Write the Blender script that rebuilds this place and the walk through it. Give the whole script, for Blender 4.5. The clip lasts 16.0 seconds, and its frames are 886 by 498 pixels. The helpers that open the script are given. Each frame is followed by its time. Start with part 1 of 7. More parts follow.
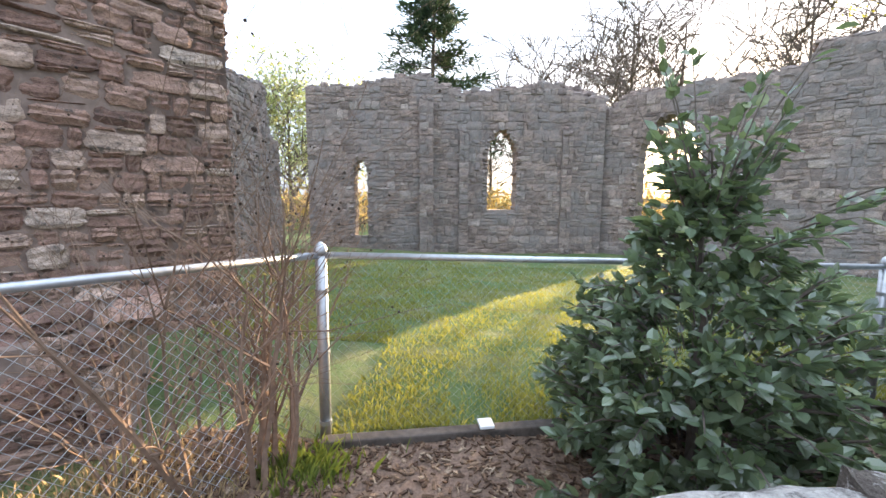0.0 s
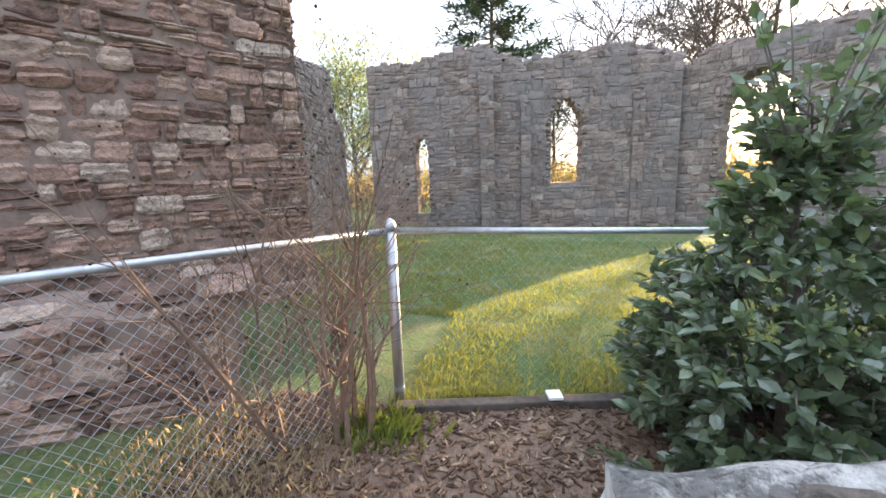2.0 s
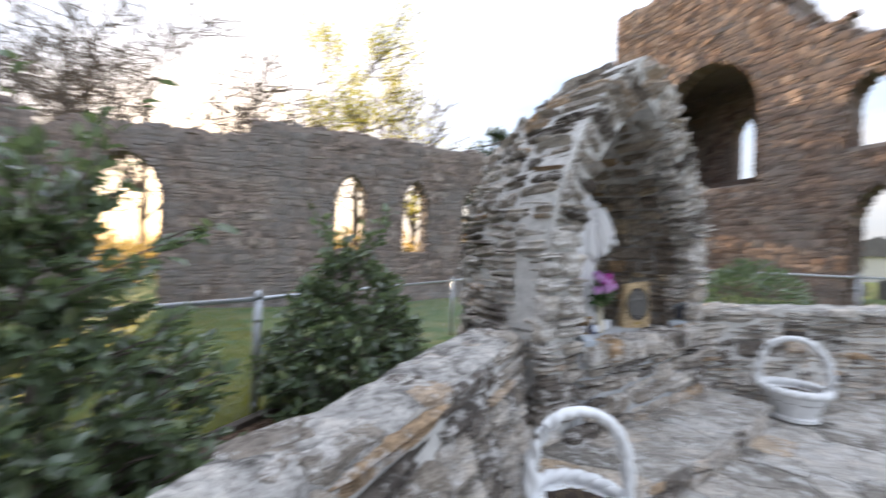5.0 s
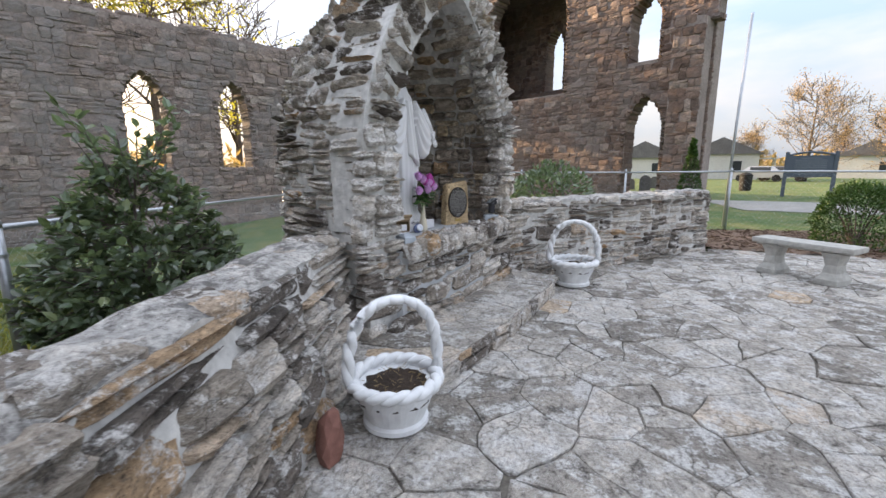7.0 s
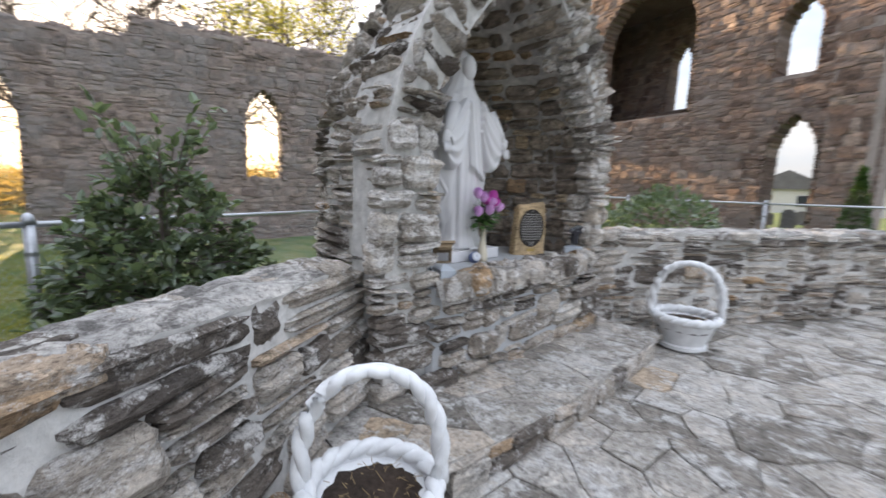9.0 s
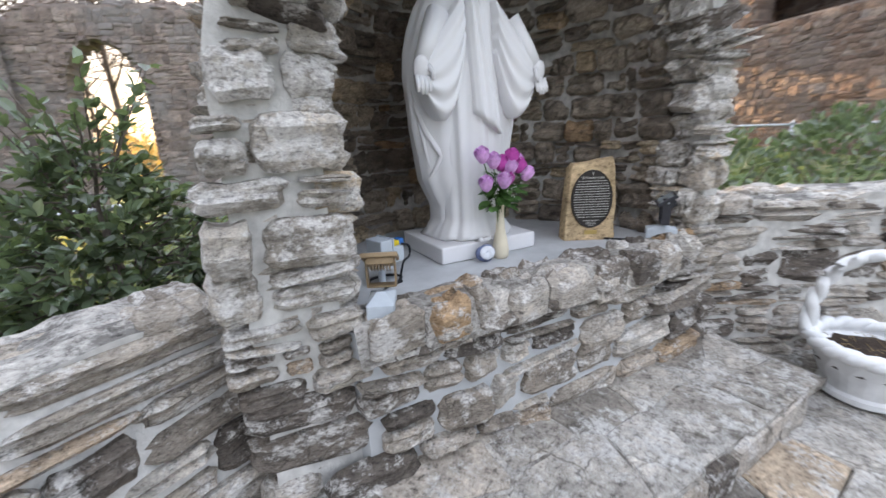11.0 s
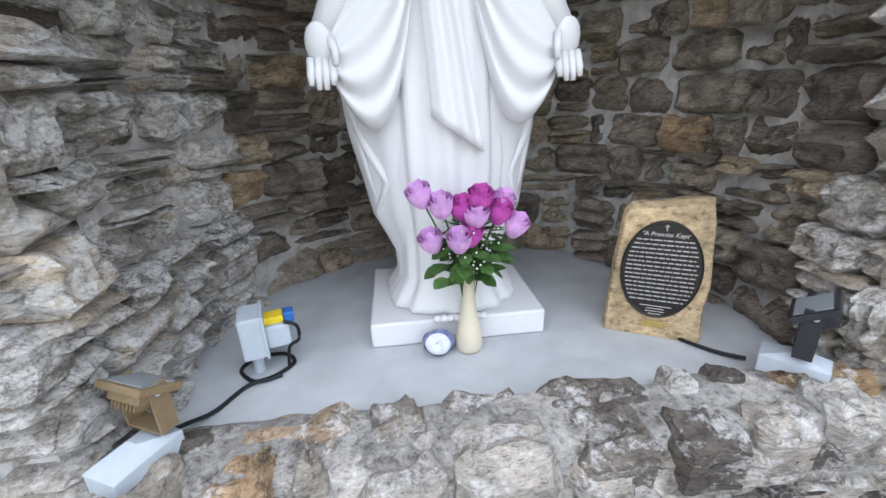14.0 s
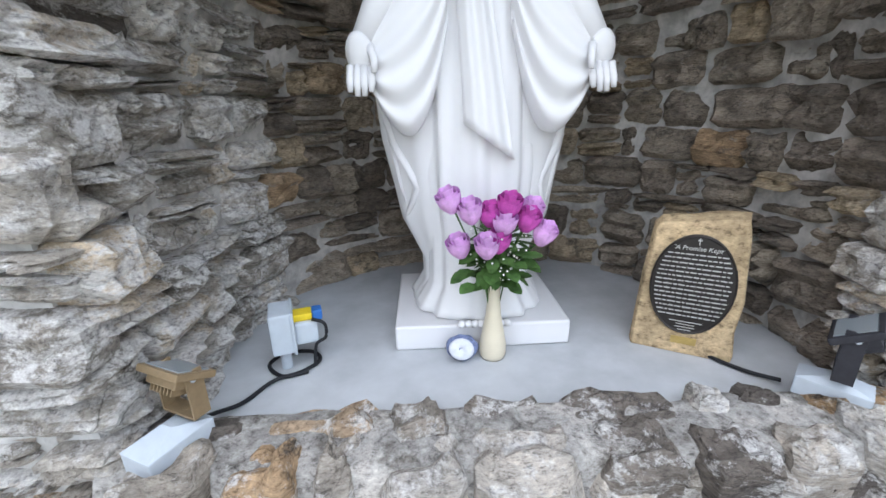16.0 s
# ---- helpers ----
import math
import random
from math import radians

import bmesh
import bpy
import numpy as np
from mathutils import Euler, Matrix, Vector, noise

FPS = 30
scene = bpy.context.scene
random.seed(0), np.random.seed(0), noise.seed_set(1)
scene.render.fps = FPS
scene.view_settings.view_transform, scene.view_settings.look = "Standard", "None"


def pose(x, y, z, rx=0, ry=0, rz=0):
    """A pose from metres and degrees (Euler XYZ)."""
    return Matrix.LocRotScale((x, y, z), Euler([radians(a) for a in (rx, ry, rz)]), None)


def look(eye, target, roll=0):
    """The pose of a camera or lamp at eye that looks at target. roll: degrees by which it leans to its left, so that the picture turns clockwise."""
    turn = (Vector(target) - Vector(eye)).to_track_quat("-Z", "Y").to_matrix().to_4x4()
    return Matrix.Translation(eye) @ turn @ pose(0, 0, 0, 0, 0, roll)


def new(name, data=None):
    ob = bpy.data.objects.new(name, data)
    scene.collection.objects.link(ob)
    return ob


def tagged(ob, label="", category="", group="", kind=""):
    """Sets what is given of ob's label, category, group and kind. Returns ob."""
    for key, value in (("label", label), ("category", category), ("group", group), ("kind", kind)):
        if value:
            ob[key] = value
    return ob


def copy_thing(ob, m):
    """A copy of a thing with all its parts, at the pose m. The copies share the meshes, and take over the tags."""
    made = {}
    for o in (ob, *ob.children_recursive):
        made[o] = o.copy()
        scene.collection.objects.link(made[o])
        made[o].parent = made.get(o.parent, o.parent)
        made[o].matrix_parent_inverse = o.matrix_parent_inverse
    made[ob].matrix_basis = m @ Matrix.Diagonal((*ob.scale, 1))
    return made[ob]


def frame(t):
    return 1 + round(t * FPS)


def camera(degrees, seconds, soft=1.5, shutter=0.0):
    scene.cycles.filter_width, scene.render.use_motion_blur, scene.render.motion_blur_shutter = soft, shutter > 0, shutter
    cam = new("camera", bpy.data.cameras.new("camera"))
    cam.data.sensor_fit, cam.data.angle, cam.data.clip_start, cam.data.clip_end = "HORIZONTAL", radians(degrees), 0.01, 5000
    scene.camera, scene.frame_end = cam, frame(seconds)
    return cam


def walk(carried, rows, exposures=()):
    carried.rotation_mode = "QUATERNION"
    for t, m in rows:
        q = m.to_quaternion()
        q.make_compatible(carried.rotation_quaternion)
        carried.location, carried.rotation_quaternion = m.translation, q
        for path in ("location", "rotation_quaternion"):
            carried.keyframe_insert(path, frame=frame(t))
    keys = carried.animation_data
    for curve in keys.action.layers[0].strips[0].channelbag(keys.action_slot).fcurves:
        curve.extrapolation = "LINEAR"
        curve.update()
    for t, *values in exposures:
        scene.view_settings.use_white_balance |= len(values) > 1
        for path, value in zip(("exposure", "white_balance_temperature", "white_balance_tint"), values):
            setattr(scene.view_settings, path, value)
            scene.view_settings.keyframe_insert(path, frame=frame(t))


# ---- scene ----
cam = camera(93.4, 16.0, shutter=0.5)
PATH = [
    (0, (0.006, -0.278, 1.403), (-0.266, 1.689, 1.158), 0.3),
    (0.5, (0.006, -0.268, 1.406), (-0.237, 1.704, 1.179), 0.3),
    (1, (0.02, -0.266, 1.409), (-0.182, 1.71, 1.174), 0.2),
    (1.5, (0.024, -0.281, 1.405), (-0.265, 1.678, 1.121), -0.9),
    (2, (-0.01, -0.314, 1.389), (-0.569, 1.574, 1.04), -2.2),
    (2.5, (-0.01, -0.321, 1.385), (-0.541, 1.566, 0.99), -2.8),
    (3, (0.071, -0.295, 1.377), (0.082, 1.667, 0.989), -1.7),
    (3.5, (0.126, -0.283, 1.406), (0.739, 1.59, 1.061), -0.3),
    (4, (0.177, -0.285, 1.405), (1.107, 1.461, 1.111), -0.1),
    (4.2, (0.247, -0.304, 1.408), (1.314, 1.367, 1.141), 0.3),
    (4.5, (0.4, -0.306, 1.408), (1.656, 1.246, 1.292), 0.7),
    (4.8, (0.514, -0.33, 1.39), (1.985, 1.024, 1.348), 1.7),
    (5, (0.597, -0.354, 1.388), (2.247, 0.776, 1.406), 1.9),
    (5.2, (0.586, -0.381, 1.406), (2.378, 0.507, 1.438), 1.9),
    (7.3, (0.781, -0.575, 1.298), (2.692, -0.127, 0.913), -0.3),
    (7.5, (0.821, -0.618, 1.314), (2.734, -0.179, 0.927), -0.3),
    (8, (0.971, -0.622, 1.279), (2.869, -0.183, 0.826), 0.8),
    (8.1, (1.02, -0.598, 1.285), (2.914, -0.142, 0.83), 1.3),
    (8.5, (1.232, -0.576, 1.275), (3.114, 0.023, 0.96), 1.9),
    (9, (1.547, -0.576, 1.265), (3.31, 0.323, 0.974), 2.1),
    (9.5, (1.869, -0.64, 1.312), (3.466, 0.529, 1.02), 0.5),
    (10, (2.252, -0.562, 1.304), (3.947, 0.437, 0.947), 2.9),
    (10.2, (2.349, -0.556, 1.288), (4.025, 0.478, 0.937), 1.0),
    (12.5, (3.697, -0.706, 1.513), (4.481, 0.926, 0.662), -3.7),
    (13, (3.833, -0.581, 1.473), (4.683, 1.035, 0.656), -2.8),
    (13.5, (3.939, -0.435, 1.483), (4.863, 1.181, 0.752), -1.7),
    (14, (3.948, -0.413, 1.485), (4.725, 1.291, 0.782), -2.3),
    (14.5, (3.951, -0.407, 1.479), (4.713, 1.291, 0.746), -2.5),
    (15, (3.958, -0.399, 1.467), (4.713, 1.292, 0.712), -2.1),
    (15.5, (3.937, -0.406, 1.462), (4.634, 1.332, 0.76), -1.3),
    (16, (3.929, -0.426, 1.474), (4.612, 1.338, 0.824), -1.2),
]
EXPOSURES = [(0, 2.53, 6150, 14), (3.5, 2.38, 6300, 16), (5, 2.0, 6500, 17), (7.5, 1.9, 6600, 17), (10, 2.2, 6700, 17), (12.5, 2.75, 6650, 16), (14, 2.9, 6600, 15), (16, 2.9, 6600, 15)]
walk(cam, [(t, look(eye, target, roll)) for t, eye, target, roll in PATH], EXPOSURES)

# ---- light: a low evening sun behind the ruined nave wall, pale sky ----
SUN_AZ, SUN_EL = radians(63.0), radians(10.5)
world = bpy.data.worlds.new("evening_sky")
scene.world = world
world.use_nodes = True
wn = world.node_tree
sky = wn.nodes.new("ShaderNodeTexSky")
sky.sky_type = "NISHITA"
sky.sun_disc = False
sky.sun_elevation = SUN_EL
sky.sun_rotation = radians(90) - SUN_AZ
sky.air_density, sky.dust_density, sky.ozone_density = 1.0, 2.0, 1.0
wn.links.new(sky.outputs[0], wn.nodes["Background"].inputs[0])
wn.nodes["Background"].inputs[1].default_value = 0.015
# thin high cloud: brighter towards the zenith, drawn out in soft streaks
co = wn.nodes.new("ShaderNodeTexCoord")
sep = wn.nodes.new("ShaderNodeSeparateXYZ")
wn.links.new(co.outputs["Generated"], sep.inputs[0])
rise = wn.nodes.new("ShaderNodeMapRange")
rise.inputs["From Min"].default_value, rise.inputs["From Max"].default_value = 0.0, 1.0
rise.inputs["To Min"].default_value, rise.inputs["To Max"].default_value = 0.165, 0.58
wn.links.new(sep.outputs["Z"], rise.inputs["Value"])
stretch_ = wn.nodes.new("ShaderNodeMapping")
stretch_.inputs["Scale"].default_value = (1.0, 1.6, 4.5)
stretch_.inputs["Rotation"].default_value = (0.1, 0.25, 0.5)
wn.links.new(co.outputs["Generated"], stretch_.inputs[0])
cl = wn.nodes.new("ShaderNodeTexNoise")
cl.inputs["Scale"].default_value, cl.inputs["Detail"].default_value, cl.inputs["Roughness"].default_value = 1.7, 6, 0.55
wn.links.new(stretch_.outputs[0], cl.inputs[0])
tint = wn.nodes.new("ShaderNodeValToRGB")
tint.color_ramp.elements[0].position, tint.color_ramp.elements[0].color = 0.36, (0.60, 0.80, 1.02, 1)
tint.color_ramp.elements[1].position, tint.color_ramp.elements[1].color = 0.64, (1.02, 1.03, 1.04, 1)
wn.links.new(cl.outputs["Fac"], tint.inputs[0])
veil = wn.nodes.new("ShaderNodeBackground")
wn.links.new(tint.outputs[0], veil.inputs[0])
wn.links.new(rise.outputs[0], veil.inputs[1])
both = wn.nodes.new("ShaderNodeAddShader")
wn.links.new(wn.nodes["Background"].outputs[0], both.inputs[0])
wn.links.new(veil.outputs[0], both.inputs[1])
wn.links.new(both.outputs[0], wn.nodes["World Output"].inputs[0])
sun = new("sun", bpy.data.lights.new("sun", "SUN"))
sun.data.energy, sun.data.angle, sun.data.color = 5.0, radians(0.6), (1.0, 0.72, 0.40)
sun.matrix_world = look((0, 0, 30), (-math.cos(SUN_AZ), -math.sin(SUN_AZ), 30 - math.tan(SUN_EL)))

# ---- materials ----
def ramp(nt, fac, stops):
    r = nt.nodes.new("ShaderNodeValToRGB")
    while len(r.color_ramp.elements) < len(stops):
        r.color_ramp.elements.new(0.5)
    for e, (p, c) in zip(r.color_ramp.elements, stops):
        e.position, e.color = p, (*c, 1)
    nt.links.new(fac, r.inputs[0])
    return r.outputs[0]


def noise_node(nt, scale, detail=5, rough=0.6, stretch=None):
    tc = nt.nodes.new("ShaderNodeNewGeometry")
    src = tc.outputs["Position"]
    if stretch:
        mp = nt.nodes.new("ShaderNodeMapping")
        mp.inputs["Scale"].default_value = stretch
        nt.links.new(src, mp.inputs[0])
        src = mp.outputs[0]
    n = nt.nodes.new("ShaderNodeTexNoise")
    n.inputs["Scale"].default_value, n.inputs["Detail"].default_value, n.inputs["Roughness"].default_value = scale, detail, rough
    nt.links.new(src, n.inputs[0])
    return n.outputs["Fac"]


def mix(nt, fac, a, b, mode="MIX"):
    m = nt.nodes.new("ShaderNodeMix")
    m.data_type, m.blend_type = "RGBA", mode
    for sock, v in ((m.inputs[0], fac), (m.inputs[6], a), (m.inputs[7], b)):
        if isinstance(v, (int, float)):
            sock.default_value = v
        elif isinstance(v, tuple):
            sock.default_value = (*v, 1)
        else:
            nt.links.new(v, sock)
    return m.outputs[2]


def material(name, rough=0.85, metal=0.0, spec=0.3):
    m = bpy.data.materials.new(name)
    m.use_nodes = True
    nt = m.node_tree
    b = nt.nodes["Principled BSDF"]
    b.inputs["Roughness"].default_value, b.inputs["Metallic"].default_value = rough, metal
    b.inputs["Specular IOR Level"].default_value = spec
    return m, nt, b


def bump(nt, b, height, strength=0.5, dist=0.01):
    n = nt.nodes.new("ShaderNodeBump")
    n.inputs["Strength"].default_value, n.inputs["Distance"].default_value = strength, dist
    nt.links.new(height, n.inputs["Height"])
    nt.links.new(n.outputs[0], b.inputs["Normal"])


def simple(name, col, rough=0.7, metal=0.0, scale=30, var=0.25, bump_d=0.0, spec=0.3, stretch=None):
    """A plain stuff with grain at two scales."""
    m, nt, b = material(name, rough, metal, spec)
    lo = tuple(c * (1 - var) for c in col)
    hi = tuple(min(1, c * (1 + var)) for c in col)
    c1 = ramp(nt, noise_node(nt, scale, 4, 0.6, stretch), [(0.3, lo), (0.7, hi)])
    c2 = mix(nt, 0.35, c1, ramp(nt, noise_node(nt, scale / 8, 3), [(0.35, lo), (0.65, hi)]))
    nt.links.new(c2, b.inputs["Base Color"])
    if bump_d:
        bump(nt, b, noise_node(nt, scale * 2, 6, 0.65, stretch), 0.6, bump_d)
    return m


def stone_mat(name, stops, island, scale=9.0, dirt=(0.07, 0.065, 0.06), dirt_at=0.6, pale=None, pale_at=0.48, bump_d=0.012, layers=1.0, blotch=None):
    """Rubble stone: each stone has a shade of its own, with lichen, stains and a bedded grain."""
    m, nt, b = material(name, 0.9, 0, 0.2)
    if island:
        rnd = nt.nodes.new("ShaderNodeNewGeometry").outputs["Random Per Island"]
    else:
        rnd = nt.nodes.new("ShaderNodeObjectInfo").outputs["Random"]
    base = ramp(nt, rnd, stops)
    grain = noise_node(nt, scale, 8, 0.7, (1, 1, 2.2 * layers))
    c = mix(nt, 0.85, base, ramp(nt, grain, [(0.28, (0.3, 0.29, 0.28)), (0.5, (0.95, 0.94, 0.92)), (0.7, (1.4, 1.35, 1.28))]), "MULTIPLY")
    fine = noise_node(nt, scale * 6, 6, 0.8, (1, 1, 1 + 2.5 * layers))
    stain = noise_node(nt, scale * 0.6, 8, 0.78, (1, 1, 1.6))
    c = mix(nt, ramp(nt, stain, [(dirt_at - 0.04, (0, 0, 0)), (dirt_at + 0.04, (0.85, 0.85, 0.85))]), c, dirt)
    if pale:
        crust = noise_node(nt, scale * 0.85 + 0.7, 9, 0.8, (1.1, 0.9, 1.6))
        c = mix(nt, ramp(nt, crust, [(pale_at, (0, 0, 0)), (pale_at + 0.07, (0.88, 0.88, 0.88))]), c, pale)
    c = mix(nt, 0.8, c, ramp(nt, fine, [(0.37, (0.24, 0.23, 0.22)), (0.46, (0.88, 0.84, 0.82)), (0.55, (1.06, 1.05, 1.03)), (0.68, (1.5, 1.49, 1.45))]), "MULTIPLY")
    if blotch:
        c = mix(nt, ramp(nt, noise_node(nt, 0.75, 7, 0.72, (1, 1, 0.7)), [(0.44, (0, 0, 0)), (0.6, (0.75, 0.75, 0.75))]), c, mix(nt, fine, tuple(q * 0.45 for q in blotch), tuple(q * 1.55 for q in blotch)))
    # bedding cracks
    geo = nt.nodes.new("ShaderNodeNewGeometry")
    warp = nt.nodes.new("ShaderNodeVectorMath")
    warp.operation = "MULTIPLY_ADD"
    wn_ = nt.nodes.new("ShaderNodeTexNoise")
    wn_.inputs["Scale"].default_value, wn_.inputs["Detail"].default_value = scale * 1.3, 4
    nt.links.new(geo.outputs["Position"], wn_.inputs[0])
    nt.links.new(wn_.outputs["Color"], warp.inputs[0])
    warp.inputs[1].default_value = (0.16, 0.16, 0.10)
    nt.links.new(geo.outputs["Position"], warp.inputs[2])
    mp = nt.nodes.new("ShaderNodeMapping")
    mp.inputs["Scale"].default_value = (1, 1, 1 + 1.8 * layers)
    nt.links.new(warp.outputs[0], mp.inputs[0])
    vo = nt.nodes.new("ShaderNodeTexVoronoi")
    vo.feature = "DISTANCE_TO_EDGE"
    vo.inputs["Scale"].default_value = scale * 0.95
    nt.links.new(mp.outputs[0], vo.inputs[0])
    crack = ramp(nt, vo.outputs["Distance"], [(0.0, (0.3, 0.29, 0.28)), (0.025, (0.8, 0.8, 0.79)), (0.06, (1, 1, 1))])
    patchy = ramp(nt, noise_node(nt, scale * 0.5, 3), [(0.48, (0.05, 0.05, 0.05)), (0.66, (1, 1, 1))])
    c = mix(nt, patchy, c, mix(nt, 1.0, c, crack, "MULTIPLY"))
    nt.links.new(c, b.inputs["Base Color"])
    grit = noise_node(nt, scale * 16, 4, 0.7)
    h = mix(nt, 0.3, mix(nt, 0.55, mix(nt, 0.35, grain, crack), fine), grit)
    bump(nt, b, h, 1.0, bump_d)
    return m


GREY = [(0.0, (0.13, 0.115, 0.105)), (0.22, (0.22, 0.195, 0.175)), (0.4, (0.42, 0.38, 0.335)), (0.65, (0.54, 0.50, 0.455)), (0.86, (0.62, 0.59, 0.55)), (0.94, (0.46, 0.31, 0.18)), (1.0, (0.66, 0.64, 0.61))]
BROWN = [(0.0, (0.22, 0.19, 0.165)), (0.35, (0.36, 0.31, 0.265)), (0.75, (0.48, 0.42, 0.345)), (0.92, (0.56, 0.46, 0.33)), (1.0, (0.48, 0.33, 0.21))]
RED = [(0.0, (0.16, 0.105, 0.09)), (0.35, (0.28, 0.18, 0.15)), (0.7, (0.38, 0.26, 0.215)), (0.9, (0.42, 0.33, 0.28)), (1.0, (0.50, 0.42, 0.37))]
DULL = [(0.0, (0.20, 0.165, 0.155)), (0.4, (0.28, 0.23, 0.212)), (0.8, (0.35, 0.285, 0.26)), (1.0, (0.42, 0.37, 0.345))]
M_GREY = stone_mat("grey_rubble_stone", GREY, False, 8, bump_d=0.03, pale=(0.74, 0.73, 0.715), pale_at=0.515)
M_GREY_J = stone_mat("grey_rubble_stone_far", GREY, True, 8, pale=(0.74, 0.73, 0.715), pale_at=0.515)
# pale crusted stone, lightened further so the colour carries sky light from outside
PALE_LIT = [(0.0, (0.30, 0.275, 0.245)), (0.3, (0.44, 0.41, 0.37)), (0.7, (0.58, 0.55, 0.51)), (0.9, (0.60, 0.50, 0.38)), (1.0, (0.68, 0.66, 0.63))]
M_JAMB = stone_mat("pale_lit_stone", PALE_LIT, False, 8, dirt_at=0.66, layers=0.35, bump_d=0.03, pale=(0.76, 0.75, 0.735), pale_at=0.47)
M_NICHE = stone_mat("brown_bedded_stone", BROWN, False, 10, bump_d=0.03, dirt=(0.12, 0.11, 0.10), pale=(0.46, 0.43, 0.39), pale_at=0.585)
M_NICHE_J = stone_mat("brown_bedded_stone_far", BROWN, True, 10, dirt=(0.12, 0.11, 0.10), pale=(0.46, 0.43, 0.39), pale_at=0.585)
M_RED = stone_mat("red_sandstone", RED, False, 6)
M_RED_J = stone_mat("red_sandstone_far", RED, True, 5)
FAC = [(0.0, (0.13, 0.092, 0.078)), (0.4, (0.22, 0.155, 0.13)), (0.8, (0.30, 0.22, 0.185)), (1.0, (0.38, 0.31, 0.275))]
M_FAC = stone_mat("brown_sandstone_block", FAC, False, 4, blotch=(0.2, 0.165, 0.15))
M_FAC_J = stone_mat("brown_sandstone_far", FAC, True, 4, blotch=(0.2, 0.165, 0.15))
M_DULL = stone_mat("weathered_sandstone_block", DULL, False, 4, blotch=(0.24, 0.225, 0.22))
M_DULL_J = stone_mat("weathered_sandstone", DULL, True, 4, blotch=(0.24, 0.225, 0.22))
FLAG = [(0.0, (0.22, 0.205, 0.185)), (0.25, (0.34, 0.32, 0.295)), (0.6, (0.45, 0.43, 0.40)), (0.93, (0.53, 0.515, 0.49)), (1.0, (0.48, 0.37, 0.26))]
M_FLAG = stone_mat("flagstone", FLAG, False, 6.5, pale=(0.60, 0.60, 0.59), pale_at=0.50, bump_d=0.025, layers=0.5)
M_FLAG_J = stone_mat("flagstone_far", FLAG, True, 6.5, pale=(0.60, 0.60, 0.59), pale_at=0.50, bump_d=0.025, layers=0.5)
M_MORTAR = simple("grey_mortar", (0.54, 0.53, 0.51), 0.95, 0, 18, 0.32, 0.014)
M_MORTAR_D = simple("dark_mortar", (0.27, 0.225, 0.205), 0.95, 0, 12, 0.35, 0.012)
M_MORTAR_R = simple("red_earth_mortar", (0.22, 0.165, 0.14), 0.95, 0, 9, 0.35, 0.012)
M_MORTAR_N = simple("niche_mortar", (0.44, 0.42, 0.395), 0.95, 0, 20, 0.45, 0.014)
M_JOINT = simple("dirt_joint", (0.15, 0.135, 0.115), 0.97, 0, 25, 0.5, 0.01)
M_CEMENT = simple("smooth_cement", (0.46, 0.475, 0.49), 0.85, 0, 7, 0.16, 0.002)
M_RIM = stone_mat("weathered_rim_mortar", [(0.0, (0.47, 0.46, 0.445)), (1.0, (0.47, 0.46, 0.445))], False, 7, dirt=(0.16, 0.145, 0.125), dirt_at=0.56, bump_d=0.025, layers=0.4)
M_CAP = stone_mat("whitish_cement_cap", [(0.0, (0.50, 0.495, 0.485)), (1.0, (0.50, 0.495, 0.485))], False, 6, dirt=(0.13, 0.125, 0.12), dirt_at=0.53, bump_d=0.03, layers=0.45)


# ---- geometry helpers ----
def mesh_of(name, verts, faces, mat, smooth=False):
    me = bpy.data.meshes.new(name)
    me.from_pydata([tuple(v) for v in verts], [], [tuple(f) for f in faces])
    me.materials.append(mat)
    if smooth:
        me.polygons.foreach_set("use_smooth", [True] * len(me.polygons))
    me.update()
    return me


def put(name, verts, faces, mat, parent=None, label="", smooth=False):
    ob = new(name, mesh_of(name, verts, faces, mat, smooth))
    ob.parent = parent
    if label:
        tagged(ob, label)
    return ob


def part(name, bm, mat, parent, label="", smooth=False):
    me = bpy.data.meshes.new(name)
    bmesh.ops.recalc_face_normals(bm, faces=bm.faces)
    bm.to_mesh(me)
    bm.free()
    me.materials.append(mat)
    if smooth:
        me.polygons.foreach_set("use_smooth", [True] * len(me.polygons))
    ob = new(name, me)
    ob.parent = parent
    if label:
        tagged(ob, label)
    return ob


def empty(name, loc, label, category, group="", kind="", rz=0.0):
    ob = new(name)
    ob.matrix_world = pose(*loc, 0, 0, rz)
    return tagged(ob, label, category, group, kind)


def box(bm, size, at, rz=0.0, bevel=0.0, tilt=(0, 0)):
    r = bmesh.ops.create_cube(bm, size=1, matrix=pose(*at, tilt[0], tilt[1], rz) @ Matrix.Diagonal((*size, 1)))
    if bevel:
        es = list({e for v in r["verts"] for e in v.link_edges})
        bmesh.ops.bevel(bm, geom=es, offset=bevel, segments=2, affect="EDGES", profile=0.6)


def tube(bm, pts, radii, sides=8, cap=True):
    """A round bar along points."""
    rings = []
    pts = [Vector(p) for p in pts]
    up = Vector((0.13, 0.27, 0.95))
    for i, p in enumerate(pts):
        d = (pts[min(i + 1, len(pts) - 1)] - pts[max(i - 1, 0)]).normalized()
        a = d.cross(up if abs(d.dot(up)) < 0.93 else Vector((1, 0, 0))).normalized()
        b = d.cross(a)
        r = radii[i] if isinstance(radii, (list, tuple)) else radii
        rings.append([bm.verts.new(p + r * (math.cos(k * math.tau / sides) * a + math.sin(k * math.tau / sides) * b)) for k in range(sides)])
    for r0, r1 in zip(rings, rings[1:]):
        for k in range(sides):
            bm.faces.new((r0[k], r0[(k + 1) % sides], r1[(k + 1) % sides], r1[k]))
    if cap:
        bm.faces.new(rings[0][::-1])
        bm.faces.new(rings[-1])


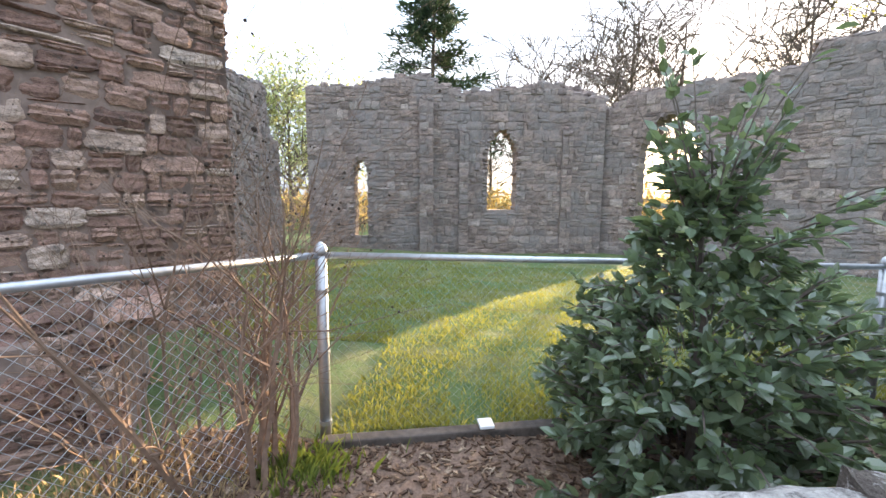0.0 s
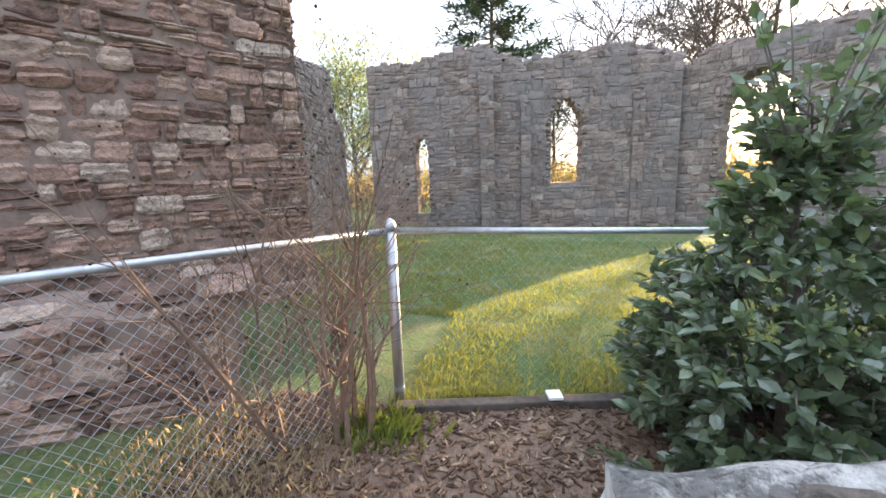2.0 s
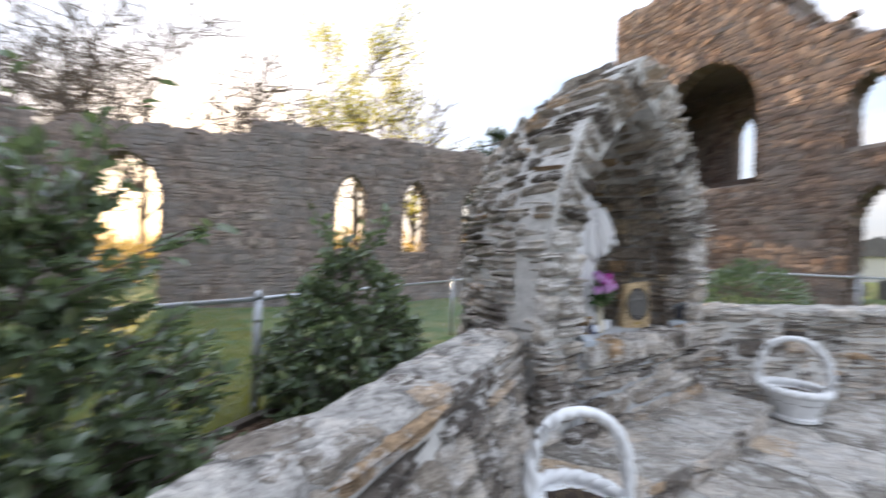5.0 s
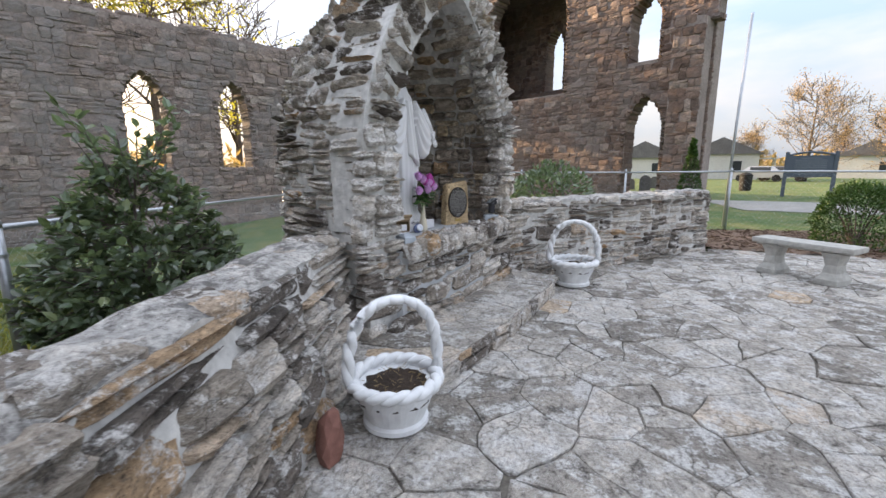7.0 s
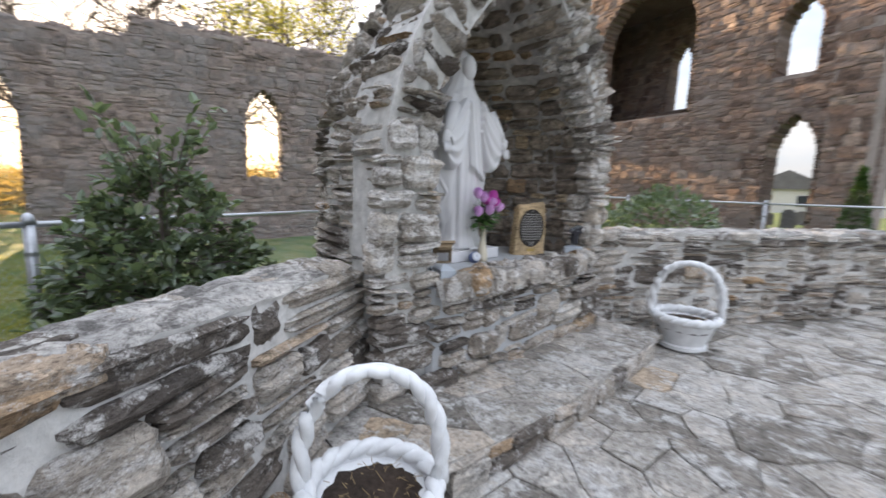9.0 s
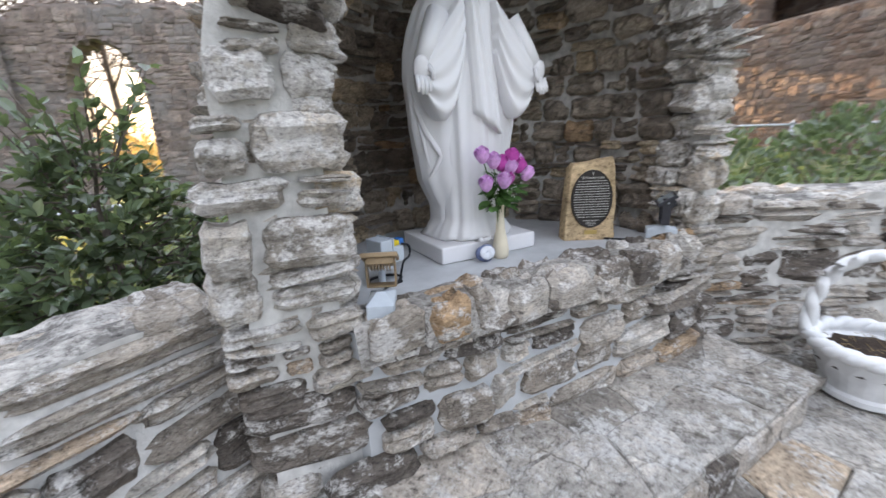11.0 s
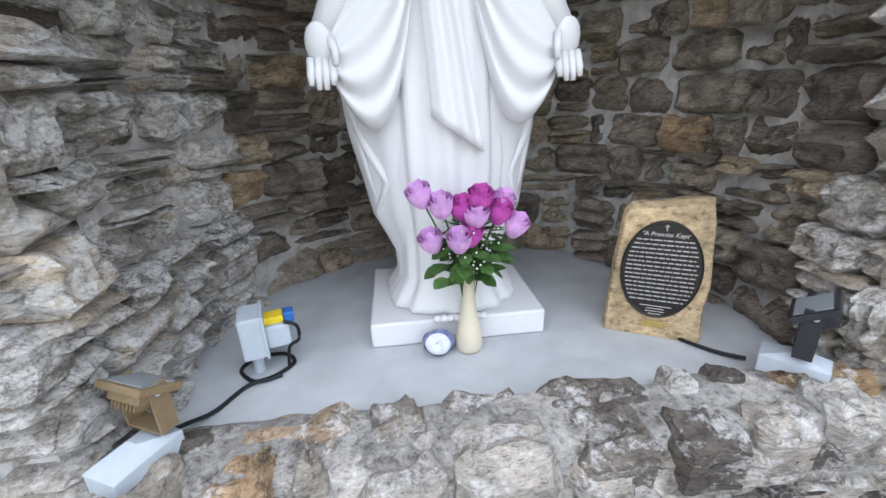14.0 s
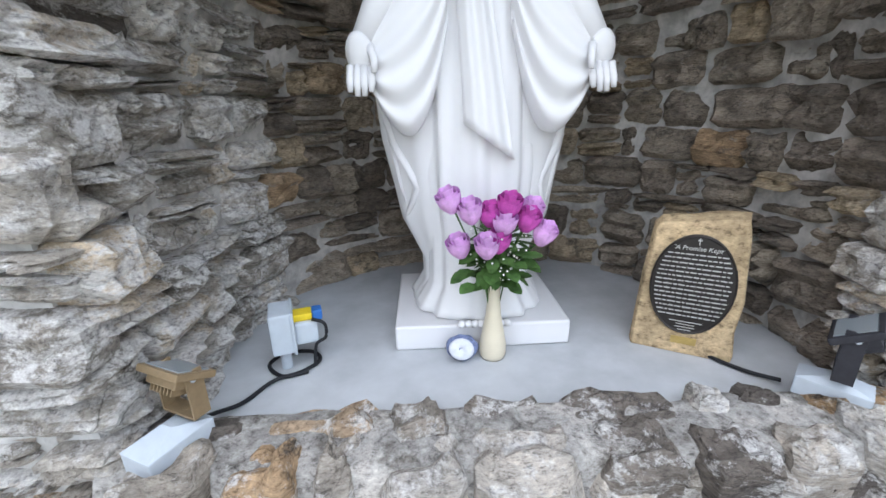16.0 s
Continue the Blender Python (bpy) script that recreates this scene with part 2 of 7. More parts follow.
def lathe(bm, profile, at=(0, 0, 0), sides=24):
    """A turned body from (radius, height) pairs."""
    rings = []
    for r, z in profile:
        rings.append([bm.verts.new((at[0] + r * math.cos(k * math.tau / sides), at[1] + r * math.sin(k * math.tau / sides), at[2] + z)) for k in range(sides)])
    for r0, r1 in zip(rings, rings[1:]):
        for k in range(sides):
            bm.faces.new((r0[k], r0[(k + 1) % sides], r1[(k + 1) % sides], r1[k]))
    bm.faces.new(rings[0][::-1])
    bm.faces.new(rings[-1])


UP = Vector((0, 0, 1))


def wob(x, y, z=0.0, f=1.0):
    return noise.noise(Vector((x * f, y * f, z * f)))


# Stone shapes: X along the wall, Y outwards, Z up; front near y = 0, back at y = -1.
def stone_shape(seed):
    rnd = random.Random(seed)
    nx, nz = 5, 4
    V, F, idx = [], [], {}
    for j in range(nz):
        for i in range(nx):
            x, z = i / (nx - 1) - 0.5, j / (nz - 1) - 0.5
            edge = i in (0, nx - 1) or j in (0, nz - 1)
            corner = i in (0, nx - 1) and j in (0, nz - 1)
            x += rnd.uniform(-0.05, 0.05) - (0.03 * math.copysign(1, x) if corner else 0)
            z += rnd.uniform(-0.07, 0.07) - (0.06 * math.copysign(1, z) if corner else 0)
            y = rnd.uniform(-0.17, -0.03) if edge else rnd.uniform(-0.11, 0.10)
            idx[i, j] = len(V)
            V.append((x, y, z))
    for j in range(nz - 1):
        for i in range(nx - 1):
            F.append((idx[i, j], idx[i, j + 1], idx[i + 1, j + 1], idx[i + 1, j]))
    loop = [idx[i, 0] for i in range(nx)] + [idx[nx - 1, j] for j in range(1, nz)] + [idx[i, nz - 1] for i in range(nx - 2, -1, -1)] + [idx[0, j] for j in range(nz - 2, 0, -1)]
    back = []
    for k in loop:
        back.append(len(V))
        V.append((V[k][0] * 1.06, -1.0, V[k][2] * 1.08))
    n = len(loop)
    for k in range(n):
        F.append((loop[k], loop[(k + 1) % n], back[(k + 1) % n], back[k]))
    return np.array(V), F


SHAPES = [stone_shape(100 + k) for k in range(14)]


def split_stone(seed):
    """A split ledge stone: bedded steps on the face, ragged rim, hollows and knobs."""
    rnd = random.Random(seed)
    nx, nz = 9, 6
    V, F = [], []
    steps = [rnd.uniform(-0.17, 0.13) for k in range(4)]
    slope, dip = rnd.uniform(-0.12, 0.12), rnd.uniform(-0.5, 0.5)
    for j in range(nz):
        for i in range(nx):
            x, z = i / (nx - 1) - 0.5, j / (nz - 1) - 0.5
            n1 = noise.noise(Vector((x * 3 + seed, z * 2.2, seed * 0.7)))
            n2 = noise.noise(Vector((x * 8, z * 6 + seed, 3.1)))
            rim = max(abs(x), abs(z)) > 0.49
            corner = abs(x) > 0.49 and abs(z) > 0.49
            bed_ = steps[int(max(0, min(3, (z + 0.5 + 0.25 * dip * x) * 4)))]
            y = bed_ + 0.2 * n1 + 0.15 * n2 + slope * x * 2 - (0.15 + 0.12 * rnd.random() if rim else 0)
            x2 = x + 0.06 * n2 * (1 if abs(x) < 0.4 else 1.1) + 0.05 * n1 - (0.07 * math.copysign(1, x) if corner else 0)
            z2 = z + 0.09 * n1 + 0.05 * n2 - (0.09 * math.copysign(1, z) if corner else 0)
            V.append((x2, y, z2))
    for j in range(nz - 1):
        for i in range(nx - 1):
            q = j * nx + i
            F.append((q, q + nx, q + nx + 1, q + 1))
    loop = list(range(nx)) + [j * nx + nx - 1 for j in range(1, nz)] + [(nz - 1) * nx + i for i in range(nx - 2, -1, -1)] + [j * nx for j in range(nz - 2, 0, -1)]
    base_ = len(V)
    V += [(V[k][0] * 1.05, -1.0, V[k][2] * 1.06) for k in loop]
    n = len(loop)
    F += [(loop[k], loop[(k + 1) % n], base_ + (k + 1) % n, base_ + k) for k in range(n)]
    return np.array(V), F


SPLIT = [split_stone(300 + k) for k in range(16)]


def emit(places, name, mat, mat_joined, parent, limit=300, near=None, rest="stone_rest", smooth=False, shapes=SHAPES):
    """Stones as objects on shared meshes (at most limit, the ones nearest to the place near), the others joined."""
    if near is not None:
        places = sorted(places, key=lambda p: (p[0] - Vector(near)).length)
    shift = Vector((0, 0, 0))
    up_ = parent
    while up_:
        shift += up_.matrix_basis.translation
        up_ = up_.parent
    meshes = [mesh_of(name, v, f, mat, smooth) for v, f in shapes] if limit else []
    for pos, X, Y, Z, k, (w, d, h) in places[:limit]:
        ob = new(name, meshes[k % len(meshes)])
        ob.parent = parent
        m = Matrix((X, Y, Z)).transposed().to_4x4()
        ob.matrix_basis = Matrix.Translation(pos - shift) @ m @ Matrix.Diagonal((w, d, h, 1))
    V, F, n = [], [], 0
    for pos, X, Y, Z, k, (w, d, h) in places[limit:]:
        v, f = shapes[k % len(shapes)]
        R = np.array([X, Y, Z]) * np.array([[w], [d], [h]])
        V.append(v @ R + np.array(pos - shift))
        F.extend([tuple(i + n for i in q) for q in f])
        n += len(v)
    if V:
        ob = put(rest, np.concatenate(V), F, mat_joined, parent, smooth=smooth)
        tagged(ob, kind="stuff")


def cuts(lo, hi, holes):
    """What is left of the span lo..hi outside the holes."""
    spans = [(lo, hi)]
    for a, b in holes:
        spans = [q for s, e in spans for q in ((s, min(e, a)), (max(s, b), e)) if q[1] - q[0] > 0.02]
    return spans


def courses(surface, s0, s1, z0, z1, heights, widths, rnd, holes=lambda z: [], top=None, depth=0.12, joint=0.016, proud=0.02, skew=0.0):
    """Courses of rubble on a surface (s, z) -> place, along, out."""
    out = []
    z = z0
    while z < z1 - 0.02:
        h = min(rnd.uniform(*heights), z1 - z)
        zc = z + h / 2
        for a, b in cuts(s0, s1, holes(zc)):
            s = a
            while s < b - 0.01:
                w = rnd.uniform(*widths) * (0.7 + 0.6 * rnd.random())
                if b - s - w < widths[0] * 0.6:
                    w = b - s
                sc = s + w / 2
                if top is None or zc + h * 0.3 < top(sc):
                    split = rnd.random() < 0.13 and h > heights[0] * 1.1
                    for zz, hh in (((z + h * 0.25, h * 0.5), (z + h * 0.75, h * 0.5)) if split else ((zc + rnd.uniform(-0.1, 0.1) * h, h * rnd.uniform(0.86, 1.1)),)):
                        pos, T, N = surface(sc, zz)
                        Z = Vector((0, 0, 1))
                        if abs(N.z) > 0.02:
                            Z = N.cross(T).normalized()
                            Z = Z if Z.z > 0 else -Z
                        tilt = rnd.gauss(0, 0.055) + skew
                        X = (T * math.cos(tilt) + Z * math.sin(tilt)).normalized()
                        out.append((pos + N * rnd.uniform(-0.3, 1.0) * proud, X, N, N.cross(X) * (1 if N.cross(X).z > 0 else -1), rnd.randrange(14), (max(w - joint, 0.02), depth, max(hh - joint * 0.8, 0.015))))
                s += w
        z += h
    return out


def ragged(surface, s0, s1, z0, z1, bands, widths, rnd, holes=lambda z: [], depth=0.14, joint=0.014, proud=0.03, slabs=(1, 1, 2, 2, 3), top=None):
    """Uncoursed rubble: bands of uneven height, in which wide blocks stand beside piles of thin slabs."""
    out = []
    z = z0
    while z < z1 - 0.025:
        h = min(rnd.uniform(*bands), z1 - z)
        if z1 - z - h < bands[0] * 0.5:
            h = z1 - z
        seed = rnd.uniform(0, 50)
        for a, b in cuts(s0, s1, holes(z + h / 2)):
            s = a
            while s < b - 0.01:
                w = rnd.uniform(*widths) * (0.6 + 0.8 * rnd.random())
                if b - s - w < widths[0] * 0.7:
                    w = b - s
                n = rnd.choice(slabs) if h > 0.1 else rnd.choice((1, 1, 2))
                n = max(1, min(n, int(h / 0.035)))
                marks = [0.0] + sorted(rnd.uniform(0.2, 0.8) if n == 2 else (k + rnd.uniform(0.7, 1.3)) / n for k in range(n - 1)) + [1.0]
                for q0, q1 in zip(marks, marks[1:]):
                    parts_ = 2 if (q1 - q0) * h > 0.05 and w > widths[1] * 0.85 and rnd.random() < 0.4 else 1
                    cut_ = rnd.uniform(0.35, 0.65) if parts_ == 2 else 1.0
                    for f0, f1 in ((0.0, cut_), (cut_, 1.0))[:parts_]:
                        sc, ww = s + w * (f0 + f1) / 2, w * (f1 - f0)
                        zc = z + h * (q0 + q1) / 2 + (0.028 * wob(sc * 2.3, seed) if z0 + 0.06 < z < z1 - h - 0.04 else 0)
                        if top is not None and zc + h * (q1 - q0) * 0.3 > top(sc):
                            continue
                        pos, T, N = surface(sc, zc)
                        Z = UP if abs(N.z) <= 0.02 else N.cross(T).normalized()
                        Z = Z if Z.z > 0 else -Z
                        tilt = rnd.gauss(0, 0.05)
                        X = (T * math.cos(tilt) + Z * math.sin(tilt)).normalized()
                        Y = (N + T * rnd.gauss(0, 0.07) + Z * rnd.gauss(0, 0.06)).normalized()
                        X = (X - Y * X.dot(Y)).normalized()
                        Zn = Y.cross(X)
                        Zn = Zn if Zn.z > 0 else -Zn
                        hh = h * (q1 - q0)
                        out.append((pos + N * rnd.uniform(-0.7, 1.0) * proud, X, Y, Zn, rnd.randrange(16), (max(ww - joint, 0.03), depth, max(hh * rnd.uniform(0.92, 1.08) - joint * 0.7, 0.018))))
                s += w
        z += h
    return out


def arch_half(op, z):
    """Half width of a pointed or round-headed opening at the height z, or None."""
    c, w, sill, spring, apex = op[:5]
    if z < sill or z > apex:
        return None
    if z <= spring:
        return w / 2
    k = (z - spring) / (apex - spring)
    return w / 2 * max(0.0, 1 - k ** 1.9) ** (0.5 if len(op) > 5 else 0.8)


def ruin_wall(name, P, ang, length, thick, base, top, openings, mats, stone, rnd, label, limit=0, near=None, rough=False):
    """A thick rubble wall from P along the angle ang; out is to its right. Openings: (middle, width, sill, spring, apex)."""
    T = Vector((math.cos(ang), math.sin(ang), 0))
    N = Vector((math.sin(ang), -math.cos(ang), 0))
    P = Vector(P)
    ss = set(np.arange(0, length + 0.001, 0.25).round(3)) | {length}
    for op in openings:
        for k in range(-8, 9):
            ss.add(round(op[0] + op[1] / 2 * math.sin(k * math.pi / 16), 4))
    ss = sorted(s for s in ss if 0 <= s <= length)
    V, F = [], []

    def quad(*q):
        F.append(tuple(range(len(V), len(V) + 4)))
        V.extend(q)

    def at(s, z, o):
        return P + T * s + N * o + Vector((0, 0, z))

    def bounds(op, s):
        x = min(1.0, abs(s - op[0]) / (op[1] / 2))
        e = 0.5 if len(op) > 5 else 0.8
        return op[2], op[3] + (op[4] - op[3]) * max(0.0, 1 - x ** (1 / e)) ** (1 / 1.9)

    for a, b in zip(ss, ss[1:]):
        m = (a + b) / 2
        hit = sorted((op for op in openings if abs(m - op[0]) < op[1] / 2), key=lambda op: op[2])
        lo_a = lo_b = base
        for op in hit + [None]:
            if op:
                (sa, ha), (sb, hb) = bounds(op, a), bounds(op, b)
                hi_a, hi_b = sa, sb
            else:
                hi_a, hi_b = top(a), top(b)
            if hi_a > lo_a + 0.01:
                quad(at(a, lo_a, 0), at(b, lo_b, 0), at(b, hi_b, 0), at(a, hi_a, 0))
                quad(at(b, lo_b, -thick), at(a, lo_a, -thick), at(a, hi_a, -thick), at(b, hi_b, -thick))
                quad(at(a, hi_a, 0), at(b, hi_b, 0), at(b, hi_b, -thick), at(a, hi_a, -thick))
                if lo_a > base:
                    quad(at(a, lo_a, -thick), at(b, lo_b, -thick), at(b, lo_b, 0), at(a, lo_a, 0))
            if op:
                lo_a, lo_b = ha, hb
    for op in openings:
        for sgn in (-1, 1):
            s = op[0] + sgn * op[1] / 2
            q = [at(s, op[2], 0), at(s, op[3], 0), at(s, op[3], -thick), at(s, op[2], -thick)]
            quad(*(q if sgn > 0 else q[::-1]))
    for s in (0, length):
        quad(at(s, base, 0), at(s, top(s), 0), at(s, top(s), -thick), at(s, base, -thick))
    wall = tagged(new(name, mesh_of(name, V, F, mats[0])), label, "wall", kind="structure")

    def holes(z):
        r = []
        for op in openings:
            hw = arch_half(op, z)
            if hw is not None:
                r.append((op[0] - hw - 0.01, op[0] + hw + 0.01))
        return r

    heights, widths = stone
    bands = (heights[0] * 1.5, heights[1] * 1.6)
    pl = ragged(lambda s, z: (at(s, z, 0.03), T, N), 0, length, base, max(top(s) for s in ss) + 0.1, bands, widths, rnd, holes, depth=0.1, joint=0.02 if rough else 0.012, proud=0.03 if rough else 0.02, slabs=(1, 1, 1, 2) if rough else (1, 1, 2, 2), top=top)
    # loose stones along the broken top
    s = 0.0
    while s < length - 0.1:
        w = rnd.uniform(*widths)
        for o in np.arange(-thick + 0.1, 0.01, max(0.2, thick / 3)):
            if rnd.random() < 0.75:
                h = rnd.uniform(*heights)
                pl.append((at(s + w / 2 + rnd.uniform(-.05, .05), top(min(length, s + w / 2)) + h * rnd.uniform(0.1, 0.45), o + 0.1), T, N, Vector((0, 0, 1)), rnd.randrange(14), (w * 0.95, 0.3, h)))
        s += w
    # dressed stones round the openings
    for op in openings:
        z = op[2]
        while z < op[4] - 0.05:
            h = rnd.uniform(0.12, 0.24)
            hw = arch_half(op, min(z + h / 2, op[4] - 0.02)) or 0
            for sgn in (-1, 1):
                pl.append((at(op[0] + sgn * (hw + 0.09), z + h / 2, 0.05), T, N, Vector((0, 0, 1)), rnd.randrange(14), (rnd.uniform(0.16, 0.26), thick + 0.08, h * 1.05)))
            z += h
    emit(pl, "stone", mats[1], mats[2], wall, limit, near, shapes=SPLIT if rough else SHAPES)
    return wall


def profile(points, rough, seed):
    xs, zs = [p[0] for p in points], [p[1] for p in points]

    def f(s):
        return float(np.interp(s, xs, zs)) + rough * noise.noise(Vector((s * 1.7, seed, 0))) + rough * 0.6 * noise.noise(Vector((s * 5.1, seed, 3)))
    return f


# ---- ground ----
def smooth01(x):
    x = max(0.0, min(1.0, x))
    return x * x * (3 - 2 * x)


def ground_z(x, y):
    n = 0.549 * x + 0.836 * y
    z = -0.08 - 0.62 * smooth01((n - 2.2) / 11.5) * (1 - smooth01((x - 11) / 9))
    z += 0.02 * wob(x, y, 0, 0.9)
    r = math.hypot(x - 5, y)
    return z + (0.3 * wob(x, y, 5, 0.02) - 0.2) * smooth01((r - 45) / 60)


def in_patio(x, y):
    return -4 < x < 9.2 and y < low_front(x) + 0.2 and y > -9


def low_front(x):
    if x < 3.3:
        return 0.02 + 0.206 * x
    if x < 5.3:
        return 0.7 - 0.4 * (x - 3.3)
    return 0.45 - 1.35 * (x - 5.3)


def ground_sheet():
    near = np.arange(-13, 26.01, 0.3)
    xs = np.unique(np.concatenate([[-1500, -600, -300, -150, -80, -45, -30, -20], near, [30, 36, 45, 60, 85, 120, 170, 260, 420, 800, 1500]]))
    ys = np.unique(np.concatenate([[-1500, -700, -350, -180, -110, -70, -45, -30, -22, -16], np.arange(-12, 20.01, 0.3), [24, 30, 40, 55, 80, 120, 200, 400, 800, 1500]]))
    V = []
    for y in ys:
        for x in xs:
            z = ground_z(x, y)
            if in_patio(x, y):
                z -= 0.14
            V.append((x, y, z))
    n = len(xs)
    F = [(j * n + i, j * n + i + 1, (j + 1) * n + i + 1, (j + 1) * n + i) for j in range(len(ys) - 1) for i in range(n - 1)]
    return put("ground", V, F, M_LAWN, smooth=True)


m, nt, b = material("lawn", 0.95, 0, 0.1)
c = ramp(nt, noise_node(nt, 1.1, 6, 0.7), [(0.3, (0.085, 0.145, 0.062)), (0.48, (0.125, 0.175, 0.08)), (0.62, (0.21, 0.215, 0.11)), (0.78, (0.31, 0.26, 0.15))])
c = mix(nt, 0.8, c, ramp(nt, noise_node(nt, 45, 5, 0.75), [(0.3, (0.45, 0.45, 0.4)), (0.7, (1.5, 1.5, 1.35))]), "MULTIPLY")
nt.links.new(c, b.inputs["Base Color"])
bump(nt, b, noise_node(nt, 60, 5, 0.7), 1.0, 0.03)
M_LAWN = m
tagged(ground_sheet(), "shaded green lawn with straw-coloured patches", "ground", kind="structure")

# ---- ruined church walls ----
R = random.Random(7)
W_ANG = math.atan2(-8.6, 13.07)
nave_top = profile([(1, 6.0), (1.9, 5.95), (3.2, 5.2), (3.35, 5.2), (3.36, 4.7), (4.2, 4.7), (4.21, 5.1), (9.5, 5.15), (9.65, 5.72), (14, 5.7), (19, 5.55), (26, 5.5)], 0.07, 3)
W0 = Vector((0.58, 18.59, 0)) + Vector((math.cos(W_ANG), math.sin(W_ANG), 0)) * 2.2
nave_ops = [(6.08 - 2.2, 1.98, -0.95, 2.7, 4.25, 1), (13.12 - 2.2, 1.12, 1.25, 3.3, 4.25), (15.66 - 2.2, 0.98, 1.25, 3.3, 4.25), (18.3 - 2.2, 1.05, 1.25, 3.3, 4.25), (21 - 2.2, 1.05, 1.25, 3.3, 4.25)]
ruin_wall("wall_nave", W0, W_ANG, 26 - 2.2, 0.75, -1.0, lambda s: nave_top(s + 2.2), nave_ops, (M_MORTAR_D, M_DULL, M_DULL_J), ((0.12, 0.24), (0.2, 0.55)), R,
          "roofless red-brown rubble nave wall with pointed windows", limit=300, near=(8.0, 13.7, 1.5))
L_ANG = math.atan2(-1.3, -7.85) + math.pi
L0 = Vector((3.75, 16.25, 0)) - Vector((math.cos(L_ANG), math.sin(L_ANG), 0)) * 12.6
ruin_wall("wall_transept", L0 + Vector((math.cos(L_ANG), math.sin(L_ANG), 0)) * 1.65, L_ANG, 10.95, 0.75, -1.0,
          profile([(0, 5.3), (1.9, 5.35), (4.05, 5.8), (5.0, 5.4), (5.9, 5.12), (6.7, 5.25), (9.0, 5.55), (10.2, 5.0), (10.95, 5.05)], 0.07, 9),
          [(1.92, 0.5, -0.1, 2.35, 2.8), (7.15, 1.08, 0.95, 2.95, 3.95)], (M_MORTAR_D, M_DULL, M_DULL_J), ((0.12, 0.24), (0.2, 0.55)), R,
          "grey-brown ruined transept wall with a pointed window", limit=300, near=(0.0, 15.6, 1.5))
TA = Vector((math.cos(L_ANG), math.sin(L_ANG), 0))
TN = Vector((math.sin(L_ANG), -math.cos(L_ANG), 0))
TP = L0 + TA * 1.65
for s_, w_, o_, zt_ in ((4.1, 0.5, 0.32, 4.9), (5.55, 0.34, 0.16, 3.8), (9.35, 0.38, 0.16, 3.9)):
    ruin_wall("wall_pilaster", TP + TA * s_ + TN * o_, L_ANG, w_, o_ + 0.1, -1.0, profile([(0, zt_), (w_, zt_ - 0.15)], 0.05, s_), [], (M_MORTAR_D, M_DULL, M_DULL_J), ((0.14, 0.26), (0.2, 0.4)), R,
              "slim stone pilaster on the ruined transept wall")
PC_ANG = math.atan2(3, -0.6)
ruin_wall("wall_remnant", (-5.35, 6.3, 0), PC_ANG, 4.9, 0.7, -0.9, profile([(0, 3.9), (1.8, 3.95), (4.1, 4.25), (4.15, 3.0), (4.9, 2.95)], 0.08, 12),
          [], (M_MORTAR_D, M_DULL, M_DULL_J), ((0.1, 0.18), (0.2, 0.5)), R, "broken end of a ruined rubble wall")
ruin_wall("wall_sill", (-6.4, 11.3, 0), math.atan2(3.0, -2.6), 4.2, 0.6, -0.9, profile([(0, 0.9), (4.2, 1.1)], 0.12, 15),
          [], (M_MORTAR_D, M_DULL, M_DULL_J), ((0.1, 0.18), (0.2, 0.5)), R, "low broken stone sill in a gap of the ruin")
# tower: two faces
TW_ANG = math.atan2(0.86, 0.5)
TW = Vector((-3.2, 4.4, 0))
td = Vector((math.cos(TW_ANG), math.sin(TW_ANG), 0))
ruin_wall("wall_tower_front", TW - td * 7, TW_ANG, 7, 0.9, -0.6, profile([(0, 9), (7, 9)], 0.1, 20), [], (M_MORTAR_R, M_RED, M_RED_J), ((0.08, 0.15), (0.15, 0.5)), R,
          "tall reddish sandstone tower wall of rubble courses", limit=300, near=(-3.9, 3.2, 2.0), rough=True)
ruin_wall("wall_tower_side", TW, TW_ANG + math.pi / 2, 3.0, 0.9, -0.6, profile([(0, 9), (3, 9)], 0.1, 21), [], (M_MORTAR_R, M_RED_J, M_RED_J), ((0.1, 0.17), (0.2, 0.5)), R,
          "side of the reddish sandstone tower", rough=True)
# low plinth wall before the tower
PL_ANG = radians(38)
ruin_wall("wall_plinth", Vector((-2.13, 1.75, 0)) - Vector((math.cos(PL_ANG), math.sin(PL_ANG), 0)) * 2.6, PL_ANG, 2.6, 1.15, -0.5, profile([(0, 0.61), (2.6, 0.6)], 0.05, 22), [], (M_MORTAR_R, M_RED, M_RED_J), ((0.07, 0.14), (0.15, 0.4)), R,
          "low weathered plinth block beside the tower", limit=290, rough=True)

# facade with two tiers of pointed windows, s runs to the left as seen from the grotto
F_ANG = math.atan2(-0.836, -0.549)
fT = Vector((math.cos(F_ANG), math.sin(F_ANG), 0))
FP = Vector((21, -4.1, 0)) - fT * 11.6
def fs(s):
    return 11.6 - s
facade_top = profile([(0, 16.0), (5.4, 15.4), (5.5, 15.0), (8.3, 13.0), (10.1, 10.6), (12.5, 9.1), (14.3, 7.8), (14.6, 7.6)], 0.12, 30)
ruin_wall("wall_facade", FP, F_ANG, 14.5, 0.9, -0.6, facade_top,
          [(fs(-0.5), 1.5, -0.5, 2.9, 4.3), (fs(-0.27), 1.25, 5.65, 7.3, 8.3), (fs(5.9), 5.0, 4.85, 8.3, 10.9, 1)], (M_MORTAR_D, M_FAC, M_FAC_J), ((0.12, 0.24), (0.25, 0.7)), R,
          "tall brown sandstone church front with empty pointed windows", limit=300, near=(21.5, -3.5, 3.5))
fN = Vector((math.sin(F_ANG), -math.cos(F_ANG), 0))
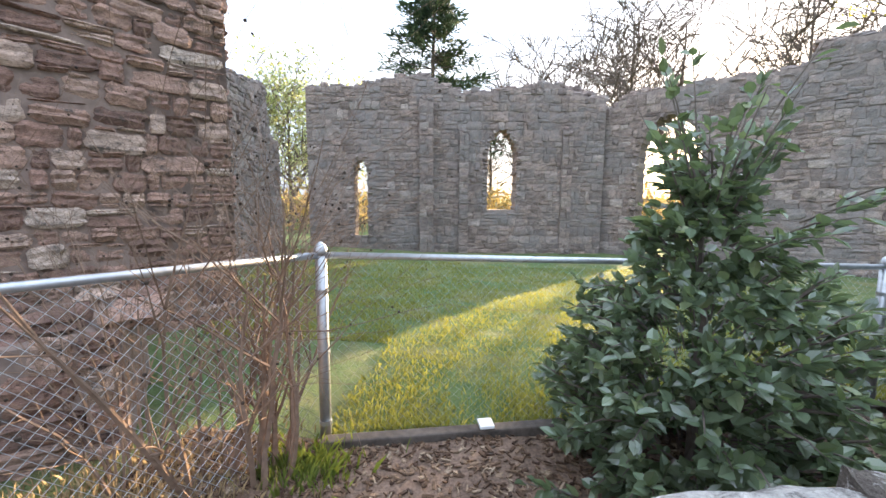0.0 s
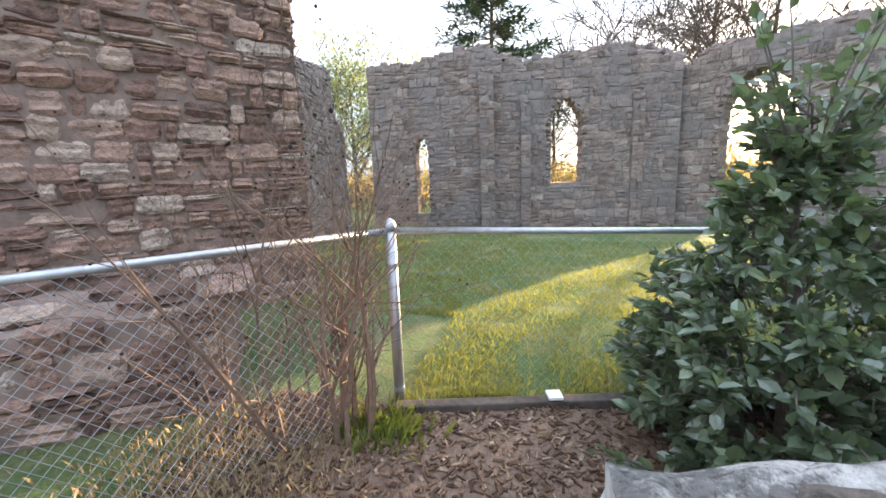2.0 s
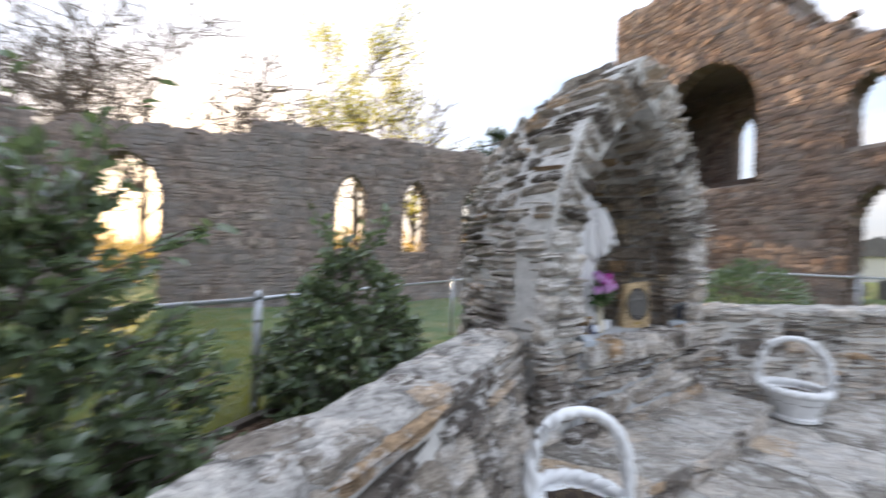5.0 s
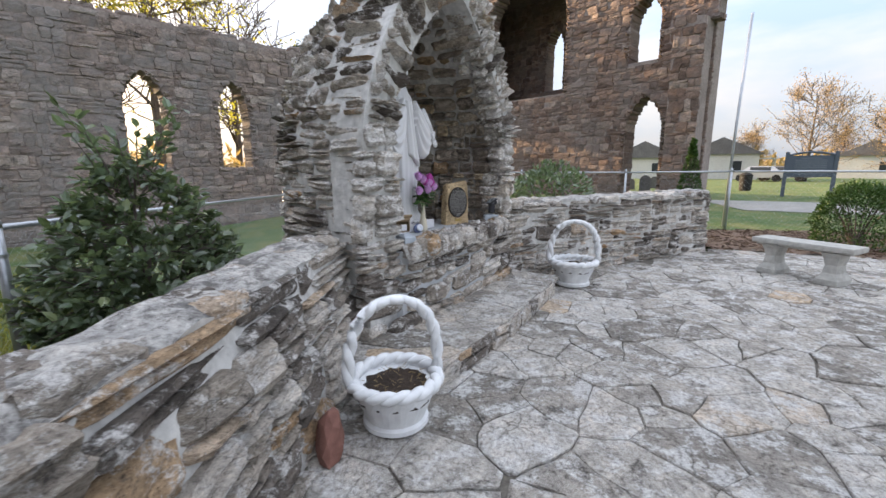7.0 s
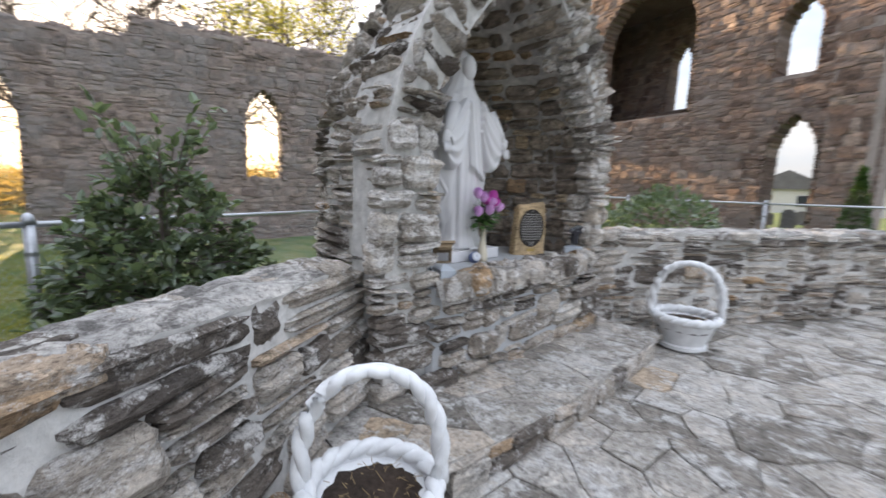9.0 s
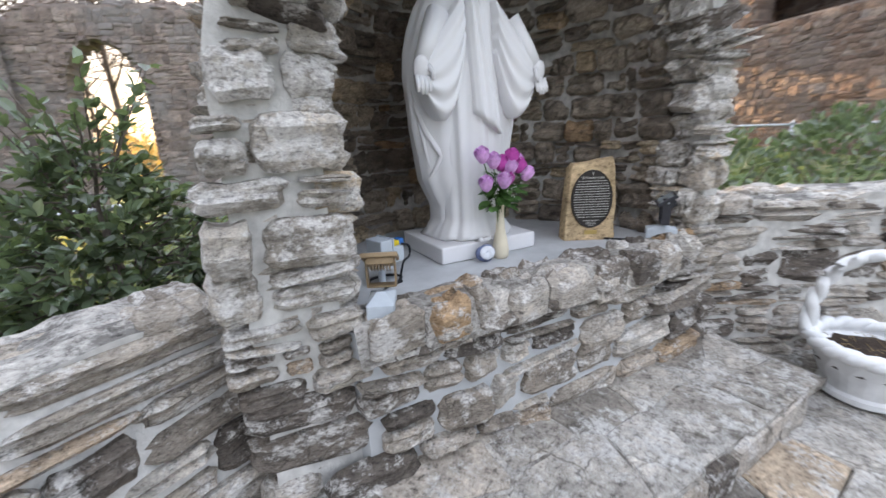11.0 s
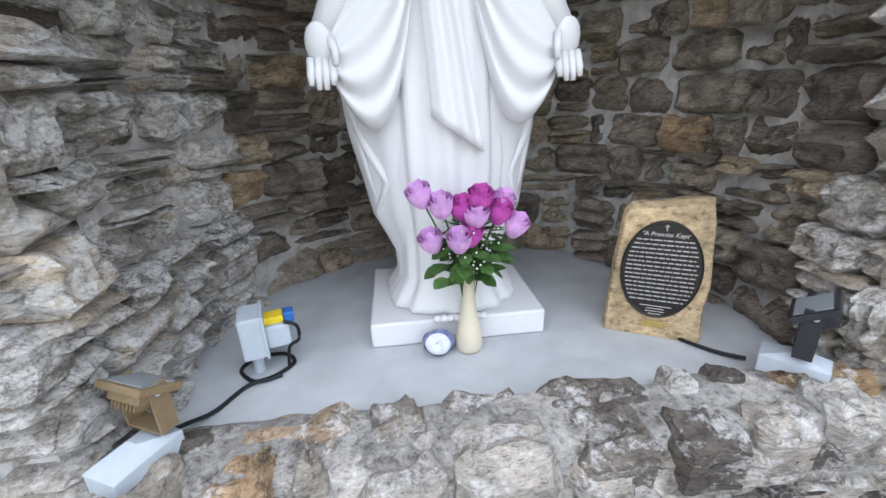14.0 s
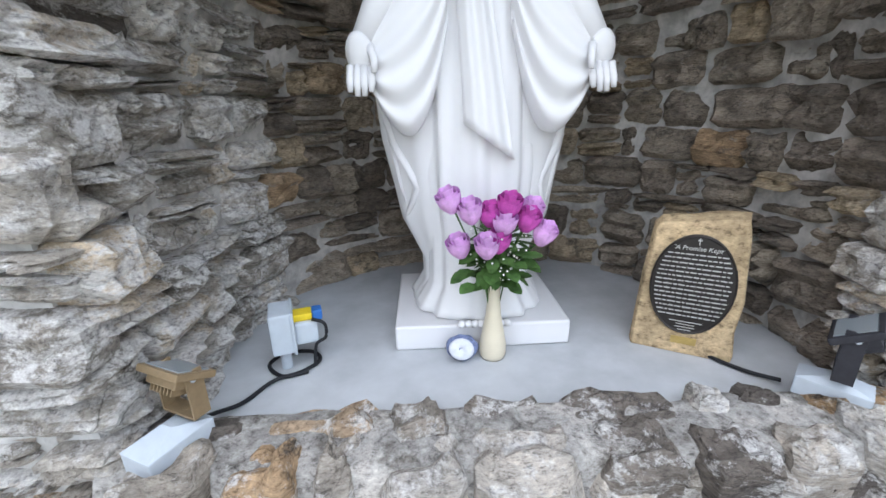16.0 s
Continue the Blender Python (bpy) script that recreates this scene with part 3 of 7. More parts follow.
ruin_wall("wall_facade_back", FP - fN * 4.5, F_ANG, 9.2, 0.8, -0.6, profile([(0, 13), (9.2, 12.6)], 0.1, 31), [(4.75, 1.2, 5.95, 8.3, 9.5)], (M_MORTAR_D, M_FAC_J, M_FAC_J), ((0.15, 0.3), (0.3, 0.8)), R,
          "dark inner wall of the church tower with a lit window")
for s_, nm in ((0.4, "wall_facade_return"), (9.0, "wall_facade_inner")):
    ruin_wall(nm, FP + fT * s_ - fN * 0.9, F_ANG + math.pi / 2, 3.6, 0.6, -0.6, profile([(0, 13), (3.6, 12)], 0.1, 32), [], (M_MORTAR_D, M_FAC_J, M_FAC_J), ((0.15, 0.3), (0.3, 0.8)), R,
              "dark side wall inside the church tower")
V = [FP + fT * s_ - fN * o + Vector((0, 0, z)) for z in (11.2, 11.5) for s_, o in ((0.5, 0.9), (8.9, 0.9), (8.9, 4.4), (0.5, 4.4))]
tagged(put("ceiling", V, [(0, 1, 2, 3), (4, 5, 6, 7), (0, 1, 5, 4), (1, 2, 6, 5), (2, 3, 7, 6), (3, 0, 4, 7)], M_MORTAR_D), "dark vault inside the church tower", "ceiling", kind="structure")
# buttress at the right-hand end of the facade
ruin_wall("wall_buttress", FP + fT * 13.3 + fN * 0.85, F_ANG, 1.1, 0.85, -0.6, profile([(0, 6.9), (1.1, 6.6)], 0.1, 33), [], (M_MORTAR_D, M_FAC_J, M_FAC_J), ((0.15, 0.3), (0.25, 0.6)), R,
          "stone buttress at the corner of the church front")

# ---- grotto: its own axes, u along the front, v into the niche ----
GO = Vector((3.55, 0.50, 0))
GU, GV = Vector((0.945, -0.327, 0)), Vector((0.327, 0.945, 0))
LEDGE = 0.72
UC = 0.85


def guv(u, v, z):
    return GO + GU * u + GV * v + Vector((0, 0, z))


def inner_half(z):
    k = (z - 1.55) / (2.68 - 1.55)
    return 0.86 * (1.0 if k <= 0 else max(0.0, 1 - k ** 1.55) ** 0.9)


def outer_half(z):
    k = (z - 1.5) / (3.06 - 1.5)
    return 1.15 * (1.0 if k <= 0 else max(0.0, 1 - k ** 1.5) ** 0.75)


RIGHT = 1.11


def niche_at(a, z):
    """Inside of the niche: a from -1 (left front) to 1 (right front)."""
    w = inner_half(z) * (1.0 + 0.14 * math.cos(a * math.pi / 2)) + 0.02
    w *= 1 + (RIGHT - 1) * smooth01((a + 0.2) / 1.0)
    d = 1.12 * (1.0 if z < 1.6 else max(0.02, 1 - ((z - 1.6) / 1.14) ** 2) ** 0.5)
    th = a * math.pi / 2
    return guv(UC + w * math.sin(th), 0.22 + d * math.cos(th), z)


def shell_at(a, z):
    w = outer_half(z)
    d = 1.5 * (1.0 if z < 1.6 else max(0.02, 1 - ((z - 1.6) / 1.47) ** 2) ** 0.5)
    th = a * math.pi / 2
    return guv(UC + w * math.sin(th), 0.22 + d * math.cos(th), z)


def grid_mesh(fn, A, Z):
    V = [fn(a, z) for z in Z for a in A]
    n = len(A)
    return V, [(j * n + i, j * n + i + 1, (j + 1) * n + i + 1, (j + 1) * n + i) for j in range(len(Z) - 1) for i in range(n - 1)]


grotto = empty("grotto", (GO.x, GO.y, 0), "stone grotto niche with a pointed arch, open at the front", "grotto")


def gput(name, V, F, mat, label="", smooth=False):
    inv = grotto.matrix_world.inverted()
    return put(name, [inv @ Vector(v) for v in V], F, mat, grotto, label, smooth)


A = list(np.linspace(-1, 1, 33))
ZI = list(np.linspace(LEDGE - 0.1, 2.66, 30))
V, F = grid_mesh(niche_at, A, ZI)
niche = gput("niche_lining", V, F, M_MORTAR_N, "dark mortared lining of the niche")
ZO = list(np.linspace(-0.1, 3.05, 34))
V, F = grid_mesh(shell_at, A, ZO)
shell = gput("outer_shell", V, F, M_MORTAR, "grey mortared outside of the grotto")
# front face between the inner and the outer outline
V, F = [], []
for z in np.linspace(-0.1, 3.05, 65):
    wi, wo = (inner_half(z) * 1.0 if z > LEDGE - 0.05 else 0.0), outer_half(z)
    wl_ = wo + 0.03
    V += [guv(UC - wl_, 0.0, z), guv(UC - (wi + 0.05 if wi else 0.0), 0.0, z), guv(UC + (wi * RIGHT + 0.05 if wi else 0.0), 0.0, z), guv(UC + wo - 0.03, 0.0, z)]
    V += [guv(UC - wl_, 0.30, z), guv(UC - (wi + 0.05 if wi else 0.0), 0.30, z), guv(UC + (wi * RIGHT + 0.05 if wi else 0.0), 0.30, z), guv(UC + wo - 0.03, 0.30, z)]
for k in range(64):
    a, b = 8 * k, 8 * (k + 1)
    for i in (0, 2):
        F.append((a + i, a + i + 1, b + i + 1, b + i))
    F += [(a + 1, a + 5, b + 5, b + 1), (a + 2, b + 2, b + 6, a + 6), (a, b, b + 4, a + 4), (a + 3, a + 7, b + 7, b + 3)]
front = gput("arch_front", V, F, M_MORTAR, "grey mortar of the arch front")
# ledge body
led = [(-0.02, -0.04), (0.35, -0.06), (0.8, -0.07), (1.3, -0.06), (1.72, -0.03)]
V = [guv(u, v, z) for z in (-0.1, LEDGE) for u, v in led + [(1.9, 0.3), (1.6, 1.2), (UC, 1.4), (0.1, 1.2), (-0.2, 0.3)]]
n = 10
ledge = gput("ledge", V, [tuple(range(n))[::-1], tuple(range(n, 2 * n))] + [(i, (i + 1) % n, n + (i + 1) % n, n + i) for i in range(n)], M_CEMENT, "smooth grey cement ledge")

# ---- low walls of the forecourt ----
def low_wall(name, a0, a1, b0, b1, top0, top1, label, batter=0.0):
    """A low wall with front line a0-a1, back line b0-b1 and a rough cement top."""
    a0, a1, b0, b1 = [Vector((*p, 0)) for p in (a0, a1, b0, b1)]
    n = max(8, int((a1 - a0).length / 0.07))
    V, F = [], []
    m = 7
    for i in range(n + 1):
        k = i / n
        f, r = a0.lerp(a1, k), b0.lerp(b1, k)
        t = top0 + (top1 - top0) * k
        row = [(f, -0.15)]
        f = f + (r - f).normalized() * batter
        row += [(f + (f - r) * 0.015 * wob(k * 9, 1), t - 0.05 + 0.012 * wob(k * 30, 2))]
        for j in range(m):
            q = j / (m - 1)
            p = f.lerp(r, q * 1.04 - 0.02)
            row.append((p, t + 0.032 * wob(p.x * 6, p.y * 6, 1) + 0.02 * wob(p.x * 17, p.y * 17, 2) - 0.03 * (q < 0.01 or q > 0.99)))
        row += [(r, t - 0.07), (r, -0.3)]
        V += [Vector((p.x, p.y, z)) for p, z in row]
    w = m + 4
    for i in range(n):
        for j in range(w - 1):
            F.append((i * w + j, (i + 1) * w + j, (i + 1) * w + j + 1, i * w + j + 1))
    F.append(tuple(range(w)))
    F.append(tuple(range(n * w, n * w + w))[::-1])
    wall = put(name, V, F, M_CAP)
    wall.data.materials.append(M_MORTAR)
    for pg in wall.data.polygons:
        if abs(pg.normal.z) < 0.5:
            pg.material_index = 1
    return tagged(wall, label, "wall", kind="structure"), a0, a1, b0, b1


wl, la0, la1, lb0, lb1 = low_wall("wall_low_long", (0.09, 0.035), (3.34, 0.70), (0.07, 0.445), (3.0, 1.15), 0.86, 0.86, "low grey fieldstone wall with a whitish cement top", 0.15)
wr, ra0, ra1, rb0, rb1 = low_wall("wall_low_short", (5.42, -0.12), (8.12, -3.06), (5.75, 0.18), (8.42, -2.8), 0.93, 0.95, "low grey fieldstone wall ending at the garden bed", 0.03)

# step before the ledge
sv = [(-0.75, -0.52), (-0.2, -0.60), (0.5, -0.63), (1.2, -0.60), (1.86, -0.56), (2.0, -0.05), (1.2, 0.02), (0.0, 0.05), (-0.7, 0.0)]
V = [guv(u, v, z) for z in (-0.1, 0.15) for u, v in sv]
n = len(sv)
tagged(put("step", V, [tuple(range(n))[::-1], tuple(range(n, 2 * n))] + [(i, (i + 1) % n, n + (i + 1) % n, n + i) for i in range(n)], M_RIM), "broad stone step before the grotto", "step", kind="structure")
# patio bed under the flagstones
xs, ys = np.arange(-4, 9.41, 0.2), np.arange(-9, 1.6, 0.2)
V = [(x, min(y, low_front(x) + 0.15), -0.012) for y in ys for x in xs]
n = len(xs)
patio = tagged(put("pavement", V, [(j * n + i, j * n + i + 1, (j + 1) * n + i + 1, (j + 1) * n + i) for j in range(len(ys) - 1) for i in range(n - 1)], M_JOINT), "crazy-paved forecourt of grey flagstones", "pavement", kind="structure")


# ---- masonry of the grotto ----
R = random.Random(21)


def on_front(s, z):
    return guv(s, -0.105 if z < LEDGE and -0.02 < s < 1.72 else -0.045, z), GU, -GV


def front_holes(z):
    h = [(UC - inner_half(z) + 0.03, UC + inner_half(z) * RIGHT - 0.02)] if z > LEDGE - 0.03 else []
    wo = outer_half(z)
    return h + [(-9, UC - wo - 0.12 * (1 - smooth01((z - 1.2) / 0.5))), (UC + wo, 9)]


pl = ragged(on_front, -0.4, 2.1, 0.0, LEDGE - 0.1, (0.1, 0.2), (0.16, 0.42), R, front_holes, depth=0.09, joint=0.024, proud=0.02, slabs=(1, 1, 1, 2))
for lo_, hi_ in ((-0.43, -0.03), (1.73, 2.1)):
    pl += ragged(on_front, lo_, hi_, LEDGE - 0.1, LEDGE, (0.1, 0.101), (0.12, 0.25), R, front_holes, depth=0.09, joint=0.024, proud=0.02, slabs=(1,))
pier = ragged(on_front, -0.45, 2.1, LEDGE, 1.75, (0.09, 0.18), (0.14, 0.34), R, front_holes, depth=0.1, joint=0.03, proud=0.02, slabs=(1, 1, 1, 2))
# uneven mortar bed and flat stones on the rim of the ledge
def rim_bed(a, b):
    u, v = -0.04 + 1.8 * a, -0.125 + 0.265 * b + 0.02 * wob(a * 9, b, 3) * (b > 0.5)
    drop = 0.13 * max(0.0, 0.22 - b) / 0.22 + 0.035 * max(0.0, b - 0.85) / 0.15
    return guv(u, v, LEDGE + 0.045 + 0.012 * wob(u * 9, v * 9, 1) + 0.006 * wob(u * 31, v * 31, 2) - drop)


V, F = grid_mesh(rim_bed, list(np.linspace(0, 1, 61)), list(np.linspace(0, 1, 15)))
gput("rim_mortar", V, F, M_RIM, "rough grey mortar of the ledge rim", True)
for v0, deep in ((-0.062, 0.15), (0.068, 0.12)):
    u = -0.04 + R.uniform(0, 0.1)
    while u < 1.68:
        w = R.uniform(0.1, 0.3)
        tip = R.uniform(0.06, 0.2) if v0 < 0 else R.uniform(-0.03, 0.06)
        turn = R.gauss(0, 0.12)
        N = (UP - GV * tip).normalized()
        X = (GU + GV * turn)
        X = (X - N * X.dot(N)).normalized()
        Z = N.cross(X)
        Z = Z if Z.dot(GV) > 0 else -Z
        pl.append((guv(u + w / 2, v0 + R.uniform(-0.015, 0.015), LEDGE + 0.056 + R.uniform(-0.006, 0.012)), X, N, Z, R.randrange(14), (w - 0.02, 0.12, deep * R.uniform(0.7, 1.1))))
        u += w + R.uniform(0, 0.03)
u = -0.02
while u < 1.7:
    w = R.uniform(0.13, 0.34)
    pl.append((guv(u + w / 2 + 0.06, -0.13, LEDGE - 0.06 + R.uniform(-0.012, 0.012)), GU, -GV, UP, R.randrange(14), (w - 0.026, 0.16, R.uniform(0.09, 0.125))))
    u += w
# rubble above the springing, outside the arch stones
def crown_holes(z):
    wi, wo = inner_half(z), outer_half(z)
    return [(UC - wi - 0.27, UC + wi * RIGHT + 0.19), (-9, UC - wo), (UC + wo, 9)]


pier += ragged(on_front, -0.4, 2.1, 1.75, 2.98, (0.08, 0.15), (0.12, 0.26), R, crown_holes, depth=0.1, joint=0.02, proud=0.02, slabs=(1, 1, 2))
# arch stones
for sgn in (-1, 1):
    z = 1.6
    while z < 2.62:
        dz = 0.115 * (1.0 if z < 2.2 else 0.75)
        w0, w1 = inner_half(z) * (RIGHT if sgn > 0 else 1), inner_half(z + dz) * (RIGHT if sgn > 0 else 1)
        along = (GU * sgn * (w1 - w0) + UP * dz).normalized()
        radial = (GU * sgn * along.z - UP * along.dot(GU * sgn)).normalized()
        L = max(0.19, min(0.36, outer_half(z) - w0 - 0.03))
        X = radial if radial.dot(GU) > 0 else -radial
        Z = along
        pl.append((guv(UC + sgn * w0, -0.035, z + dz / 2) + radial * (L / 2 - 0.01), X, -GV, Z, R.randrange(14), (L * R.uniform(0.9, 1.1), 0.34, max(0.09, along.length * (dz * dz + (w1 - w0) ** 2) ** 0.5 - 0.02))))
        z += dz
pl.append((guv(UC, -0.05, 2.84), GU, -GV, UP, 3, (0.24, 0.34, 0.34)))
emit(pl, "stone", M_GREY, M_GREY_J, front, 250, guv(UC, 0, 0.9), shapes=SPLIT)
emit(pier, "stone", M_JAMB, M_GREY_J, front, 200, guv(UC, 0, 0.9), shapes=SPLIT)


def surf(fn, sign, half):
    """A curved surface by arc: s from -half to half; sign -1: out is inwards."""
    def f(s, z):
        a = s / half
        e = 0.01
        p = fn(a, z)
        T = (fn(a + e, z) - fn(a - e, z)).normalized()
        Q = fn(a, z + 0.02) - fn(a, z - 0.02)
        N = T.cross(Q).normalized()
        c = guv(UC, 0.3, z)
        if (p - c).dot(N) * sign < 0:
            N = -N
        return p + N * (0.045 if sign < 0 else 0.035), T, N
    return f


def niche_full(a, z):
    if abs(a) <= 1:
        return niche_at(a, z)
    return niche_at(math.copysign(1, a), z) - GV * (abs(a) - 1) * 1.5


pl = []
z = LEDGE - 0.03
while z < 2.5:
    h = R.uniform(0.09, 0.17)
    half = 1.62 * (inner_half(z) + 0.25) / 1.05
    pl += ragged(surf(niche_full, -1, half), -half * 1.14, half * 1.14, z, z + h, (h, h + 0.001), (0.1, 0.3), R, depth=0.15, joint=0.012, proud=0.035, slabs=(1, 1, 1, 2, 2))
    z += h
# stones given the lightened colour for incoming light, deeper on the left side
def is_lit_part(p):
    q = p[0] - GO
    return q.dot(GV) < (0.62 if q.dot(GU) < UC else 0.28) or q.dot(GU) < 0.12


fronts = [p for p in pl if is_lit_part(p)]
emit([p for p in pl if not is_lit_part(p)], "stone", M_NICHE, M_NICHE_J, niche, 300, guv(UC, 0.8, 1.1), shapes=SPLIT)
emit(fronts, "jamb_stone", M_JAMB, M_GREY_J, niche, 300, guv(UC, 0.1, 1.1), shapes=SPLIT)

def shell_full(a, z):
    if abs(a) <= 1:
        return shell_at(a, z)
    return shell_at(math.copysign(1, a), z) - GV * (abs(a) - 1) * 2.2


pl = []
z = 0.0
while z < 3.0:
    h = R.uniform(0.09, 0.17)
    half = 2.1 * max(0.12, outer_half(z)) / 1.13
    pl += ragged(surf(shell_full, 1, half), -half * 1.1, half * 1.1, z, z + h, (h, h + 0.001), (0.16, 0.42), R, depth=0.13, joint=0.016, proud=0.03, slabs=(1, 1, 2, 2))
    z += h
emit(pl, "stone", M_GREY, M_GREY_J, shell, 220, (3.1, 0.9, 1.3), shapes=SPLIT)

# ---- masonry of the low walls ----
def face(a0, a1, lift=0.035, lean=0.0):
    """A wall face; lean is how far it steps back for each metre of height."""
    T = (a1 - a0).normalized()
    N = Vector((T.y, -T.x, 0))
    M = (N + UP * lean).normalized()
    return lambda s, z: (a0 + T * s + N * (lift - lean * max(0.0, z)) + UP * z, T, M)


for wall, p, q, zt, near in ((wl, la0, la1, 0.85, (2.5, 0.5, 0.4)), (wr, ra0, ra1, 0.92, (6.5, -1.2, 0.5))):
    pl = ragged(face(p, q, 0.025, 0.165 if wall is wl else 0.03), 0, (q - p).length, -0.05, zt - 0.02, (0.12, 0.22), (0.18, 0.5), R, depth=0.12, joint=0.014, proud=0.025, slabs=(1, 2, 2, 3))
    # flat stones showing through the cement of the top
    n = int((q - p).length / 0.3)
    T = (q - p).normalized()
    back = lb0 if wall is wl else rb0
    N2 = Vector((-T.y, T.x, 0))
    for k in range(n):
        for o in ((0.2, 0.32) if wall is wl else (0.06, 0.24)):
            if R.random() < 0.45:
                c = p + T * ((k + R.uniform(0.3, 0.7)) * 0.3) + N2 * (o + R.uniform(-0.02, 0.04))
                pl.append((c + UP * (zt + 0.008 + R.uniform(0, 0.014)), T, (UP + Vector((R.uniform(-.08, .08), R.uniform(-.08, .08), 0))).normalized(), N2, R.randrange(14), (R.uniform(0.16, 0.34), 0.08, R.uniform(0.12, 0.24))))
    emit(pl, "stone", M_GREY, M_GREY_J, wall, 280, near, shapes=SPLIT)
for wall, p, q, zt in ((wl, lb1, lb0, 0.82), (wr, rb1, rb0, 0.9), (wl, lb0, la0, 0.8), (wr, ra1, rb1, 0.9)):
    emit(courses(face(p, q), 0, (q - p).length, -0.2, zt - 0.03, (0.09, 0.19), (0.18, 0.5), R, depth=0.12, joint=0.025, proud=0.02), "stone", M_GREY, M_GREY_J, wall, 0)


# ---- flagstones ----
def clip(poly, p, n):
    out = []
    for i, a in enumerate(poly):
        b = poly[(i + 1) % len(poly)]
        da, db = (a[0] - p[0]) * n[0] + (a[1] - p[1]) * n[1], (b[0] - p[0]) * n[0] + (b[1] - p[1]) * n[1]
        if da <= 0:
            out.append(a)
        if da * db < 0:
            k = da / (da - db)
            out.append((a[0] + (b[0] - a[0]) * k, a[1] + (b[1] - a[1]) * k))
    return out


def cells(x0, x1, y0, y1, size, rnd, keep):
    nx, ny = int((x1 - x0) / size), int((y1 - y0) / size)
    P = {(i, j): (x0 + (i + rnd.uniform(0.05, 0.95)) * size * 1.0, y0 + (j + rnd.uniform(0.05, 0.95)) * size) for i in range(nx) for j in range(ny)}
    for k in [k for k in P if rnd.random() < 0.18]:
        del P[k]
    for (i, j), p in P.items():
        if not keep(*p):
            continue
        poly = [(p[0] - size * 1.3, p[1] - size * 1.3), (p[0] + size * 1.3, p[1] - size * 1.3), (p[0] + size * 1.3, p[1] + size * 1.3), (p[0] - size * 1.3, p[1] + size * 1.3)]
        for di in range(-3, 4):
            for dj in range(-3, 4):
                q = P.get((i + di, j + dj))
                if q and q != p:
                    n = (q[0] - p[0], q[1] - p[1])
                    L = math.hypot(*n)
                    gap = 0.0035 / L
                    poly = clip(poly, ((p[0] + q[0]) / 2 - n[0] * gap, (p[1] + q[1]) / 2 - n[1] * gap), n)
        if len(poly) >= 3:
            yield p, poly


def flag(p, poly, z, rnd, at=None):
    """One flagstone: wavy outline, worn rim and a faintly uneven top."""
    fine = []
    for i, a in enumerate(poly):
        b = poly[(i + 1) % len(poly)]
        L = math.hypot(b[0] - a[0], b[1] - a[1])
        n = 1 + int(L / 0.16)
        for k in range(n):
            x, y = a[0] + (b[0] - a[0]) * k / n, a[1] + (b[1] - a[1]) * k / n
            fine.append((x + 0.03 * wob(x, y, 1, 7) + 0.014 * wob(x, y, 4, 23), y + 0.03 * wob(x, y, 2, 7) + 0.014 * wob(x, y, 5, 23)))
    n = len(fine)
    zt = z + rnd.uniform(-0.006, 0.008)
    tx, ty = rnd.gauss(0, 0.008), rnd.gauss(0, 0.008)
    V = []
    for sc, dz in ((1.0, -0.05), (1.0, -0.006), (0.965, 0.0)):
        for x, y in fine:
            x, y = p[0] + (x - p[0]) * sc, p[1] + (y - p[1]) * sc
            V.append((x, y, zt + dz + (x - p[0]) * tx + (y - p[1]) * ty))
    V.append((p[0], p[1], zt + 0.004))
    F = [(r * n + i, r * n + (i + 1) % n, (r + 1) * n + (i + 1) % n, (r + 1) * n + i) for r in (0, 1) for i in range(n)]
    F += [(2 * n + i, 2 * n + (i + 1) % n, 3 * n) for i in range(n)]
    if at:
        V = [at(*v) for v in V]
    return V, F


def patio_edge(y):
    return 8.25 + 0.22 * (y + 3.1) if y < -3.0 else 9.0


R = random.Random(5)
flags = sorted(cells(-3.0, 8.9, -7.5, 1.3, 0.29, R, lambda x, y: y < low_front(x) - 0.02 and x < patio_edge(y) - 0.05), key=lambda c: math.hypot(c[0][0] - 3.6, c[0][1] + 1.2))
restV, restF = [], []
for k, (p, poly) in enumerate(flags):
    V, F = flag(p, poly, 0.0, R)
    if k < 300:
        put("flagstone", V, F, M_FLAG, patio)
    else:
        n = len(restV)
        restV += V
        restF += [tuple(i + n for i in f) for f in F]
if restV:
    tagged(put("flagstone_rest", restV, restF, M_FLAG_J, patio), kind="stuff")
step_ob = bpy.data.objects["step"]


def step_line(u):
    return float(np.interp(u, [q[0] for q in sv[:5]], [q[1] for q in sv[:5]]))


for p, poly in cells(-0.8, 2.05, -0.62, 0.02, 0.27, R, lambda u, v: -0.72 < u < 1.9 and v > step_line(u) + 0.04 and v < 0):
    V, F = flag(p, poly, 0.155, R, lambda u, v, z: guv(u, max(v, step_line(u) - 0.02), z))
    put("flagstone", V, F, M_FLAG, step_ob)
pl = []
for (u0, v0), (u1, v1) in zip(sv[:5], sv[1:6]):
    a, b = guv(u0, v0, 0), guv(u1, v1, 0)
    pl += courses(face(a, b), 0, (b - a).length, -0.02, 0.15, (0.07, 0.16), (0.14, 0.36), R, depth=0.1, joint=0.02, proud=0.02)
emit(pl, "stone", M_GREY, M_GREY_J, step_ob, 80)


# ---- things in the niche ----
M_MARBLE = simple("white_painted_marble", (0.71, 0.705, 0.715), 0.45, 0, 5, 0.03, 0.0015, 0.4)


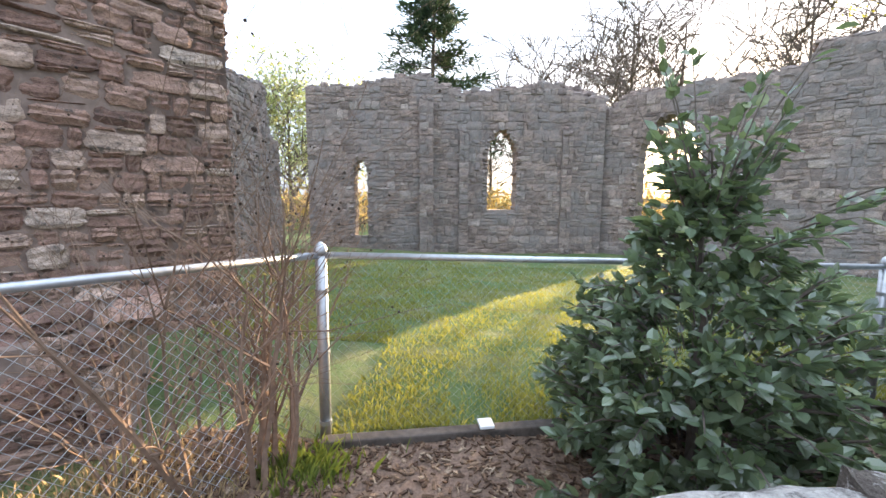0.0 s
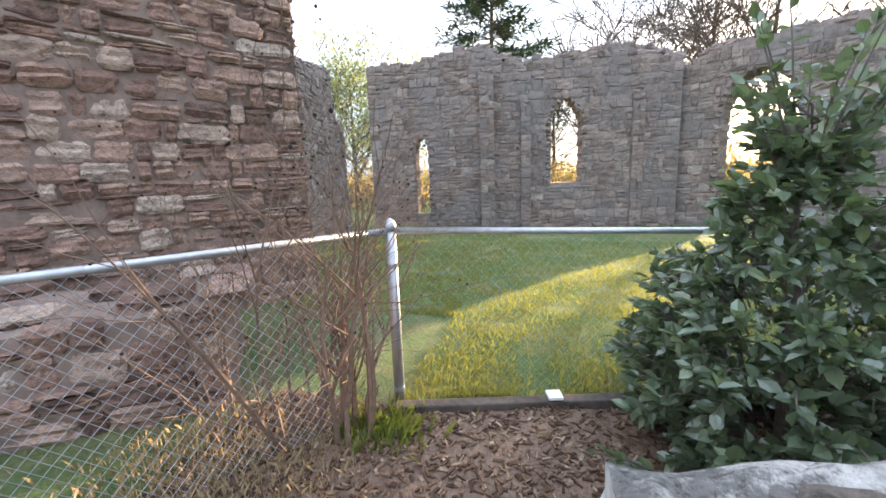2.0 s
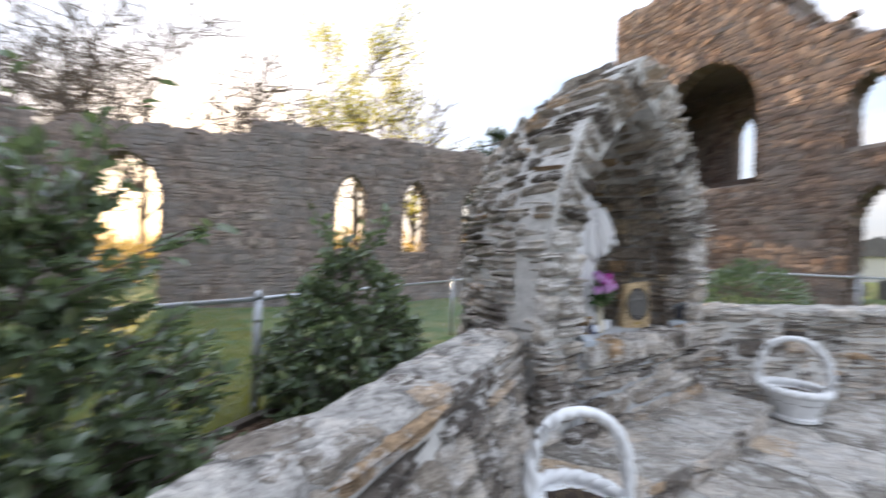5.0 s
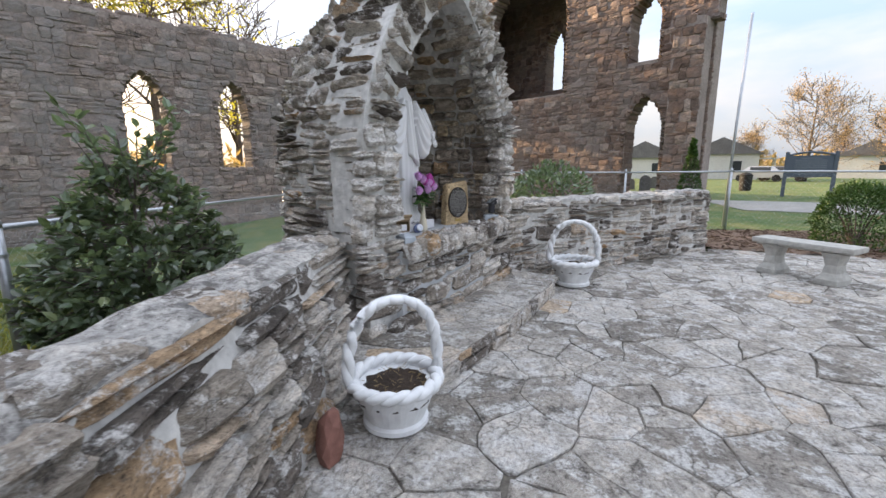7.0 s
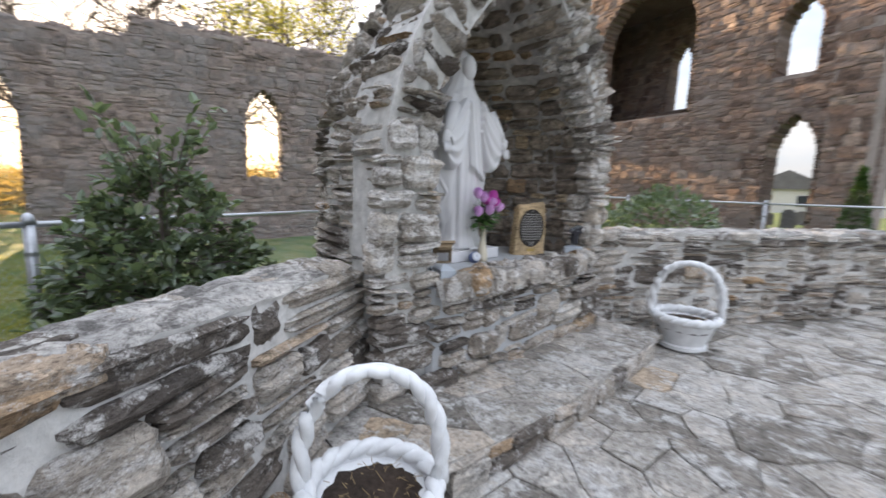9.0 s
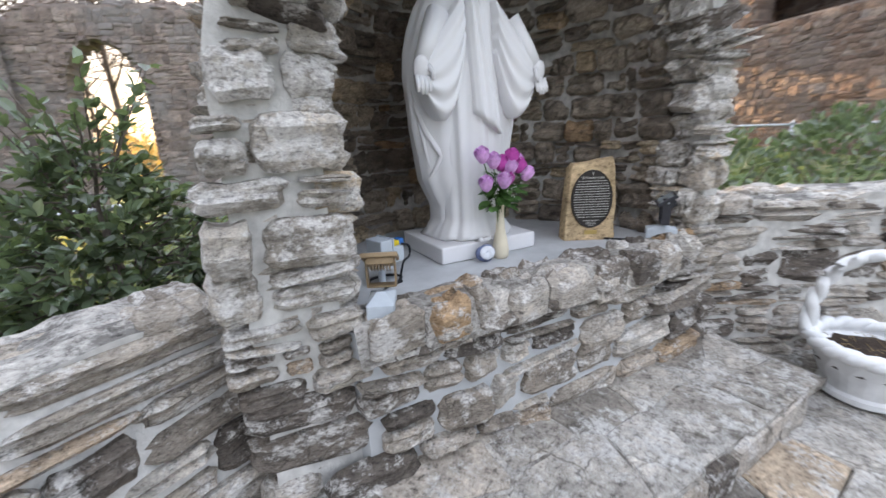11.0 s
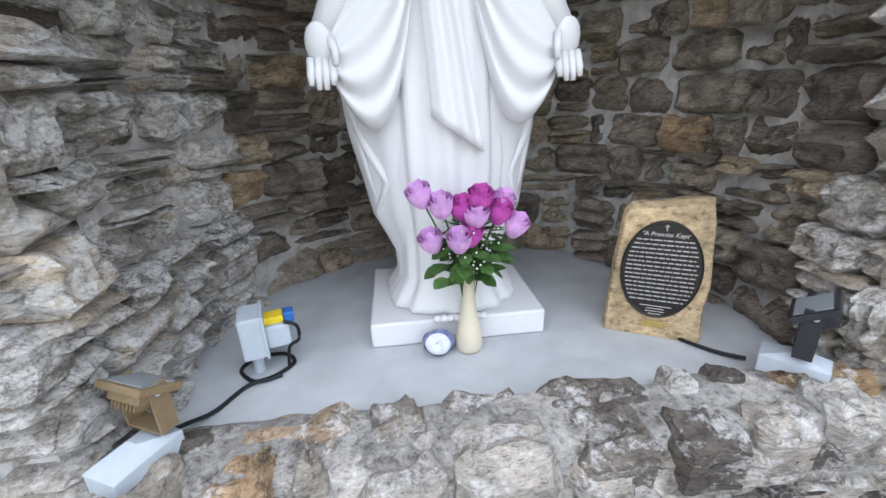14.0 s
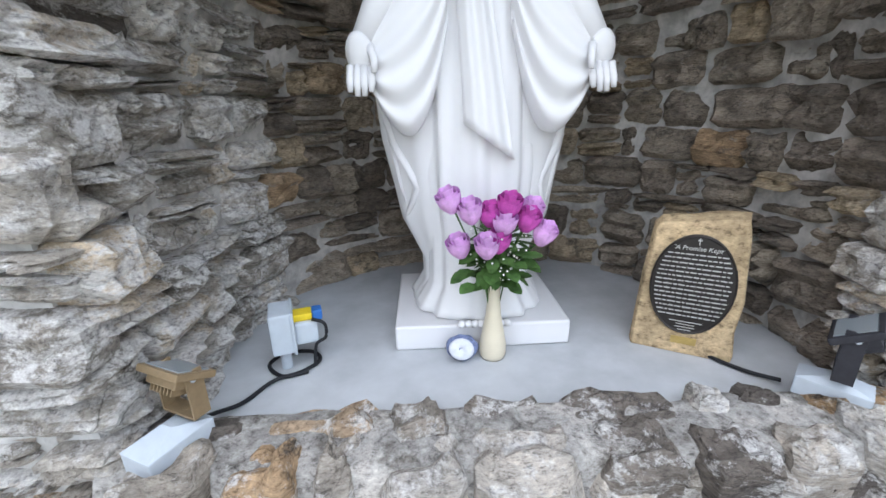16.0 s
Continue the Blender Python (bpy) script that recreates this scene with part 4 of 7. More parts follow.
def statue():
    """A standing robed figure on a square base, one plain mesh."""
    bm = bmesh.new()

    def loft(rows, sides=110, closed=True, folds=None):
        rings = []
        for cx, cy, z, a, b_ in rows:
            ring = []
            for k in range(sides):
                th = k * math.tau / sides
                f = 1.0 + (folds(th, z) if folds else 0)
                ring.append(bm.verts.new((cx + a * math.cos(th) * f, cy + b_ * math.sin(th) * f, z)))
            rings.append(ring)
        for r0, r1 in zip(rings, rings[1:]):
            for k in range(sides):
                bm.faces.new((r0[k], r0[(k + 1) % sides], r1[(k + 1) % sides], r1[k]))
        bm.faces.new(rings[0][::-1])
        bm.faces.new(rings[-1])

    def interp(keys, n):
        zs = np.linspace(keys[0][2], keys[-1][2], n)
        kz = [k[2] for k in keys]
        return [(float(np.interp(z, kz, [k[0] for k in keys])), float(np.interp(z, kz, [k[1] for k in keys])), float(z), float(np.interp(z, kz, [k[3] for k in keys])), float(np.interp(z, kz, [k[4] for k in keys]))) for z in zs]

    box(bm, (0.57, 0.46, 0.085), (0, 0, 0.0425), 0, 0.008)

    def robe(th, z):
        front = max(0.0, -math.sin(th)) ** 0.5
        k = 0.034 * math.sin(11 * th + 1.2 * z) + 0.026 * math.sin(19 * th - 1.6 * z + 1)
        return k * (0.3 + 0.7 * front) * (1.0 if z < 0.95 else max(0.25, 1 - (z - 0.95) * 3))
    loft(interp([(0, 0.0, 0.08, 0.225, 0.19), (0, 0, 0.11, 0.215, 0.18), (0, 0.01, 0.18, 0.168, 0.15), (0, 0.01, 0.30, 0.165, 0.14), (0, 0, 0.55, 0.185, 0.14), (0, 0, 0.80, 0.18, 0.135), (0, 0, 1.0, 0.16, 0.125), (0, 0, 1.12, 0.17, 0.12), (0, 0, 1.21, 0.15, 0.10), (0, 0, 1.27, 0.07, 0.07), (0, 0, 1.33, 0.05, 0.055)], 70), folds=robe)

    # mantle: falls from the head behind the body, hangs straight from the wrists and gathers in above the feet
    def cloak(th, z):
        return 0.014 * math.sin(9 * th + 5 * z) + 0.009 * math.sin(17 * th - 7 * z)
    rows = interp([(0, 0.05, 0.085, 0.235, 0.16), (0, 0.05, 0.12, 0.215, 0.15), (0, 0.05, 0.17, 0.183, 0.14), (0, 0.05, 0.25, 0.186, 0.135), (0, 0.05, 0.31, 0.215, 0.135), (0, 0.05, 0.38, 0.248, 0.135), (0, 0.05, 0.50, 0.266, 0.135), (0, 0.04, 0.64, 0.292, 0.13), (0, 0.03, 0.76, 0.302, 0.12), (0, 0.03, 0.86, 0.308, 0.115), (0, 0.03, 0.96, 0.296, 0.115), (0, 0.03, 1.06, 0.268, 0.115), (0, 0.03, 1.15, 0.228, 0.12), (0, 0.03, 1.22, 0.178, 0.118), (0, 0.03, 1.28, 0.13, 0.108), (0, 0.03, 1.36, 0.102, 0.105), (0, 0.02, 1.43, 0.098, 0.108), (0, 0.02, 1.49, 0.078, 0.088), (0, 0.02, 1.525, 0.04, 0.045), (0, 0.02, 1.535, 0.005, 0.005)], 90)
    rows = [(cx, cy + 0.02, z, a, b_ * (1.28 if z < 1.2 else 1.1)) for cx, cy, z, a, b_ in rows]
    loft(rows, folds=cloak)
    # plain veiled head
    bmesh.ops.create_uvsphere(bm, u_segments=20, v_segments=14, radius=1, matrix=pose(0, -0.055, 1.395) @ Matrix.Diagonal((0.062, 0.058, 0.088, 1)))

    def sheet(front, nu, nv, back):
        """A closed slab of cloth: a rippled front and a plain back set in the body."""
        f = [[bm.verts.new(front(i / nu, j / nv)) for i in range(nu + 1)] for j in range(nv + 1)]
        r = [[bm.verts.new((v.co.x, back, v.co.z)) for v in row] for row in f]
        for j in range(nv):
            for i in range(nu):
                bm.faces.new((f[j][i], f[j][i + 1], f[j + 1][i + 1], f[j + 1][i]))
        for j in range(nv):
            bm.faces.new((f[j][0], f[j + 1][0], r[j + 1][0], r[j][0]))
            bm.faces.new((f[j][nu], r[j][nu], r[j + 1][nu], f[j + 1][nu]))
        for i in range(nu):
            bm.faces.new((f[0][i], r[0][i], r[0][i + 1], f[0][i + 1]))
            bm.faces.new((f[nv][i], f[nv][i + 1], r[nv][i + 1], r[nv][i]))

    # folded front panel of the mantle, with a slanting hem
    sheet(lambda a, b_: (-0.03 + 0.05 * b_ + (0.035 + 0.035 * b_) * (2 * a - 1), -0.142 - 0.02 * b_ + 0.007 * math.cos(a * 14) - 0.012 * math.sin(math.pi * a), 1.15 - b_ * (0.46 + 0.10 * a)), 18, 16, -0.10)
    # wide sleeves hanging in deep loops from the forearms
    for s in (-1, 1):
        def sleeve(a, b_):
            x = 0.085 + 0.222 * a
            zt = 1.17 - 0.27 * a
            drop = 0.05 + 0.38 * math.sin(math.pi * min(1.0, 0.12 + 0.86 * a)) ** 0.75 * (1 - 0.28 * a)
            y = -0.128 - 0.055 * math.sin(math.pi * min(1, b_ * 0.92 + 0.08)) ** 0.6 * math.sin(math.pi * (0.08 + 0.84 * a)) ** 0.5 + 0.0085 * math.sin(b_ * 24 + 2.0 * math.sin(a * 3)) * (0.35 + 0.65 * b_)
            return s * x, y, zt - drop * b_
        sheet(sleeve, 26, 44, -0.06)
        # forearm under the sleeve and an open palm, fingers down
        tube(bm, [(s * 0.19, -0.10, 1.10), (s * 0.26, -0.13, 0.98), (s * 0.31, -0.145, 0.895)], [0.05, 0.042, 0.03], 14)
        bmesh.ops.create_uvsphere(bm, u_segments=14, v_segments=10, radius=1, matrix=pose(s * 0.315, -0.158, 0.868, 14, 0, s * 10) @ Matrix.Diagonal((0.038, 0.02, 0.055, 1)))
        for f in range(4):
            tube(bm, [(s * 0.315 + (f - 1.5) * 0.018, -0.165, 0.84), (s * 0.317 + (f - 1.5) * 0.0185, -0.18, 0.80), (s * 0.319 + (f - 1.5) * 0.018, -0.182, 0.762 + 0.01 * abs(f - 1.5))], [0.0105, 0.01, 0.007], 8)
        tube(bm, [(s * 0.288, -0.168, 0.885), (s * 0.278, -0.19, 0.85), (s * 0.279, -0.194, 0.822)], [0.012, 0.0105, 0.007], 8)
        # rolled hem of the mantle swinging in and out again
        def on_cloth(x, z, sink=0.004):
            a_ = float(np.interp(z, [r[2] for r in rows], [r[3] for r in rows]))
            cy, b2 = [float(np.interp(z, [r[2] for r in rows], [r[q] for r in rows])) for q in (1, 4)]
            return s * x, cy - b2 * math.sqrt(max(0.0, 1 - (x / a_) ** 2)) + sink, z
        tube(bm, [on_cloth(x, z) for x, z in ((0.292, 0.80), (0.278, 0.71), (0.245, 0.61), (0.20, 0.53), (0.19, 0.50), (0.205, 0.455), (0.225, 0.41), (0.232, 0.375))], [0.004, 0.011, 0.014, 0.014, 0.013, 0.011, 0.009, 0.003], 10)
        tube(bm, [on_cloth(x, z) for x, z in ((0.275, 0.66), (0.255, 0.58), (0.24, 0.50), (0.225, 0.43))], [0.003, 0.01, 0.01, 0.003], 8)
        # toes
        for j in range(4):
            bmesh.ops.create_uvsphere(bm, u_segments=8, v_segments=6, radius=0.014, matrix=pose(s * 0.04 + (j - 1.5) * 0.021, -0.198, 0.096))
    for v in bm.verts:
        if v.co.z > 0.0855:
            k = 1.02
            v.co = Vector((v.co.x * k - 0.03 * (v.co.z / 1.5) ** 2, v.co.y * k - 0.045, 0.0855 + (v.co.z - 0.0855) * k))
    bmesh.ops.recalc_face_normals(bm, faces=bm.faces)
    me = bpy.data.meshes.new("statue")
    bm.to_mesh(me)
    bm.free()
    me.materials.append(M_MARBLE)
    me.polygons.foreach_set("use_smooth", [len(p.vertices) < 5 and p.area < 0.004 for p in me.polygons])
    return tagged(new("statue", me), "white robed standing statue on a square base", "statue")


GANG = math.degrees(math.atan2(GU.y, GU.x))
statue().matrix_world = Matrix.Translation(guv(0.828, 0.665, LEDGE + 0.001)) @ pose(0, 0, 0, 0, 0, GANG + 0.5)


def base_at(ob, p, rz):
    ob.matrix_world = pose(p.x, p.y, p.z, 0, 0, rz)
    return ob


L0Z = LEDGE + 0.002
M_VASE = simple("cream_glazed_ceramic", (0.68, 0.61, 0.47), 0.4, 0, 30, 0.05, 0, 0.5)
M_LEAFG = simple("artificial_leaf_green", (0.055, 0.12, 0.03), 0.55, 0, 60, 0.5)
M_LILAC = simple("lilac_cloth_petal", (0.72, 0.40, 0.74), 0.7, 0, 60, 0.22)
M_MAGENTA = simple("magenta_cloth_petal", (0.56, 0.09, 0.42), 0.7, 0, 60, 0.3)
M_WHITEBIT = simple("white_blossom", (0.75, 0.75, 0.72), 0.7, 0, 60, 0.1)
M_GREYPL = simple("light_grey_plastic", (0.47, 0.52, 0.57), 0.45, 0, 40, 0.06, 0, 0.4)
M_YELLOW = simple("yellow_plastic", (0.75, 0.55, 0.03), 0.4, 0, 40, 0.08)
M_BLUE = simple("blue_plastic", (0.03, 0.14, 0.42), 0.4, 0, 40, 0.1)
M_CABLE = simple("black_rubber", (0.012, 0.013, 0.016), 0.5, 0, 40, 0.2)
M_BRONZE = simple("bronze_powder_coat", (0.25, 0.18, 0.105), 0.45, 0.2, 60, 0.15, 0.0006)
M_DARKLAMP = simple("dark_grey_powder_coat", (0.035, 0.035, 0.042), 0.5, 0.2, 60, 0.2)
M_ROCK = stone_mat("honey_sandstone", [(0.0, (0.56, 0.43, 0.27)), (1.0, (0.56, 0.43, 0.27))], False, 5, dirt=(0.16, 0.125, 0.09), dirt_at=0.66, bump_d=0.012, layers=0.3)
M_PLAQUE = simple("dark_bronze_plaque", (0.028, 0.024, 0.022), 0.45, 0.1, 40, 0.2)
M_LETTER = simple("pale_lettering", (0.48, 0.47, 0.45), 0.6, 0, 40, 0.08)
M_GOLD = simple("brass_plate", (0.50, 0.36, 0.13), 0.45, 0.4, 40, 0.15)
m, nt, b = material("lamp_glass", 0.08, 0, 0.5)
b.inputs["Base Color"].default_value = (0.25, 0.28, 0.3, 1)
M_GLASS = m

# vase with artificial roses
vase = empty("vase", guv(0.852, 0.385, L0Z), "slender cream ceramic vase standing before the statue", "vase")
bm = bmesh.new()
lathe(bm, [(0.036, 0), (0.041, 0.012), (0.042, 0.035), (0.034, 0.075), (0.024, 0.12), (0.019, 0.17), (0.019, 0.21), (0.022, 0.243), (0.0235, 0.25), (0.019, 0.25), (0.017, 0.2)], sides=28)
for v in bm.verts:
    v.co.z *= 1.18
part("body", bm, M_VASE, vase, smooth=True)
bunch = empty("bouquet", guv(0.852, 0.385, L0Z + 0.215), "bunch of lilac and magenta artificial roses in the vase", "flowers")
rq = random.Random(4)


def rose(bm, c, d, r):
    """A half-open rose: overlapping cupped petals round a bud."""
    d = Vector(d).normalized()
    a = d.cross(Vector((0.3, 0.9, 0.1))).normalized()
    e = d.cross(a)
    for ring, (n, rr, hh) in enumerate(((3, 0.5, 1.15), (4, 0.8, 1.0), (5, 1.0, 0.9))):
        for k in range(n):
            th = k * math.tau / n + ring * 0.7
            grid = []
            for i in range(5):
                h = i / 4
                row = []
                for j in range(5):
                    q = th + (j / 4 - 0.5) * math.tau / n * 1.35
                    rad = r * rr * (0.45 + 0.62 * math.sin(min(1, h * 1.15) * 1.8)) + 0.002 * (h > 0.9)
                    top = h - 0.12 * abs(j - 2) / 2 * h
                    row.append(bm.verts.new(Vector(c) + rad * (math.cos(q) * a + math.sin(q) * e) + d * (top * r * 2.1 * hh)))
                grid.append(row)
            for i in range(4):
                for j in range(4):
                    bm.faces.new((grid[i][j], grid[i][j + 1], grid[i + 1][j + 1], grid[i + 1][j]))


def leaf_blade(bm, c, d, n, L, w):
    d, n = Vector(d).normalized(), Vector(n)
    s = d.cross(n).normalized()
    n = s.cross(d)
    c = Vector(c)
    spine = [bm.verts.new(c + d * L * k - n * 0.12 * L * k * k) for k in (0, 0.35, 0.7, 1.0)]
    for sg in (-1, 1):
        e = [bm.verts.new(c + d * L * k + s * sg * w * q + n * 0.12 * w - n * 0.12 * L * k * k) for k, q in ((0.2, 0.7), (0.55, 1.0), (0.85, 0.55))]
        bm.faces.new((spine[0], e[0], spine[1]) if sg > 0 else (spine[0], spine[1], e[0]))
        bm.faces.new((spine[1], e[0], e[1], spine[2]) if sg > 0 else (spine[1], spine[2], e[1], e[0]))
        bm.faces.new((spine[2], e[1], e[2], spine[3]) if sg > 0 else (spine[2], spine[3], e[2], e[1]))


roses = [(-0.105, 0.19, 0), (-0.062, 0.165, 0), (-0.015, 0.15, 1), (0.022, 0.175, 1), (0.012, 0.135, 0), (0.068, 0.135, 1), (0.083, 0.15, 0), (0.105, 0.10, 0), (-0.085, 0.075, 0), (-0.028, 0.085, 0), (0.0, 0.09, 1)]
for k, (x, z, mag) in enumerate(roses):
    y = rq.uniform(-0.05, 0.02) - (0.03 if z < 0.12 else 0)
    d = (x * 3.2, -0.25 + y, 1.0)
    bm = bmesh.new()
    rose(bm, (x, y, z), d, 0.0275)
    fl = part("rose", bm, M_MAGENTA if mag else M_LILAC, bunch, "magenta rose" if mag else "lilac rose", smooth=True)
    bm = bmesh.new()
    tube(bm, [(0, 0, -0.15), (x * 0.3, y * 0.3, 0.03), (x, y, z + 0.006)], 0.0022, 5)
    part("stem", bm, M_LEAFG, bunch)
bm = bmesh.new()
for k in range(120):
    th, z = rq.uniform(0, math.tau), rq.uniform(0.02, 0.13)
    r = rq.uniform(0.0, 0.095) * min(1, z / 0.08)
    d = (math.cos(th), math.sin(th), rq.uniform(-0.4, 0.7))
    leaf_blade(bm, (r * math.cos(th) * 0.6, r * math.sin(th) * 0.6, z), d, (0, 0, 1), rq.uniform(0.03, 0.062), rq.uniform(0.006, 0.015))
for k in range(46):
    th, z = rq.uniform(0, math.tau), rq.uniform(-0.01, 0.085)
    d = (math.cos(th), math.sin(th) * 0.8 - 0.2, rq.uniform(-0.55, 0.25))
    r = rq.uniform(0.02, 0.075)
    leaf_blade(bm, (r * math.cos(th), r * math.sin(th) * 0.7 - 0.01, z), d, (0, -0.3, 1), rq.uniform(0.042, 0.065), rq.uniform(0.015, 0.022))
part("foliage", bm, M_LEAFG, bunch, "green cloth leaves")
bm = bmesh.new()
for k in range(70):
    th, z = rq.uniform(0, math.tau), rq.uniform(0.04, 0.15)
    bmesh.ops.create_icosphere(bm, subdivisions=1, radius=0.0028, matrix=pose(0.085 * math.cos(th) * rq.random(), -0.03 + 0.07 * math.sin(th) * rq.random(), z))
tagged(part("small_blossom", bm, M_WHITEBIT, bunch, "tiny white filler blossoms"), kind="stuff")
bunch.matrix_world = Matrix.Translation(guv(0.852, 0.385, L0Z + 0.262)) @ Matrix.Rotation(math.radians(GANG), 4, "Z") @ Matrix.Diagonal((1.15, 1.15, 1.15, 1))

# painted pebble beside the vase
bm = bmesh.new()
bmesh.ops.create_uvsphere(bm, u_segments=28, v_segments=16, radius=1, matrix=Matrix.Diagonal((0.05, 0.03, 0.043, 1)))
for v in bm.verts:
    v.co *= 1 + 0.1 * wob(*v.co, f=40)
peb = part("painted_stone", bm, simple("blue_white_paint", (0.17, 0.21, 0.36), 0.6, 0, 120, 0.8), None, smooth=True)
base_at(peb, guv(0.755, 0.375, L0Z + 0.04), GANG - 10)
tagged(peb, "rounded stone painted white and blue", "stone")
bm = bmesh.new()
lathe(bm, [(0.001, -0.004), (0.031, -0.004), (0.034, 0.0), (0.03, 0.004), (0.008, 0.006), (0.006, 0.003), (0.001, 0.003)], sides=24)
for v in bm.verts:
    v.co *= 1 + 0.05 * wob(*v.co, f=90)
ob = part("painted_face", bm, simple("chalky_white_paint", (0.66, 0.68, 0.72), 0.7, 0, 60, 0.15, 0.001), peb, "chalky white painted face", smooth=True)
ob.matrix_local = pose(0, -0.025, 0.008, 72, 0, 0) @ Matrix.Diagonal((1.15, 1, 1, 1))

# memorial stone with its oval plaque
P_ANG = -48
memo = empty("memorial_stone", Vector((5.07, 0.405, L0Z)), "honey sandstone block with a dark oval plaque", "memorial", rz=P_ANG)
out = [(-0.155, 0), (-0.152, 0.12), (-0.142, 0.24), (-0.128, 0.40), (-0.11, 0.425), (-0.02, 0.434), (0.06, 0.447), (0.122, 0.452), (0.128, 0.40), (0.14, 0.30), (0.148, 0.2), (0.142, 0.1), (0.15, 0.02), (0.146, 0)]
out = [(x * 0.93, z * 0.98) for x, z in out]
bm = bmesh.new()
rows = []
for y, sc in ((-0.058, 0.95), (-0.05, 0.995), (-0.01, 1.02), (0.045, 1.0), (0.055, 0.95)):
    rows.append([bm.verts.new((x * sc + 0.006 * wob(x * 20, z * 20, y * 30), y + 0.006 * wob(x * 25, z * 25, 7), max(0, z * (sc if z > 0.2 else 1) + 0.005 * wob(x * 30, z * 30, y * 40) * (z > 0)))) for x, z in out])
for r0, r1 in zip(rows, rows[1:]):
    for k in range(len(out)):
        q = (k + 1) % len(out)
        bm.faces.new((r0[k], r0[q], r1[q], r1[k]))
bm.faces.new(rows[0][::-1])
bm.faces.new(rows[-1])
bmesh.ops.triangulate(bm, faces=[f for f in bm.faces if len(f.verts) > 4])
body = part("body", bm, M_ROCK, memo)
bm = bmesh.new()
prev = None
for r, y in ((1.0, -0.05), (1.0, -0.067), (0.975, -0.0705), (0.95, -0.067)):
    ring = [bm.verts.new((0.0 + 0.102 * r * math.cos(k * math.tau / 48), y, 0.232 + 0.138 * r * math.sin(k * math.tau / 48))) for k in range(48)]
    if prev:
        for k in range(48):
            bm.faces.new((prev[k], prev[(k + 1) % 48], ring[(k + 1) % 48], ring[k]))
    prev = ring
bm.faces.new(prev)
plq = part("plaque", bm, M_PLAQUE, memo, "dark oval plaque with pale lettering")
plq.matrix_local = Matrix.Translation((0, 0, -0.036)) @ Matrix.Diagonal((1.1, 1, 1.15, 1))
bm = bmesh.new()
rp = random.Random(9)
for k in range(15):
    z = 0.318 - 0.0122 * k
    w = 0.097 * math.sqrt(max(0.05, 1 - ((z - 0.232) / 0.138) ** 2)) * 0.92
    w = min(w, 0.092)
    x = -w
    while x < w - 0.004:
        L = min(rp.uniform(0.006, 0.022), w - x)
        box(bm, (L, 0.0012, 0.003), (x + L / 2, -0.0675, z))
        x += L + 0.003
for k, w in enumerate((0.05, 0.028, 0.03, 0.02)):
    box(bm, (w * 2 * 0.8, 0.0012, 0.002), (0, -0.0675, 0.13 - 0.008 * k))
box(bm, (0.0022, 0.0015, 0.017), (0, -0.0675, 0.353))
box(bm, (0.010, 0.0015, 0.0022), (0, -0.0675, 0.356))
tagged(part("lettering", bm, M_LETTER, plq, "lines of small pale lettering under a cross"), kind="stuff")
fc = bpy.data.curves.new("heading", "FONT")
fc.body, fc.size, fc.align_x, fc.extrude, fc.shear = '"A Promise Kept"', 0.0165, "CENTER", 0.0006, 0.25
tx = new("heading", fc)
me = bpy.data.meshes.new_from_object(tx)
bpy.data.objects.remove(tx)
me.materials.append(M_LETTER)
hd = new("heading", me)
hd.parent = plq
hd.matrix_local = pose(0, -0.0678, 0.329, 90, 0, 0)
tagged(hd, "pale heading on the plaque")
bm = bmesh.new()
box(bm, (0.07, 0.006, 0.024), (0.004, -0.058, 0.045), 0, 0.001)
for k in range(3):
    box(bm, (0.045, 0.001, 0.0016), (0.004, -0.0615, 0.051 - 0.006 * k))
part("name_plate", bm, M_GOLD, memo, "small brass plate")

# outlet on a stub post
outlet = empty("power_outlet", guv(0.215, 0.37, L0Z), "grey weatherproof outlet with a yellow and blue plug", "outlet", rz=GANG + 18)
bm = bmesh.new()
box(bm, (0.062, 0.105, 0.128), (0, 0, 0.135), 0, 0.006)
box(bm, (0.008, 0.113, 0.136), (0.033, 0, 0.135), 0, 0.002)
part("housing", bm, M_GREYPL, outlet)
bm = bmesh.new()
lathe(bm, [(0.016, 0), (0.016, 0.075)], sides=14)
part("post", bm, M_GREYPL, outlet)
bm = bmesh.new()
box(bm, (0.066, 0.08, 0.07), (0.069, 0, 0.122), 0, 0.008)
part("cover", bm, M_GREYPL, outlet, "open grey hinged cover")
bm = bmesh.new()
box(bm, (0.055, 0.05, 0.022), (0.062, -0.002, 0.168), 0, 0.005)
part("plug", bm, M_YELLOW, outlet, "yellow plug")
bm = bmesh.new()
box(bm, (0.03, 0.04, 0.034), (0.105, 0, 0.165), 0, 0.006)
part("plug_end", bm, M_BLUE, outlet, "blue plug end")


def cable(name, pts, label, r=0.006):
    bm = bmesh.new()
    P = [Vector(p) for p in pts]
    fine = []
    for i in range(len(P) - 1):
        p0, p1, p2, p3 = P[max(i - 1, 0)], P[i], P[i + 1], P[min(i + 2, len(P) - 1)]
        for k in range(8):
            t = k / 8
            fine.append(0.5 * (2 * p1 + (p2 - p0) * t + (2 * p0 - 5 * p1 + 4 * p2 - p3) * t * t + (3 * p1 - p0 - 3 * p2 + p3) * t ** 3))
    fine.append(P[-1])
    tube(bm, fine, r, 8)
    return tagged(part(name, bm, M_CABLE, None, smooth=True), label, "cable")


